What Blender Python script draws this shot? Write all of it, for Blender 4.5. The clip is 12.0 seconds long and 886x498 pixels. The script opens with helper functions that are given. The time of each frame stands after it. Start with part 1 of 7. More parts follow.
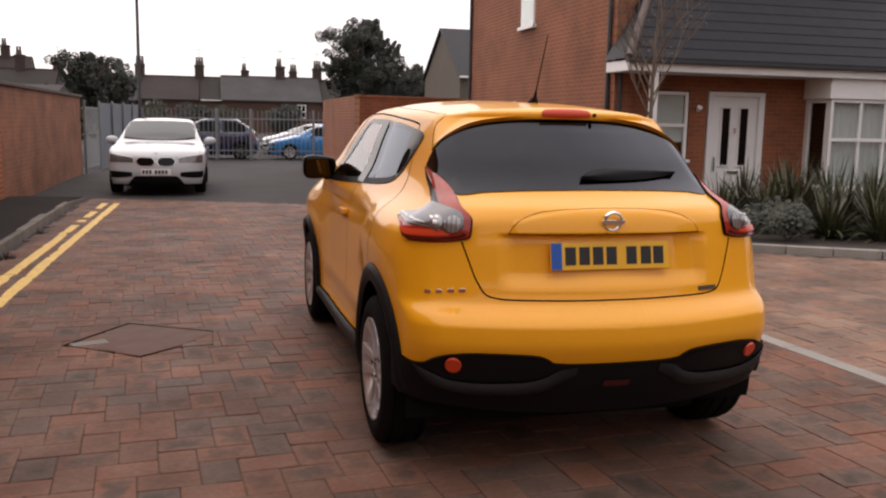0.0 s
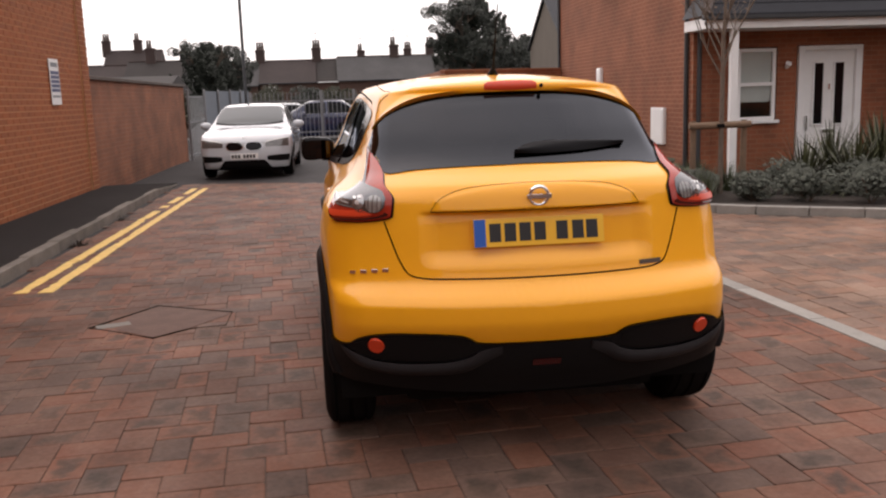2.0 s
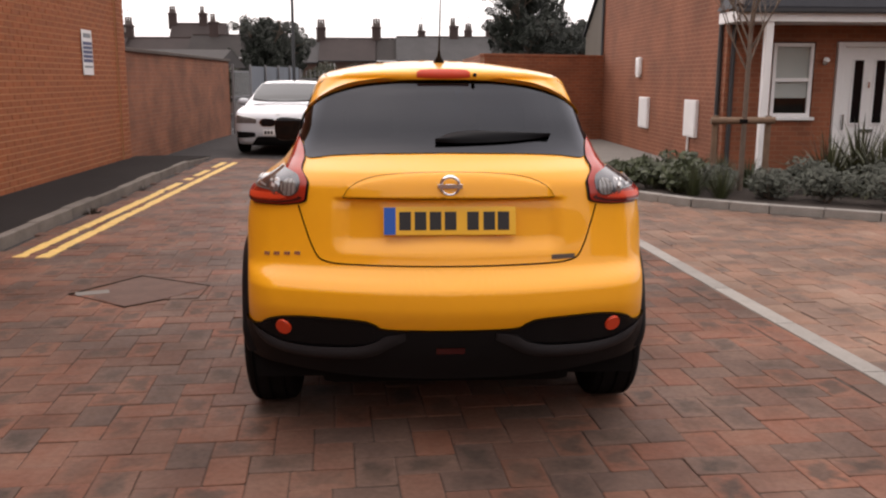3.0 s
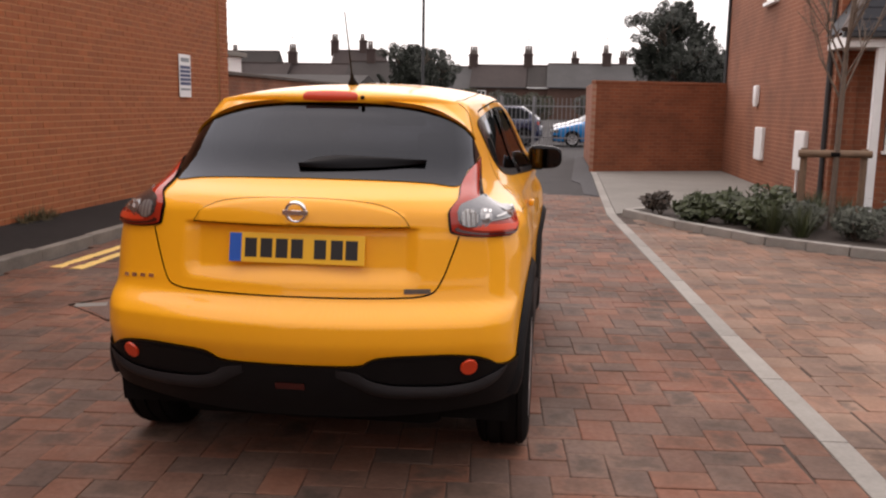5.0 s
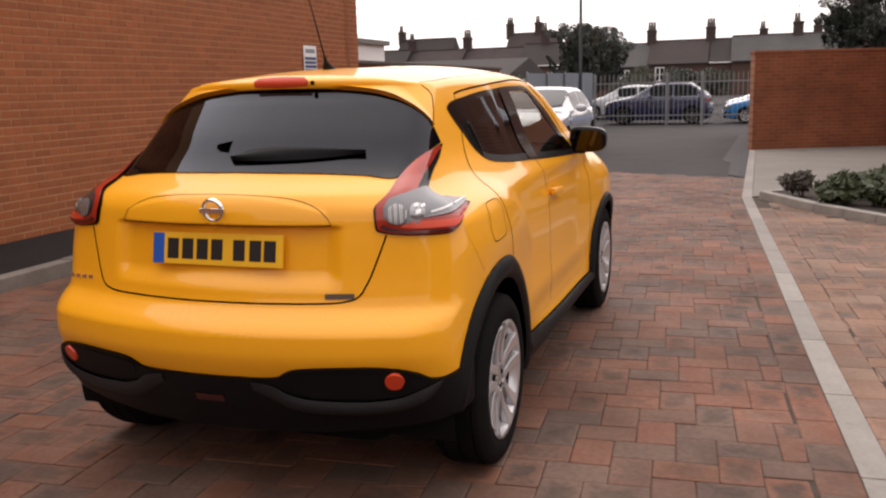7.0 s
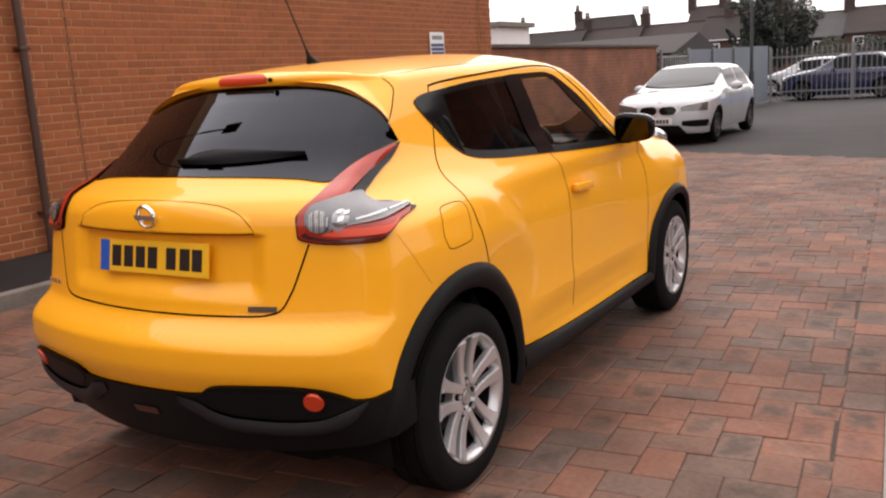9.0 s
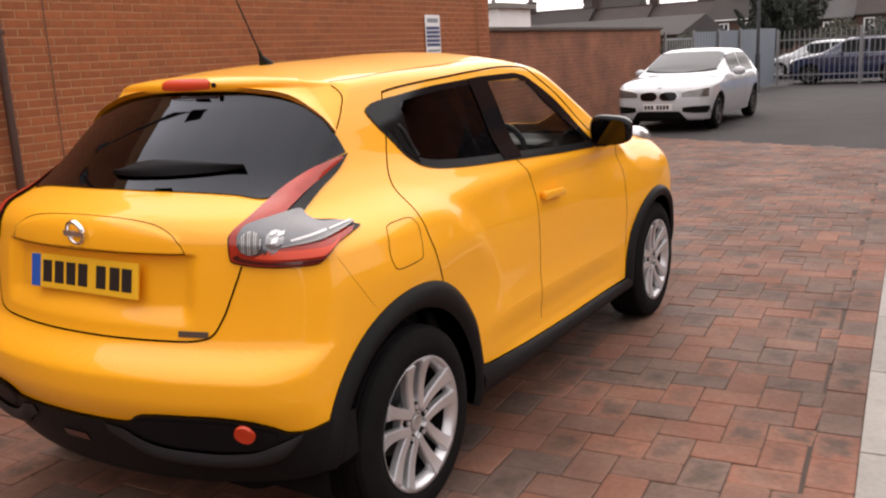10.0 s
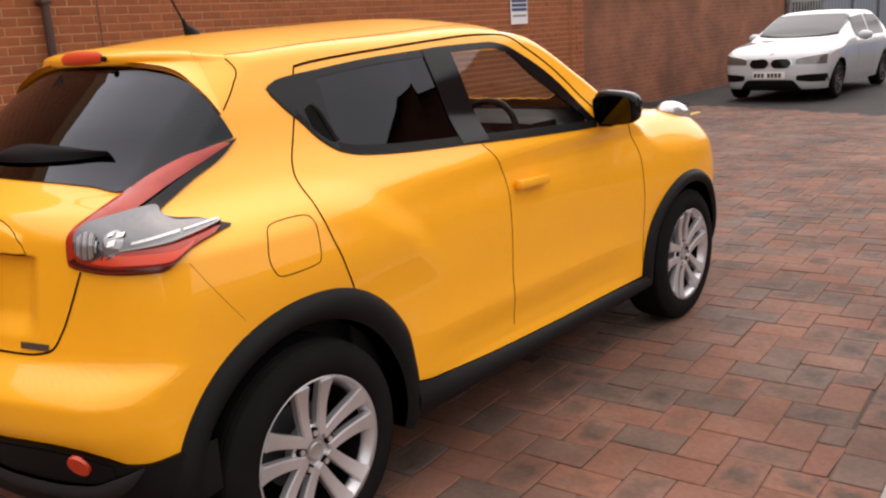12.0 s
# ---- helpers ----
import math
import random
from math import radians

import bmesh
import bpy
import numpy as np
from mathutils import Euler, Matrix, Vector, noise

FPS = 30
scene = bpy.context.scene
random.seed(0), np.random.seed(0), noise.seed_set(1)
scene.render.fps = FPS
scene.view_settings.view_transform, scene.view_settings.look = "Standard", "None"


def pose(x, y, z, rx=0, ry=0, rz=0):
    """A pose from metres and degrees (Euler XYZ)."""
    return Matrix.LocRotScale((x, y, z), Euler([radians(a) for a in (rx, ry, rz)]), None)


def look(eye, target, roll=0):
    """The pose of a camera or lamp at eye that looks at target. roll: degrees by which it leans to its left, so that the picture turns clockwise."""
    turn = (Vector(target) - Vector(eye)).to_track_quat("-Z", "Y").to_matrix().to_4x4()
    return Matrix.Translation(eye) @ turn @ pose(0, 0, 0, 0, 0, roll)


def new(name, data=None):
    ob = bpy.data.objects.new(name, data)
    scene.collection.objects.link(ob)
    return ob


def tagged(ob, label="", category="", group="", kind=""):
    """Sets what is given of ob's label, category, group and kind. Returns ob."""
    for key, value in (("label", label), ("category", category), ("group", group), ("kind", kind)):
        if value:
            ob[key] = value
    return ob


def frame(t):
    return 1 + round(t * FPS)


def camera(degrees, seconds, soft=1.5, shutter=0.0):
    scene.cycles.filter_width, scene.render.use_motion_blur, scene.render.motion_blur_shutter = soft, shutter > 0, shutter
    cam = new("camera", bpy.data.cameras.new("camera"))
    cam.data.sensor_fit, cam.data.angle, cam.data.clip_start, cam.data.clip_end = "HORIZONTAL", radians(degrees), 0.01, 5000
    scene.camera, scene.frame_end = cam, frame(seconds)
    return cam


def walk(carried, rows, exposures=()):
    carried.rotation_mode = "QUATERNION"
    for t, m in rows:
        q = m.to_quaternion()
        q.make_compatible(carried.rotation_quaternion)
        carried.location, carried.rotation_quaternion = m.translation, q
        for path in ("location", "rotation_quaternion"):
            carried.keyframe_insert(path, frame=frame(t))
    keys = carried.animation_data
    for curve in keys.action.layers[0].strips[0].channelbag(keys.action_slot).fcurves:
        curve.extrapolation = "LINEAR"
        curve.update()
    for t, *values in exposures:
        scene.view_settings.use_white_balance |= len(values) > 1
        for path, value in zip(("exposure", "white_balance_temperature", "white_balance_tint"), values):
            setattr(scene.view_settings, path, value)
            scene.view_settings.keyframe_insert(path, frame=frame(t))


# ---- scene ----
cam = camera(53.6, 12.0, soft=2.2)
PATH = [
    (0, (0.095, 0.066, 1.44), (0.608, 1.978, 1.155), 1.1),
    (0.5, (0.184, 0.039, 1.449), (0.689, 1.949, 1.142), 0.3),
    (1, (0.394, -0.063, 1.457), (0.792, 1.869, 1.125), -1.0),
    (1.5, (0.623, -0.064, 1.446), (0.974, 1.873, 1.089), -1.3),
    (2, (0.884, -0.047, 1.454), (1.115, 1.909, 1.11), -1.9),
    (2.5, (1.147, -0.067, 1.464), (1.299, 1.896, 1.114), -1.7),
    (3, (1.449, -0.115, 1.469), (1.554, 1.845, 1.088), 0.2),
    (3.5, (1.719, -0.059, 1.448), (1.803, 1.905, 1.076), -1.2),
    (3.7, (1.823, -0.018, 1.465), (1.863, 1.949, 1.106), -0.4),
    (5.5, (2.879, 0.236, 1.463), (2.526, 2.179, 1.143), -0.7),
    (6, (3.114, 0.38, 1.455), (2.637, 2.29, 1.102), -1.9),
    (6.5, (3.294, 0.5, 1.464), (2.731, 2.384, 1.099), -0.8),
    (7, (3.383, 0.704, 1.453), (2.736, 2.562, 1.092), -1.5),
    (7.5, (3.495, 0.854, 1.452), (2.775, 2.686, 1.098), -2.6),
    (7.7, (3.573, 0.913, 1.443), (2.803, 2.719, 1.062), -1.9),
    (9.3, (4.015, 1.387, 1.464), (2.966, 3.041, 1.06), -3.5),
    (9.5, (4.008, 1.444, 1.491), (2.962, 3.087, 1.036), -3.0),
    (10, (4.063, 1.56, 1.546), (3.038, 3.223, 1.115), -3.0),
    (10.5, (4.086, 1.696, 1.54), (3.085, 3.372, 1.105), -3.9),
    (11, (4.203, 1.871, 1.527), (3.07, 3.469, 1.124), -4.8),
    (11.5, (4.316, 2.07, 1.528), (3.12, 3.608, 1.075), -3.7),
    (12, (4.334, 2.321, 1.516), (3.085, 3.806, 1.028), -3.5),
]
walk(cam, [(t, look(eye, target, roll)) for t, eye, target, roll in PATH], [(0, -0.12, 6980, 19.5), (1.5, 0.0, 6980, 19.5), (3, 0.12, 6980, 19.5), (3.5, 0.26, 6980, 19.5), (5.5, 0.06, 7050, 20), (6, 0.06, 7080, 20), (7.5, 0.14, 7060, 19), (9.5, 0.37, 6930, 18), (12, 0.34, 6930, 17.5)])

# ---- sky and light: a bright overcast day ----
world = bpy.data.worlds.new("overcast_sky")
scene.world = world
world.use_nodes = True
wn, wl = world.node_tree.nodes, world.node_tree.links
wn.clear()
sky = wn.new("ShaderNodeTexSky")
sky.sky_type, sky.sun_disc = "NISHITA", False
sky.sun_elevation, sky.sun_rotation = radians(63), radians(337)
sky.air_density, sky.dust_density = 1.0, 3.0
coord = wn.new("ShaderNodeTexCoord")
clouds = wn.new("ShaderNodeTexNoise")
clouds.inputs["Scale"].default_value, clouds.inputs["Detail"].default_value, clouds.inputs["Roughness"].default_value = 2.2, 6.0, 0.55
stretch = wn.new("ShaderNodeMapping")
stretch.inputs["Scale"].default_value = (1, 1, 3.2)
cover = wn.new("ShaderNodeValToRGB")
cover.color_ramp.elements[0].position, cover.color_ramp.elements[0].color = 0.30, (0.87, 0.87, 0.88, 1)
cover.color_ramp.elements[1].position, cover.color_ramp.elements[1].color = 0.62, (1.0, 1.0, 1.0, 1)
sky_level = wn.new("ShaderNodeVectorMath")
sky_level.operation = "SCALE"
sky_level.inputs["Scale"].default_value = 0.10
blend = wn.new("ShaderNodeMix")
blend.data_type = "RGBA"
blend.inputs["Factor"].default_value = 0.85
back = wn.new("ShaderNodeBackground")
back.inputs["Strength"].default_value = 1.37
world_out = wn.new("ShaderNodeOutputWorld")
wl.new(coord.outputs["Generated"], stretch.inputs["Vector"])
wl.new(stretch.outputs["Vector"], clouds.inputs["Vector"])
wl.new(clouds.outputs["Fac"], cover.inputs["Fac"])
wl.new(sky.outputs["Color"], sky_level.inputs[0])
wl.new(sky_level.outputs["Vector"], blend.inputs["A"])
wl.new(cover.outputs["Color"], blend.inputs["B"])
# an overcast sky is brighter overhead than at the horizon
rise = wn.new("ShaderNodeSeparateXYZ")
lift = wn.new("ShaderNodeMapRange")
lift.inputs["To Min"].default_value, lift.inputs["To Max"].default_value = 0.93, 1.0
dome = wn.new("ShaderNodeVectorMath")
dome.operation = "SCALE"
wl.new(coord.outputs["Generated"], rise.inputs[0])
wl.new(rise.outputs["Z"], lift.inputs["Value"])
# the thin cloud is brighter round the hidden sun
near_sun, fall, glow = wn.new("ShaderNodeVectorMath"), wn.new("ShaderNodeMapRange"), wn.new("ShaderNodeMath")
near_sun.operation, near_sun.inputs[1].default_value = "DOT_PRODUCT", (-0.180, 0.420, 0.890)
fall.interpolation_type = "SMOOTHERSTEP"
fall.inputs["From Min"].default_value, fall.inputs["From Max"].default_value = 0.1, 1.0
fall.inputs["To Min"].default_value, fall.inputs["To Max"].default_value = 1.0, 1.55
glow.operation = "MULTIPLY"
wl.new(coord.outputs["Generated"], near_sun.inputs[0])
wl.new(near_sun.outputs["Value"], fall.inputs["Value"])
wl.new(fall.outputs["Result"], glow.inputs[0])
wl.new(lift.outputs["Result"], glow.inputs[1])
wl.new(glow.outputs[0], dome.inputs["Scale"])
wl.new(blend.outputs["Result"], dome.inputs[0])
wl.new(dome.outputs["Vector"], back.inputs["Color"])
wl.new(back.outputs["Background"], world_out.inputs["Surface"])
sun = new("sun", bpy.data.lights.new("sun", "SUN"))
sun.data.energy, sun.data.angle, sun.data.color = 0.6, radians(130), (1.0, 0.95, 0.87)
sun.matrix_world = look((-1.8, 4.2, 8.9), (0, 0, 0))
scene.view_settings.exposure = 0.0


# ---- building helpers ----
def mesh_of(name, verts, faces, material=None, smooth_faces=False, normals=None):
    me = bpy.data.meshes.new(name)
    me.from_pydata([tuple(map(float, v)) for v in verts], [], [tuple(map(int, f)) for f in faces])
    me.update()
    if material:
        me.materials.append(material)
    if smooth_faces or normals is not None:
        me.polygons.foreach_set("use_smooth", [True] * len(me.polygons))
    if normals is not None:
        me.normals_split_custom_set_from_vertices([tuple(map(float, v)) for v in normals])
    return me


def part(name, data, material=None, parent=None, label="", m=None):
    """One mesh object under a thing: data is a bmesh or a mesh."""
    if isinstance(data, bmesh.types.BMesh):
        me = bpy.data.meshes.new(name)
        data.to_mesh(me)
        data.free()
    else:
        me = data
    if material and not me.materials:
        me.materials.append(material)
    ob = new(name, me)
    if m is not None:
        ob.matrix_basis = m
    if parent:
        ob.parent = parent
    if label:
        ob["label"] = label
    return ob


def box(bm, x0, x1, y0, y1, z0, z1, bevel=0.0, m=None):
    """Adds a box to a bmesh, its edges bevelled."""
    made = bmesh.ops.create_cube(bm, size=1.0)["verts"]
    for v in made:
        v.co = Vector(((x0 + x1) / 2 + v.co.x * (x1 - x0), (y0 + y1) / 2 + v.co.y * (y1 - y0), (z0 + z1) / 2 + v.co.z * (z1 - z0)))
    if bevel:
        edges = list({e for v in made for e in v.link_edges})
        r = bmesh.ops.bevel(bm, geom=edges, offset=bevel, segments=2, affect="EDGES", profile=0.6)
        made = list(set(r["verts"]) | {v for v in made if v.is_valid})
    if m is not None:
        bmesh.ops.transform(bm, matrix=m, verts=made)
    return made


def boxed(*args, **kw):
    bm = bmesh.new()
    box(bm, *args, **kw)
    return bm


def rod(bm, a, b, r0, r1=None, n=10, caps=True):
    """A tapered round bar from a to b."""
    a, b = Vector(a), Vector(b)
    r1 = r0 if r1 is None else r1
    m = Matrix.Translation((a + b) / 2) @ (b - a).to_track_quat("Z", "Y").to_matrix().to_4x4()
    return bmesh.ops.create_cone(bm, cap_ends=caps, cap_tris=False, segments=n, radius1=r0, radius2=r1, depth=(b - a).length, matrix=m)["verts"]


def lathe(profile, n=48, axis="X"):
    """Turns a profile of (along the axis, radius) round the axis."""
    verts, faces = [], []
    for i in range(n):
        a = 2 * math.pi * i / n
        for h, r in profile:
            verts.append((h, r * math.cos(a), r * math.sin(a)) if axis == "X" else (r * math.cos(a), r * math.sin(a), h))
    k = len(profile)
    for i in range(n):
        for j in range(k - 1):
            a, b = i * k + j, (i + 1) % n * k + j
            faces.append((a, a + 1, b + 1, b))
    return verts, faces


def half_tube(profile, n=36, low=-14.0):
    """The upper part of a turned profile: a wheel's housing, open below."""
    verts, k = [], len(profile)
    for i in range(n + 1):
        a = radians(low + (180 - 2 * low) * i / n)
        verts += [(h, r * math.cos(a), r * math.sin(a)) for h, r in profile]
    return verts, [(i * k + j, i * k + j + 1, (i + 1) * k + j + 1, (i + 1) * k + j) for i in range(n) for j in range(k - 1)]


def grid_faces(nu, nv, flip=False, closed=False):
    faces = []
    for i in range(nu if closed else nu - 1):
        for j in range(nv - 1):
            a, b = i * nv + j, (i + 1) % nu * nv + j
            faces.append((a, a + 1, b + 1, b) if flip else (a, b, b + 1, a + 1))
    return faces


def shade(ob, angle=35):
    """Smooth faces with sharp edges kept."""
    me = ob.data
    me.polygons.foreach_set("use_smooth", [True] * len(me.polygons))
    bm = bmesh.new()
    bm.from_mesh(me)
    for e in bm.edges:
        if len(e.link_faces) == 2 and e.calc_face_angle(0) > radians(angle):
            e.smooth = False
    bm.to_mesh(me)
    bm.free()
    return ob


# ---- materials ----
def material(name, colour, rough=0.6, metal=0.0, vary=0.0, scale=6.0, bump=0.0, bump_scale=60.0, spread=0.0, coat=0.0, island=False, tint=None, spec=0.5, stain=0.0):
    """A surface with two scales of variation: broad stains (vary, scale) and fine grain (bump, bump_scale); spread: difference from object to object."""
    mat = bpy.data.materials.new(name)
    mat.use_nodes = True
    n, l = mat.node_tree.nodes, mat.node_tree.links
    p = n["Principled BSDF"]
    p.inputs["Roughness"].default_value, p.inputs["Metallic"].default_value = rough, metal
    p.inputs["Specular IOR Level"].default_value = spec
    p.inputs["Coat Weight"].default_value, p.inputs["Coat Roughness"].default_value = coat, 0.04
    p.inputs["Base Color"].default_value = (*colour, 1)
    tc = n.new("ShaderNodeTexCoord")
    out = None
    if vary or spread:
        noise_a = n.new("ShaderNodeTexNoise")
        noise_a.inputs["Scale"].default_value, noise_a.inputs["Detail"].default_value = scale, 5
        noise_b = n.new("ShaderNodeTexNoise")
        noise_b.inputs["Scale"].default_value, noise_b.inputs["Detail"].default_value = scale * 9, 3
        l.new(tc.outputs["Object"], noise_a.inputs["Vector"])
        l.new(tc.outputs["Object"], noise_b.inputs["Vector"])
        ramp = n.new("ShaderNodeMapRange")
        ramp.inputs["From Min"].default_value, ramp.inputs["From Max"].default_value = 0.25, 0.75
        ramp.inputs["To Min"].default_value, ramp.inputs["To Max"].default_value = 1 - vary, 1 + vary * 0.6
        mixn = n.new("ShaderNodeMath")
        mixn.operation = "MULTIPLY_ADD"
        mixn.inputs[1].default_value, mixn.inputs[2].default_value = 0.35, 0.0
        l.new(noise_b.outputs["Fac"], mixn.inputs[0])
        addn = n.new("ShaderNodeMath")
        addn.operation = "MULTIPLY_ADD"
        addn.inputs[1].default_value = 0.65
        l.new(noise_a.outputs["Fac"], addn.inputs[0])
        l.new(mixn.outputs[0], addn.inputs[2])
        l.new(addn.outputs[0], ramp.inputs["Value"])
        value = ramp.outputs["Result"]
        if spread:
            if island:
                rnd = n.new("ShaderNodeNewGeometry").outputs["Random Per Island"]
            else:
                rnd = n.new("ShaderNodeObjectInfo").outputs["Random"]
            mr = n.new("ShaderNodeMapRange")
            mr.inputs["To Min"].default_value, mr.inputs["To Max"].default_value = 1 - spread, 1 + spread
            l.new(rnd, mr.inputs["Value"])
            mul = n.new("ShaderNodeMath")
            mul.operation = "MULTIPLY"
            l.new(value, mul.inputs[0])
            l.new(mr.outputs["Result"], mul.inputs[1])
            value = mul.outputs[0]
        base = n.new("ShaderNodeMix")
        base.data_type = "RGBA"
        base.inputs["A"].default_value = (*colour, 1)
        base.inputs["B"].default_value = (*(tint or colour), 1)
        if tint:
            l.new(noise_b.outputs["Fac"], base.inputs["Factor"])
        sc = n.new("ShaderNodeVectorMath")
        sc.operation = "SCALE"
        l.new(base.outputs["Result"], sc.inputs[0])
        l.new(value, sc.inputs["Scale"])
        l.new(sc.outputs["Vector"], p.inputs["Base Color"])
    if bump:
        fine = n.new("ShaderNodeTexNoise")
        fine.inputs["Scale"].default_value, fine.inputs["Detail"].default_value = bump_scale, 4
        l.new(tc.outputs["Object"], fine.inputs["Vector"])
        b = n.new("ShaderNodeBump")
        b.inputs["Strength"].default_value, b.inputs["Distance"].default_value = bump, 0.01
        l.new(fine.outputs["Fac"], b.inputs["Height"])
        l.new(b.outputs["Normal"], p.inputs["Normal"])
    return mat


def glass(name, tint, gloss=(1.0, 1.0, 1.0)):
    """A pane: light passes tinted, the rest mirrors by its angle."""
    mat = bpy.data.materials.new(name)
    mat.use_nodes = True
    n, l = mat.node_tree.nodes, mat.node_tree.links
    n.clear()
    clear, shine, mix, out, facing, power, level = (n.new(k) for k in ("ShaderNodeBsdfTransparent", "ShaderNodeBsdfGlossy", "ShaderNodeMixShader", "ShaderNodeOutputMaterial", "ShaderNodeLayerWeight", "ShaderNodeMath", "ShaderNodeMath"))
    clear.inputs["Color"].default_value = (*tint, 1)
    shine.inputs["Roughness"].default_value = 0.02
    shine.inputs["Color"].default_value = (*gloss, 1)
    facing.inputs["Blend"].default_value = 0.5
    power.operation, level.operation = "POWER", "MULTIPLY_ADD"
    power.inputs[1].default_value, level.inputs[1].default_value, level.inputs[2].default_value = 4.4, 0.93, 0.036
    l.new(facing.outputs["Facing"], power.inputs[0])
    l.new(power.outputs[0], level.inputs[0])
    l.new(level.outputs[0], mix.inputs["Fac"])
    l.new(clear.outputs["BSDF"], mix.inputs[1])
    l.new(shine.outputs["BSDF"], mix.inputs[2])
    l.new(mix.outputs["Shader"], out.inputs["Surface"])
    return mat


def bricks(name, colour, dark, mortar, size=(0.225, 0.075), axis="x", low=0.75, high=1.2):
    """Brickwork seen from afar: courses in object space along an axis."""
    mat = bpy.data.materials.new(name)
    mat.use_nodes = True
    n, l = mat.node_tree.nodes, mat.node_tree.links
    p = n["Principled BSDF"]
    p.inputs["Roughness"].default_value = 0.85
    tc, sep, comb, tex = (n.new(k) for k in ("ShaderNodeTexCoord", "ShaderNodeSeparateXYZ", "ShaderNodeCombineXYZ", "ShaderNodeTexBrick"))
    l.new(tc.outputs["Object"], sep.inputs[0])
    l.new(sep.outputs["X" if axis == "x" else "Y"], comb.inputs["X"])
    l.new(sep.outputs["Z"], comb.inputs["Y"])
    l.new(comb.outputs[0], tex.inputs["Vector"])
    tex.inputs["Scale"].default_value = 1.0
    tex.inputs["Brick Width"].default_value, tex.inputs["Row Height"].default_value = size
    tex.inputs["Mortar Size"].default_value = 0.006
    tex.inputs["Color1"].default_value, tex.inputs["Color2"].default_value, tex.inputs["Mortar"].default_value = (*colour, 1), (*dark, 1), (*mortar, 1)
    stain = n.new("ShaderNodeTexNoise")
    stain.inputs["Scale"].default_value, stain.inputs["Detail"].default_value = 1.3, 6
    l.new(tc.outputs["Object"], stain.inputs["Vector"])
    mr = n.new("ShaderNodeMapRange")
    mr.inputs["From Min"].default_value, mr.inputs["From Max"].default_value = 0.3, 0.7
    mr.inputs["To Min"].default_value, mr.inputs["To Max"].default_value = low, high
    l.new(stain.outputs["Fac"], mr.inputs["Value"])
    sc = n.new("ShaderNodeVectorMath")
    sc.operation = "SCALE"
    l.new(tex.outputs["Color"], sc.inputs[0])
    l.new(mr.outputs["Result"], sc.inputs["Scale"])
    l.new(sc.outputs["Vector"], p.inputs["Base Color"])
    b = n.new("ShaderNodeBump")
    b.inputs["Strength"].default_value, b.inputs["Distance"].default_value, b.invert = 0.6, 0.006, True
    l.new(tex.outputs["Fac"], b.inputs["Height"])
    l.new(b.outputs["Normal"], p.inputs["Normal"])
    return mat


YELLOW = material("yellow_paint", (0.90, 0.394, 0.012), rough=0.38, vary=0.03, scale=3, coat=0.66, spec=0.25)
BLACK_PLASTIC = material("black_plastic", (0.0105, 0.0102, 0.0108), rough=0.45, spec=0.075, vary=0.15, scale=8, bump=0.12, bump_scale=400)
BLACK_GLOSS = material("gloss_black", (0.005, 0.005, 0.006), rough=0.10, spec=0.22)
RUBBER = material("tyre_rubber", (0.0092, 0.0086, 0.0086), rough=0.85, spec=0.06, vary=0.3, scale=12, bump=0.2, bump_scale=120)
ALLOY = material("silver_alloy", (0.60, 0.60, 0.61), rough=0.30, metal=0.65, vary=0.06, scale=9)
CHROME = material("chrome", (0.78, 0.78, 0.78), rough=0.08, metal=1.0)
# near-black for gaps, linings, undersides; in hollows it stands in for their shade
DARK = material("dark_hollow", (0.006, 0.0055, 0.0055), rough=0.9, spec=0.1)
MIRROR = material("mirror_glass", (0.045, 0.043, 0.042), rough=0.03, metal=1.0)
WIPER_BLACK = material("wiper_black", (0.005, 0.005, 0.006), rough=0.5, spec=0.08)
HEAD_GREY = material("lamp_reflector", (0.42, 0.41, 0.40), rough=0.25, metal=0.6)
FOG_RED = material("fog_lens", (0.05, 0.004, 0.004), rough=0.15, coat=0.4)
RED_LENS = material("red_lens", (0.36, 0.026, 0.011), rough=0.12, coat=0.15, vary=0.25, scale=16)
ORANGE_RED = material("reflector_red", (0.62, 0.055, 0.016), rough=0.3, coat=0.1)
# mottled tone paints the light and dark mirrored in a clear lens
CLEAR_LENS = material("clear_lens", (0.50, 0.50, 0.51), rough=0.15, metal=0.6, coat=0.6, vary=0.5, scale=30)
TINTED = glass("privacy_glass", (0.008, 0.008, 0.010), (0.72, 0.76, 0.84))
CLEARGLASS = glass("clear_glass", (0.86, 0.89, 0.87))
PLATE_YELLOW = material("plate_yellow", (0.80, 0.44, 0.02), rough=0.35, coat=0.3)
PLATE_BLUE = material("plate_blue", (0.01, 0.09, 0.42), rough=0.35)
PLATE_WHITE = material("plate_white", (0.8, 0.8, 0.78), rough=0.35)
INK = material("black_ink", (0.012, 0.012, 0.012), rough=0.4)
SEAT = material("dark_seat_fabric", (0.022, 0.021, 0.022), rough=0.9, vary=0.2, scale=20, bump=0.2, bump_scale=300)
WHITE_PAINT = material("white_car_paint", (0.48, 0.50, 0.525), rough=0.25, vary=0.03, coat=1.0)
BLUE_DARK = material("dark_blue_paint", (0.007, 0.014, 0.058), rough=0.25, vary=0.04, coat=1.0)
BLUE_BRIGHT = material("bright_blue_paint", (0.01, 0.20, 0.50), rough=0.25, vary=0.04, coat=1.0)
SILVER_PAINT = material("silver_car_paint", (0.42, 0.44, 0.46), rough=0.28, vary=0.04, coat=1.0)
GREY_PAINT = material("grey_car_paint", (0.22, 0.25, 0.28), rough=0.28, vary=0.04, coat=1.0)
ASPHALT = material("asphalt", (0.044, 0.041, 0.041), rough=0.85, spec=0.2, vary=0.35, scale=0.9, bump=0.5, bump_scale=90)
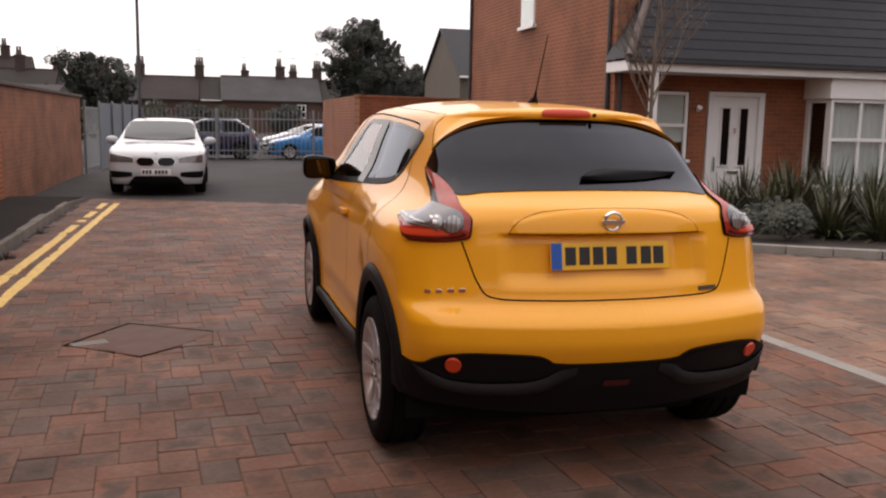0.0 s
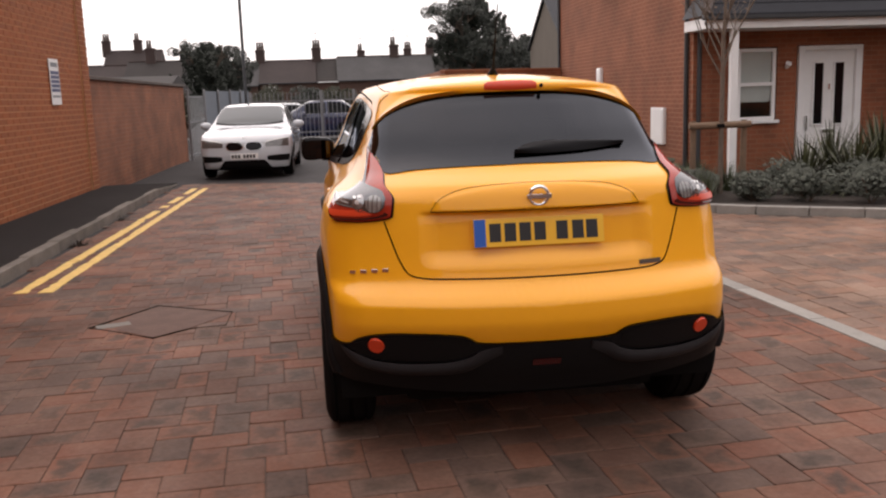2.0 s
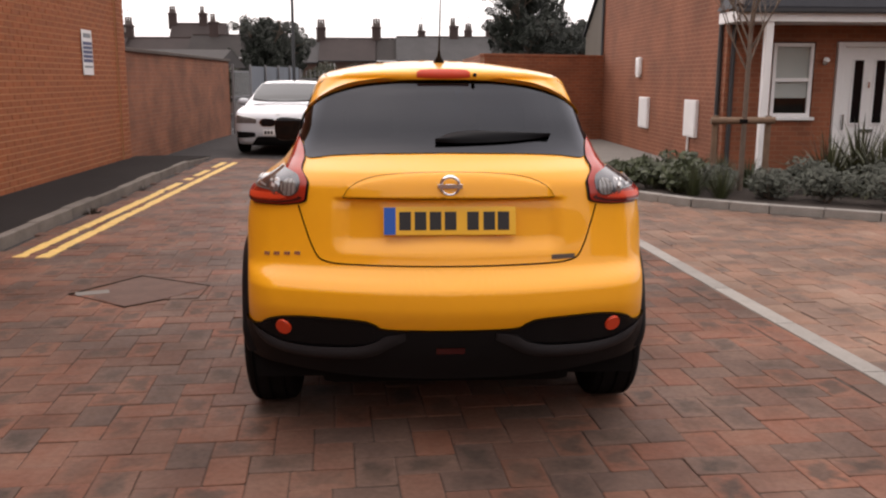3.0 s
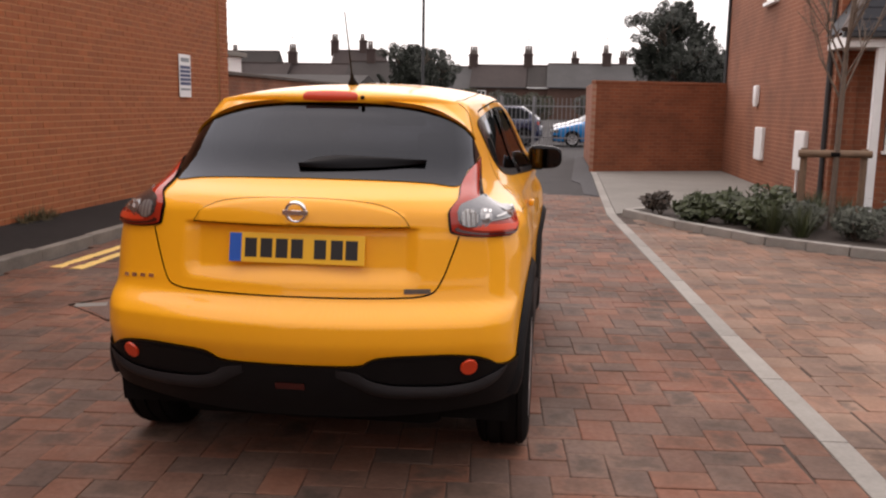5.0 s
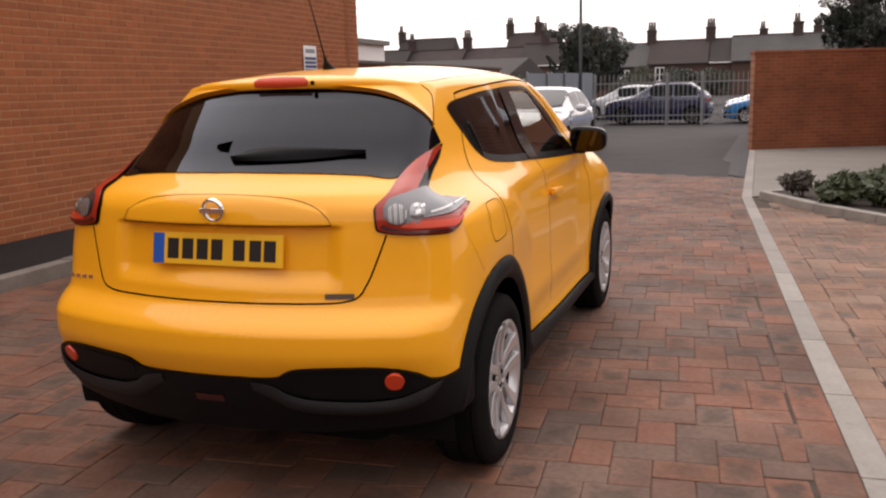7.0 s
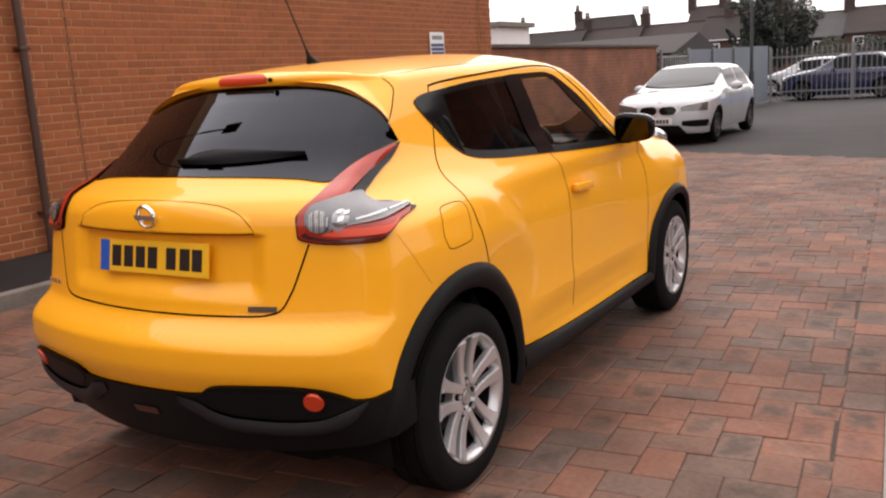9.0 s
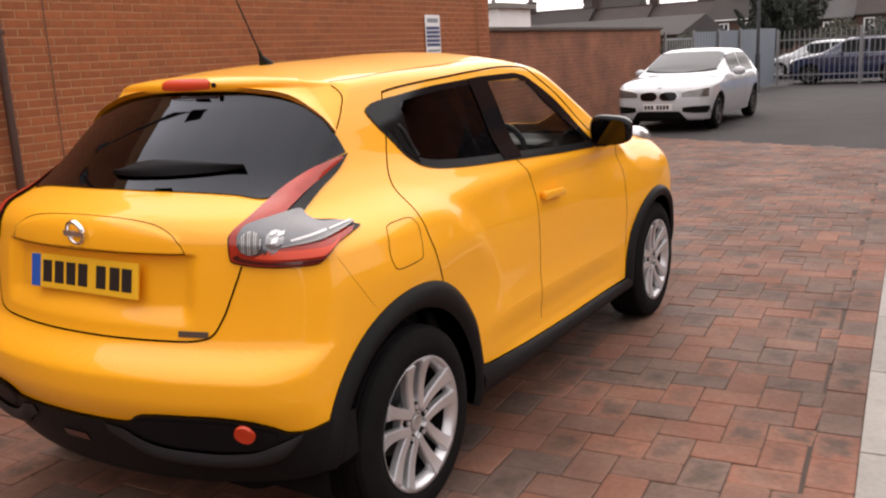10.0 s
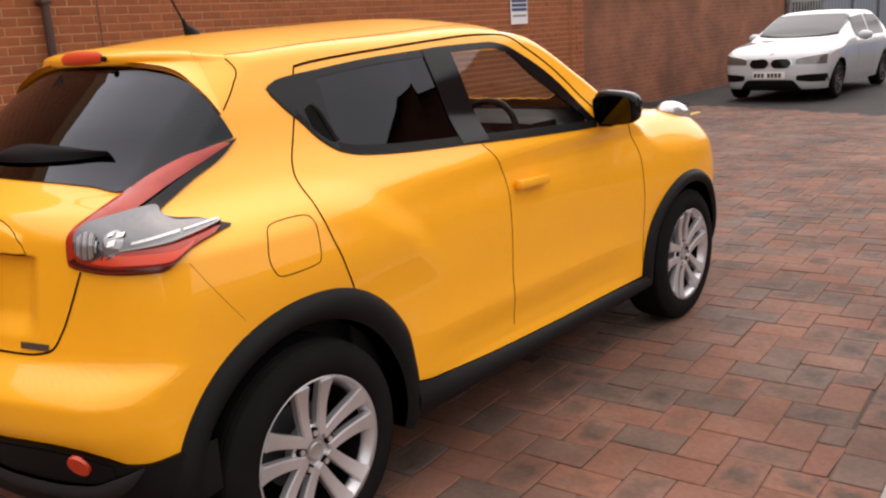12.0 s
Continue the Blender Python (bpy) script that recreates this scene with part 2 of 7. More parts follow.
FOOTWAY = material("footway_asphalt", (0.024, 0.021, 0.020), rough=0.95, spec=0.1, vary=0.3, scale=1.5, bump=0.5, bump_scale=110)
SAND = material("joint_sand", (0.055, 0.037, 0.028), rough=0.95, vary=0.3, scale=8, bump=0.4, bump_scale=150)
CONCRETE = material("kerb_concrete", (0.264, 0.248, 0.224), rough=0.85, vary=0.3, scale=4, bump=0.3, bump_scale=120, spread=0.12)
CONCRETE_SLAB = material("concrete_slab", (0.195, 0.183, 0.164), rough=0.9, vary=0.2, scale=1.2, bump=0.3, bump_scale=90)
YELLOW_LINE = material("yellow_road_paint", (0.74, 0.50, 0.15), rough=0.7, vary=0.30, scale=14, bump=0.3, bump_scale=90)
BRICK_RED = material("red_brick", (0.295, 0.085, 0.026), rough=0.85, vary=0.25, scale=11, bump=0.35, bump_scale=110, spread=0.13, island=True)
MORTAR = material("mortar", (0.50, 0.265, 0.135), rough=0.95, vary=0.2, scale=9, bump=0.3, bump_scale=160)
# same house brick toned apart by facing: the walls' light put into colour
BRICK_FAR_X = bricks("brickwork_x", (0.285, 0.090, 0.040), (0.218, 0.068, 0.031), (0.268, 0.130, 0.074), axis="x")
BRICK_FAR_Y = bricks("brickwork_y", (0.205, 0.066, 0.030), (0.225, 0.072, 0.033), (0.32, 0.155, 0.090), axis="y")
BRICK_GARDEN = bricks("weathered_brickwork", (0.262, 0.089, 0.039), (0.212, 0.073, 0.035), (0.265, 0.138, 0.086), axis="y", low=0.62, high=1.2)
WHITE_TRIM = material("white_upvc", (0.80, 0.80, 0.79), rough=0.4, vary=0.06, scale=3)
ROOF_SLATE = material("grey_roof_tile", (0.020, 0.022, 0.028), rough=0.6, spec=0.3, vary=0.25, scale=5, bump=0.2, bump_scale=60, spread=0.15)
GALVANISED = material("galvanised_steel", (0.210, 0.210, 0.217), rough=0.55, metal=0.3, vary=0.2, scale=2.5)
GATE_BLUE = material("blue_grey_sheet", (0.165, 0.191, 0.221), rough=0.6, vary=0.15, scale=1.5)
TIMBER = material("weathered_timber", (0.17, 0.11, 0.07), rough=0.85, vary=0.3, scale=12, bump=0.3, bump_scale=70)
BARK = material("bark", (0.14, 0.105, 0.08), rough=0.9, vary=0.35, scale=14, bump=0.5, bump_scale=45)
SOIL = material("dark_soil", (0.035, 0.026, 0.02), rough=0.95, vary=0.4, scale=8, bump=0.6, bump_scale=60)
LEAF_DARK = material("dark_leaf", (0.026, 0.032, 0.023), rough=0.6, spread=0.4, vary=0.2, island=True)
FLAX = material("flax_leaf", (0.062, 0.066, 0.030), rough=0.38, spread=0.6, vary=0.3, island=True)
LEAF_GREY = material("grey_green_leaf", (0.066, 0.073, 0.055), rough=0.75, spread=0.3, vary=0.2, island=True)
LEAF_GREEN = material("green_leaf", (0.046, 0.058, 0.022), rough=0.55, spread=0.35, vary=0.2, island=True)
LEAF_BROWN = material("brown_leaf", (0.045, 0.032, 0.022), rough=0.6, spread=0.4, vary=0.2, island=True)
RENDER_CREAM = material("cream_render", (0.125, 0.105, 0.084), rough=0.9, vary=0.12, scale=1.2)
CURTAIN = material("net_curtain", (0.74, 0.74, 0.74), rough=0.9, vary=0.1, scale=8)
SIGN_WHITE = material("sign_white", (0.74, 0.75, 0.76), rough=0.45)
SIGN_BLUE = material("sign_blue", (0.02, 0.035, 0.12), rough=0.45)
STEEL_DARK = material("dark_painted_steel", (0.035, 0.037, 0.04), rough=0.5, vary=0.15, scale=4)
WINDOW_GLASS = glass("window_glass", (0.86, 0.89, 0.88))
# ---- the yellow car's body as a solid: y forward from the rear axle, x across, z up ----
def spline(*keys):
    """A smooth curve through (at, value) keys, as a table."""
    k = np.array(keys, float)
    h = np.diff(k[:, 0])
    d = np.diff(k[:, 1]) / h
    m = np.zeros(len(k))
    m[0], m[-1] = d[0], d[-1]
    for i in range(1, len(k) - 1):
        if d[i - 1] * d[i] > 0:
            w1, w2 = 2 * h[i] + h[i - 1], h[i] + 2 * h[i - 1]
            m[i] = (w1 + w2) / (w1 / d[i - 1] + w2 / d[i])
    at = np.linspace(k[0, 0], k[-1, 0], 600)
    i = np.clip(np.searchsorted(k[:, 0], at) - 1, 0, len(k) - 2)
    s = (at - k[i, 0]) / h[i]
    val = ((1 + 2 * s) * (1 - s) ** 2 * k[i, 1] + s * (1 - s) ** 2 * h[i] * m[i] + s * s * (3 - 2 * s) * k[i + 1, 1] + s * s * (s - 1) * h[i] * m[i + 1])
    return lambda v: np.interp(v, at, val)


def smooth(a, b, v):
    s = np.clip((v - a) / (b - a), 0, 1)
    return s * s * (3 - 2 * s)


def fillet(a, b, r):
    """Where two fields meet, an edge rounded by r."""
    return np.where((a < r) & (b < r), r - np.sqrt(np.maximum((r - a) ** 2 + (r - b) ** 2, 1e-12)), np.minimum(a, b))


REAR_Y = spline((0.15, -0.53), (0.30, -0.61), (0.40, -0.67), (0.50, -0.71), (0.60, -0.740), (0.655, -0.737), (0.69, -0.712), (0.715, -0.676), (0.74, -0.648), (0.80, -0.632), (0.98, -0.600),
                (1.06, -0.584), (1.10, -0.562), (1.15, -0.464), (1.20, -0.385), (1.30, -0.265), (1.40, -0.138), (1.45, -0.075), (1.466, -0.062), (1.474, -0.064), (1.486, -0.070), (1.510, -0.050), (1.62, 0.06))
REAR_C = spline((0.15, 0.31), (0.60, 0.275), (0.70, 0.275), (0.73, 0.29), (1.04, 0.30), (1.15, 0.425), (1.25, 0.44), (1.45, 0.44), (1.6, 0.44))
SIDE_X = spline((0.15, 0.78), (0.28, 0.835), (0.40, 0.845), (0.55, 0.842), (0.75, 0.833), (0.88, 0.826), (0.97, 0.812), (1.04, 0.798), (1.10, 0.760), (1.20, 0.700), (1.35, 0.648), (1.48, 0.595), (1.62, 0.52))
TOP_Z = spline((-0.60, 1.45), (-0.35, 1.48), (0.0, 1.516), (0.4, 1.548), (0.8, 1.560), (1.15, 1.570), (1.45, 1.542), (1.75, 1.395), (2.05, 1.207), (2.18, 1.14), (2.3, 1.115), (2.7, 1.083), (3.05, 1.022), (3.35, 0.92), (3.6, 0.77))
FRONT_Y = spline((0.15, 3.15), (0.3, 3.30), (0.5, 3.38), (0.7, 3.38), (0.85, 3.32), (1.0, 3.15), (1.1, 2.9), (1.62, 2.9))


def body_field(x, y, z):
    """Positive inside the body."""
    ax = np.abs(x)
    rear = y - REAR_Y(z) - REAR_C(z) * ax ** 2
    # the plate's recess in the tailgate, under a raised panel with an arched top
    rear = rear - 0.028 * (1 - smooth(0.39, 0.47, ax)) * smooth(0.785, 0.855, z) * (1 - smooth(0.998, 1.010, z)) + 0.006 * smooth(1.0, 1.010, z) * (1 - smooth(1.102, 1.116, z + 0.32 * ax ** 2 + 1.6 * ax ** 6)) * (1 - smooth(0.39, 0.41, ax))
    side = SIDE_X(z)
    low = 1 - smooth(0.98, 1.13, z)
    for at, size, high in ((0.0, 0.015, 0.84), (2.53, 0.040, 0.87)):
        side = side + size * np.exp(-((y - at) / 0.46) ** 2) * np.exp(-((z - high) / 0.27) ** 4)
    # the doors lie hollow between the two flared wings
    side = side - 0.016 * smooth(0.18, 0.72, y) * (1 - smooth(1.72, 2.25, y)) * np.exp(-((z - 0.80) / 0.27) ** 4)
    # the haunch over the rear wheel ends in a rounded edge
    side = side + 0.020 * (1 - smooth(0.70, 0.815, np.hypot(y, z - 0.335))) * smooth(-0.45, 0.0, y) * smooth(0.66, 0.92, z)
    # hollow along the doors' foot
    side = side - (0.022 * (1 - smooth(0.41, 0.54, z)) * smooth(0.29, 0.38, z) + 0.010 * np.exp(-((z - 0.55) / 0.14) ** 2)) * np.exp(-((y - 1.28) / 0.74) ** 6)
    # the cabin narrows to the back, and the tail's sides draw in
    side = side - (1 - low) * (0.088 * np.clip((0.75 - y) / 1.0, 0, 2) ** 1.6 - 0.050 * np.clip(y - 0.75, 0, 1.2))
    side = side - low * 0.086 * np.clip((-0.15 - y) / 0.6, 0, 2) ** 1.7
    side = side - 0.12 * np.clip((y - 2.75) / 0.6, 0, 2) ** 1.7
    # bonnet top is narrower than the shoulders
    top = TOP_Z(y) - 0.146 * ax ** 2 - 0.11 * ax ** 4
    wing = smooth(2.0, 2.35, y)
    top = top + 0.055 * smooth(0.45, 0.74, ax) * wing * (1 - smooth(2.9, 3.25, y))
    front = FRONT_Y(z) - 0.33 * ax ** 2 - y
    f = fillet(rear, (side - ax) * 0.96, 0.065 + 0.032 * low)
    f = fillet(f, front, 0.30)
    f = fillet(f, (top - z) * 0.97, 0.022 + 0.10 * wing)
    return f


def body_normal(p):
    e = 0.004
    g = np.stack([body_field(p[:, 0] + e * i, p[:, 1] + e * j, p[:, 2] + e * k) - body_field(p[:, 0] - e * i, p[:, 1] - e * j, p[:, 2] - e * k)
                  for i, j, k in ((1, 0, 0), (0, 1, 0), (0, 0, 1))], 1)
    return -g / np.maximum(np.linalg.norm(g, axis=1), 1e-9)[:, None]


def meet(a, b, field=body_field):
    """The place between a (inside) and b (outside) where the surface lies."""
    lo, hi = np.zeros(len(a)), np.ones(len(a))
    for _ in range(26):
        mid = (lo + hi) / 2
        q = a + (b - a) * mid[:, None]
        inside = field(q[:, 0], q[:, 1], q[:, 2]) > 0
        lo, hi = np.where(inside, mid, lo), np.where(inside, hi, mid)
    return a + (b - a) * ((lo + hi) / 2)[:, None]


def from_side(u, v):
    u, v = np.ravel(u), np.ravel(v)
    o = np.zeros(len(u))
    return meet(np.stack([o + 0.05, u, v], 1), np.stack([o + 1.3, u, v], 1))


def from_rear(u, v):
    u, v = np.ravel(u), np.ravel(v)
    o = np.zeros(len(u))
    return meet(np.stack([u, o + 0.15, v], 1), np.stack([u, o - 1.2, v], 1))


def from_round(u, v):
    """u: degrees round the tail, 0 straight back, 90 to the side; v: height."""
    u, v = np.radians(np.ravel(u)), np.ravel(v)
    o = np.zeros(len(u))
    return meet(np.stack([o, o + 0.55, v], 1), np.stack([2.2 * np.sin(u), 0.55 - 2.2 * np.cos(u), v], 1))


def from_top(u, v):
    u, v = np.ravel(u), np.ravel(v)
    o = np.zeros(len(u))
    return meet(np.stack([u, v, o + 0.7], 1), np.stack([u, v, o + 2.0], 1))


# ---- ground, road and kerbs ----
def slab(name, x0, x1, y0, y1, z0, z1, mat, label="", category="", bevel=0.0, kind="structure"):
    ob = part(name, boxed(x0, x1, y0, y1, z0, z1, bevel=bevel), mat)
    return tagged(ob, label, category, kind=kind)


def prism(name, outline, z0, z1, mat):
    """A flat slab with that outline, seen from above, counter-clockwise."""
    n = len(outline)
    v = [(x, y, z1) for x, y in outline] + [(x, y, z0) for x, y in outline]
    f = [tuple(range(n))] + [(i, i + n, (i + 1) % n + n, (i + 1) % n) for i in range(n)]
    return part(name, mesh_of(name, v, f, mat))


def inside(x, y, outline):
    hit = False
    for (ax, ay), (bx, by) in zip(outline, outline[1:] + outline[:1]):
        if (ay > y) != (by > y) and x < (bx - ax) * (y - ay) / (by - ay) + ax:
            hit = not hit
    return hit


STRIP = spline((-6, 4.10), (0, 3.98), (2.0, 3.91), (3.85, 3.835), (5.1, 3.758), (6.4, 3.68), (7.3, 3.635), (8.4, 3.57), (9.95, 3.48), (11.2, 3.41), (12.2, 3.345), (12.9, 3.352), (15, 3.375), (20.2, 3.44))
BED = [(3.60, 12.25), (4.15, 11.15), (4.95, 10.0), (5.65, 9.45), (6.60, 8.85), (7.5, 8.35), (9.0, 7.75), (11.5, 7.2), (14.0, 7.0), (14.0, 13.4), (6.62, 13.4), (6.42, 14.9), (5.2, 13.6), (4.2, 12.75)]
ground = part("ground", mesh_of("ground", [(x, y, z) for y, z in ((-400, -0.014), (22, -0.014), (35, -0.17), (39, -0.17), (46, -0.014), (600, -0.014)) for x in (-400, 400)], [(2 * i, 2 * i + 1, 2 * i + 3, 2 * i + 2) for i in range(5)]), ASPHALT)
tagged(ground, "dark grey worn asphalt road and yard", "ground", kind="structure")
pavement = prism("pavement", [(-1.92, -9), (14.0, -9), (14.0, 9.0), (3.48, 12.6), (3.41, 14.75), (2.2, 15.1), (-0.6, 16.2), (-1.92, 16.6)], -0.06, -0.0045, SAND)
tagged(pavement, "worn reddish block paving laid in herringbone", "pavement", kind="structure")
apron = prism("apron", [(3.475, 12.35), (4.2, 12.85), (5.2, 13.7), (6.42, 15.0), (6.53, 15.0), (6.53, 21.7), (3.57, 20.35), (3.505, 15.0)], -0.05, 0.012, CONCRETE_SLAB)
tagged(apron, "pale concrete apron beside the house", "paving", kind="structure")
FOOT = ((-9, 0.17, 0.105), (15.0, 0.17, 0.105), (16.7, 0.035, 0.02))
foot_v = [(x, y, z) for y, a, b in FOOT for x, z in ((-2.95, a), (-2.07, b), (-2.07, -0.05), (-2.95, -0.05))]
footway = part("footway", mesh_of("footway", foot_v, [(4 * i + j, 4 * i + (j + 1) % 4, 4 * i + 4 + (j + 1) % 4, 4 * i + 4 + j) for i in range(2) for j in range(4)] + [(3, 2, 1, 0), (8, 9, 10, 11)]), FOOTWAY)
tagged(footway, "dark asphalt footway beside the brick wall", "footway", kind="structure")
DARK_STRIP = material("dark_strip_asphalt", (0.034, 0.033, 0.036), rough=0.8, vary=0.25, scale=2, bump=0.5, bump_scale=90)
dark_strip = prism("asphalt_strip", [(3.12, 15.15), (3.36, 14.85), (3.43, 20.3), (3.46, 26.0), (3.2, 26.0), (3.0, 19.2), (2.96, 17.9), (3.12, 17.2)], -0.05, -0.004, DARK_STRIP)
tagged(dark_strip, "darker strip on the asphalt beside the edging", "road patch", kind="structure")
kerb = tagged(new("kerb"), "weathered grey concrete kerb along the footway", "kerb", kind="structure")


def mesh_from(bm, name, mat=None):
    me = bpy.data.meshes.new(name)
    bm.to_mesh(me)
    bm.free()
    if mat:
        me.materials.append(mat)
    return me


KERB_OLD = material("weathered_kerb", (0.155, 0.135, 0.115), rough=0.9, vary=0.4, scale=4, bump=0.3, bump_scale=120, spread=0.15)
kme = mesh_from(boxed(-0.075, 0.075, 0.004, 0.911, -0.06, 0.105, bevel=0.012), "kerb_stone", KERB_OLD)
for i in range(28):
    part("kerb_stone", kme, None, kerb, m=pose(-1.995 - 0.0065 * max(0, i - 8), -9 + 0.915 * i, 0.002 * (i % 3) - (0.0, 0.012)[i == 26] - (0.0, 0.058)[i == 27], (0.0, -2.6)[i == 26] + (0.0, -2.2)[i == 27]))

edging = tagged(new("edging_strip"), "flush pale concrete edging strip between paved areas", "edging", kind="structure")
sme = mesh_from(boxed(-0.0625, 0.0625, 0.004, 0.911, -0.08, 0.004, bevel=0.005), "edging_stone", CONCRETE)
y = -6.009
while y < 20:
    x0, x1 = float(STRIP(y)), float(STRIP(y + 0.915))
    part("edging_stone", sme, None, edging, m=pose(x0 + 0.0625, y, 0, 0, 0, -math.degrees(math.atan2(x1 - x0, 0.915))))
    y += 0.915

def worn_stripe(runs, width, seed):
    """Thick road paint along y with ragged sides; runs are (x, start, end)."""
    rnd = random.Random(seed)
    v, f = [], []
    for x, y0, y1 in runs:
        n = max(3, int((y1 - y0) / 0.05))
        b = len(v)
        chip = [0.0, 0.0]
        for i in range(n + 1):
            y = y0 + (y1 - y0) * i / n
            for k in (0, 1):
                chip[k] = 0.55 * chip[k] + rnd.uniform(-0.004, 0.004) + (rnd.uniform(0.008, 0.024) if rnd.random() < 0.06 else 0.0)
            xc = x + 0.012 * (y - 7.2)
            a, c = xc - width / 2 + chip[0], xc + width / 2 - chip[1]
            v += [(a, y, -0.003), (a + 0.003, y, 0.0045), (c - 0.003, y, 0.0045), (c, y, -0.003)]
        for i in range(n):
            q = b + 4 * i
            f += [(q + j, q + j + 1, q + j + 5, q + j + 4) for j in range(3)]
        f += [(b + 3, b + 2, b + 1, b), (b + 4 * n, b + 4 * n + 1, b + 4 * n + 2, b + 4 * n + 3)]
    return mesh_of("yellow_line", v, f)


for k, runs in enumerate((((-1.49, 7.17, 8.9), (-1.497, 8.915, 15.58)), ((-1.69, 7.19, 8.62), (-1.682, 8.64, 11.45), (-1.69, 11.47, 12.48), (-1.685, 12.86, 13.10), (-1.685, 13.42, 14.25), (-1.688, 14.70, 15.60)))):
    tagged(part("yellow_line", worn_stripe(runs, 0.106, 31 + k), YELLOW_LINE), "worn double yellow line painted on the paving", "road marking", kind="structure")

COPING = material("dark_coping", (0.085, 0.066, 0.056), rough=0.9, vary=0.3, scale=3, bump=0.3, bump_scale=60)
# ---- the brick building along the footway ----
wall_west = slab("wall_west", -3.4, -2.965, -9.0, 14.72, -0.1, 5.1, MORTAR, "tall red brick side wall of a building", "wall")
garden_wall = slab("garden_wall", -3.25, -3.03, 14.72, 24.2, -0.1, 1.90, BRICK_GARDEN, "weathered red brick garden wall with flat coping", "wall")
part("coping", boxed(-3.30, -2.98, 14.74, 24.25, 1.90, 1.965, bevel=0.012), COPING, garden_wall, "grey stone coping")
bm = bmesh.new()
rod(bm, (-2.885, 6.04, 0.17), (-2.885, 6.04, 5.0), 0.036, n=14)
for z in (0.5, 1.9, 3.3, 4.7):
    box(bm, -2.96, -2.846, 5.995, 6.085, z, z + 0.03, bevel=0.006)
BROWN_PIPE = material("brown_pipe", (0.060, 0.026, 0.017), rough=0.5, vary=0.2, scale=5)
tagged(part("downpipe", bm, BROWN_PIPE), "brown plastic downpipe on the brick wall", "downpipe")
part("movement_joint", boxed(-2.970, -2.958, 6.541, 6.553, 0.16, 5.08), material("brown_sealant", (0.10, 0.050, 0.030), rough=0.8, vary=0.2, scale=9), wall_west)
sign = tagged(new("wall_sign"), "small white notice with blue bars on the brick wall", "sign")
sign.matrix_basis = pose(-2.950, 12.96, 1.82)
part("plate", boxed(0.0, 0.012, -0.205, 0.205, -0.315, 0.315, bevel=0.003), SIGN_WHITE, sign)
for z, h, w, mt in ((0.235, 0.06, 0.30, GREY_PAINT), (0.125, 0.045, 0.37, SIGN_BLUE), (0.065, 0.045, 0.37, SIGN_BLUE), (0.005, 0.045, 0.37, SIGN_BLUE), (-0.055, 0.045, 0.37, SIGN_BLUE), (-0.115, 0.045, 0.37, SIGN_BLUE), (-0.20, 0.03, 0.34, GREY_PAINT)):
    part("text_bar", boxed(0.0122, 0.0135, -w / 2, w / 2, z - h / 2, z + h / 2), mt, sign)


# ---- the house with the canopy ----
house = tagged(new("house"), "new red brick house with slate porch roof and white windows", "house")
part("gable_wall", boxed(6.53, 6.83, 13.5, 21.75, -0.1, 6.0), BRICK_FAR_Y, house)
HX = 6.83
# front wall with its openings: window, door, bay
for x0, x1, z0, z1 in ((HX, 7.28, -0.1, 6.0), (7.28, 7.96, -0.1, 0.88), (7.28, 7.96, 2.05, 6.0), (7.96, 8.29, -0.1, 6.0), (8.29, 9.42, 2.06, 6.0), (9.42, 10.1, -0.1, 6.0), (10.1, 11.9, 2.3, 6.0), (10.1, 11.9, -0.1, 0.42), (10.1, 10.27, 0.42, 2.3), (11.9, 12.15, -0.1, 6.0)):
    part("front_wall", boxed(x0, x1, 13.5, 13.78, z0, z1), BRICK_FAR_X, house)
part("room_back", boxed(6.9, 11.9, 15.6, 15.7, 0.0, 5.0), CONCRETE_SLAB, house)
part("room_floor", boxed(6.9, 11.9, 13.8, 15.6, -0.05, 0.1), TIMBER, house)
part("corner_brick", boxed(6.53, HX, 13.44, 13.5, -0.1, 6.0), BRICK_FAR_X, house)


def window_unit(parent, x0, x1, z0, z1, y, bars_x=(), bars_z=(), frame_w=0.055, name="window"):
    """A white framed window facing -y: frame, panes, sill."""
    bm = bmesh.new()
    box(bm, x0, x0 + frame_w, y, y + 0.06, z0, z1, bevel=0.006)
    box(bm, x1 - frame_w, x1, y, y + 0.06, z0, z1, bevel=0.006)
    box(bm, x0 + frame_w, x1 - frame_w, y, y + 0.06, z1 - frame_w, z1, bevel=0.006)
    box(bm, x0 + frame_w, x1 - frame_w, y, y + 0.06, z0, z0 + frame_w, bevel=0.006)
    w = part(name, bm, WHITE_TRIM, parent)
    for b in bars_x:
        part("mullion", boxed(b - 0.025, b + 0.025, y + 0.004, y + 0.056, z0 + frame_w, z1 - frame_w, bevel=0.004), WHITE_TRIM, w)
    for b in bars_z:
        part("transom", boxed(x0 + frame_w, x1 - frame_w, y + 0.006, y + 0.054, b - 0.028, b + 0.028, bevel=0.004), WHITE_TRIM, w)
    part("pane", boxed(x0 + frame_w, x1 - frame_w, y + 0.030, y + 0.034, z0 + frame_w, z1 - frame_w), WINDOW_GLASS, w).visible_shadow = False
    part("sill", boxed(x0 - 0.05, x1 + 0.05, y - 0.07, y + 0.02, z0 - 0.05, z0 - 0.002, bevel=0.008), WHITE_TRIM, w)
    return w


window_unit(house, 7.30, 7.94, 0.90, 2.03, 13.50, bars_z=(1.47,))
part("blind", boxed(7.36, 7.88, 13.555, 13.565, 1.19, 1.98), CURTAIN, house)
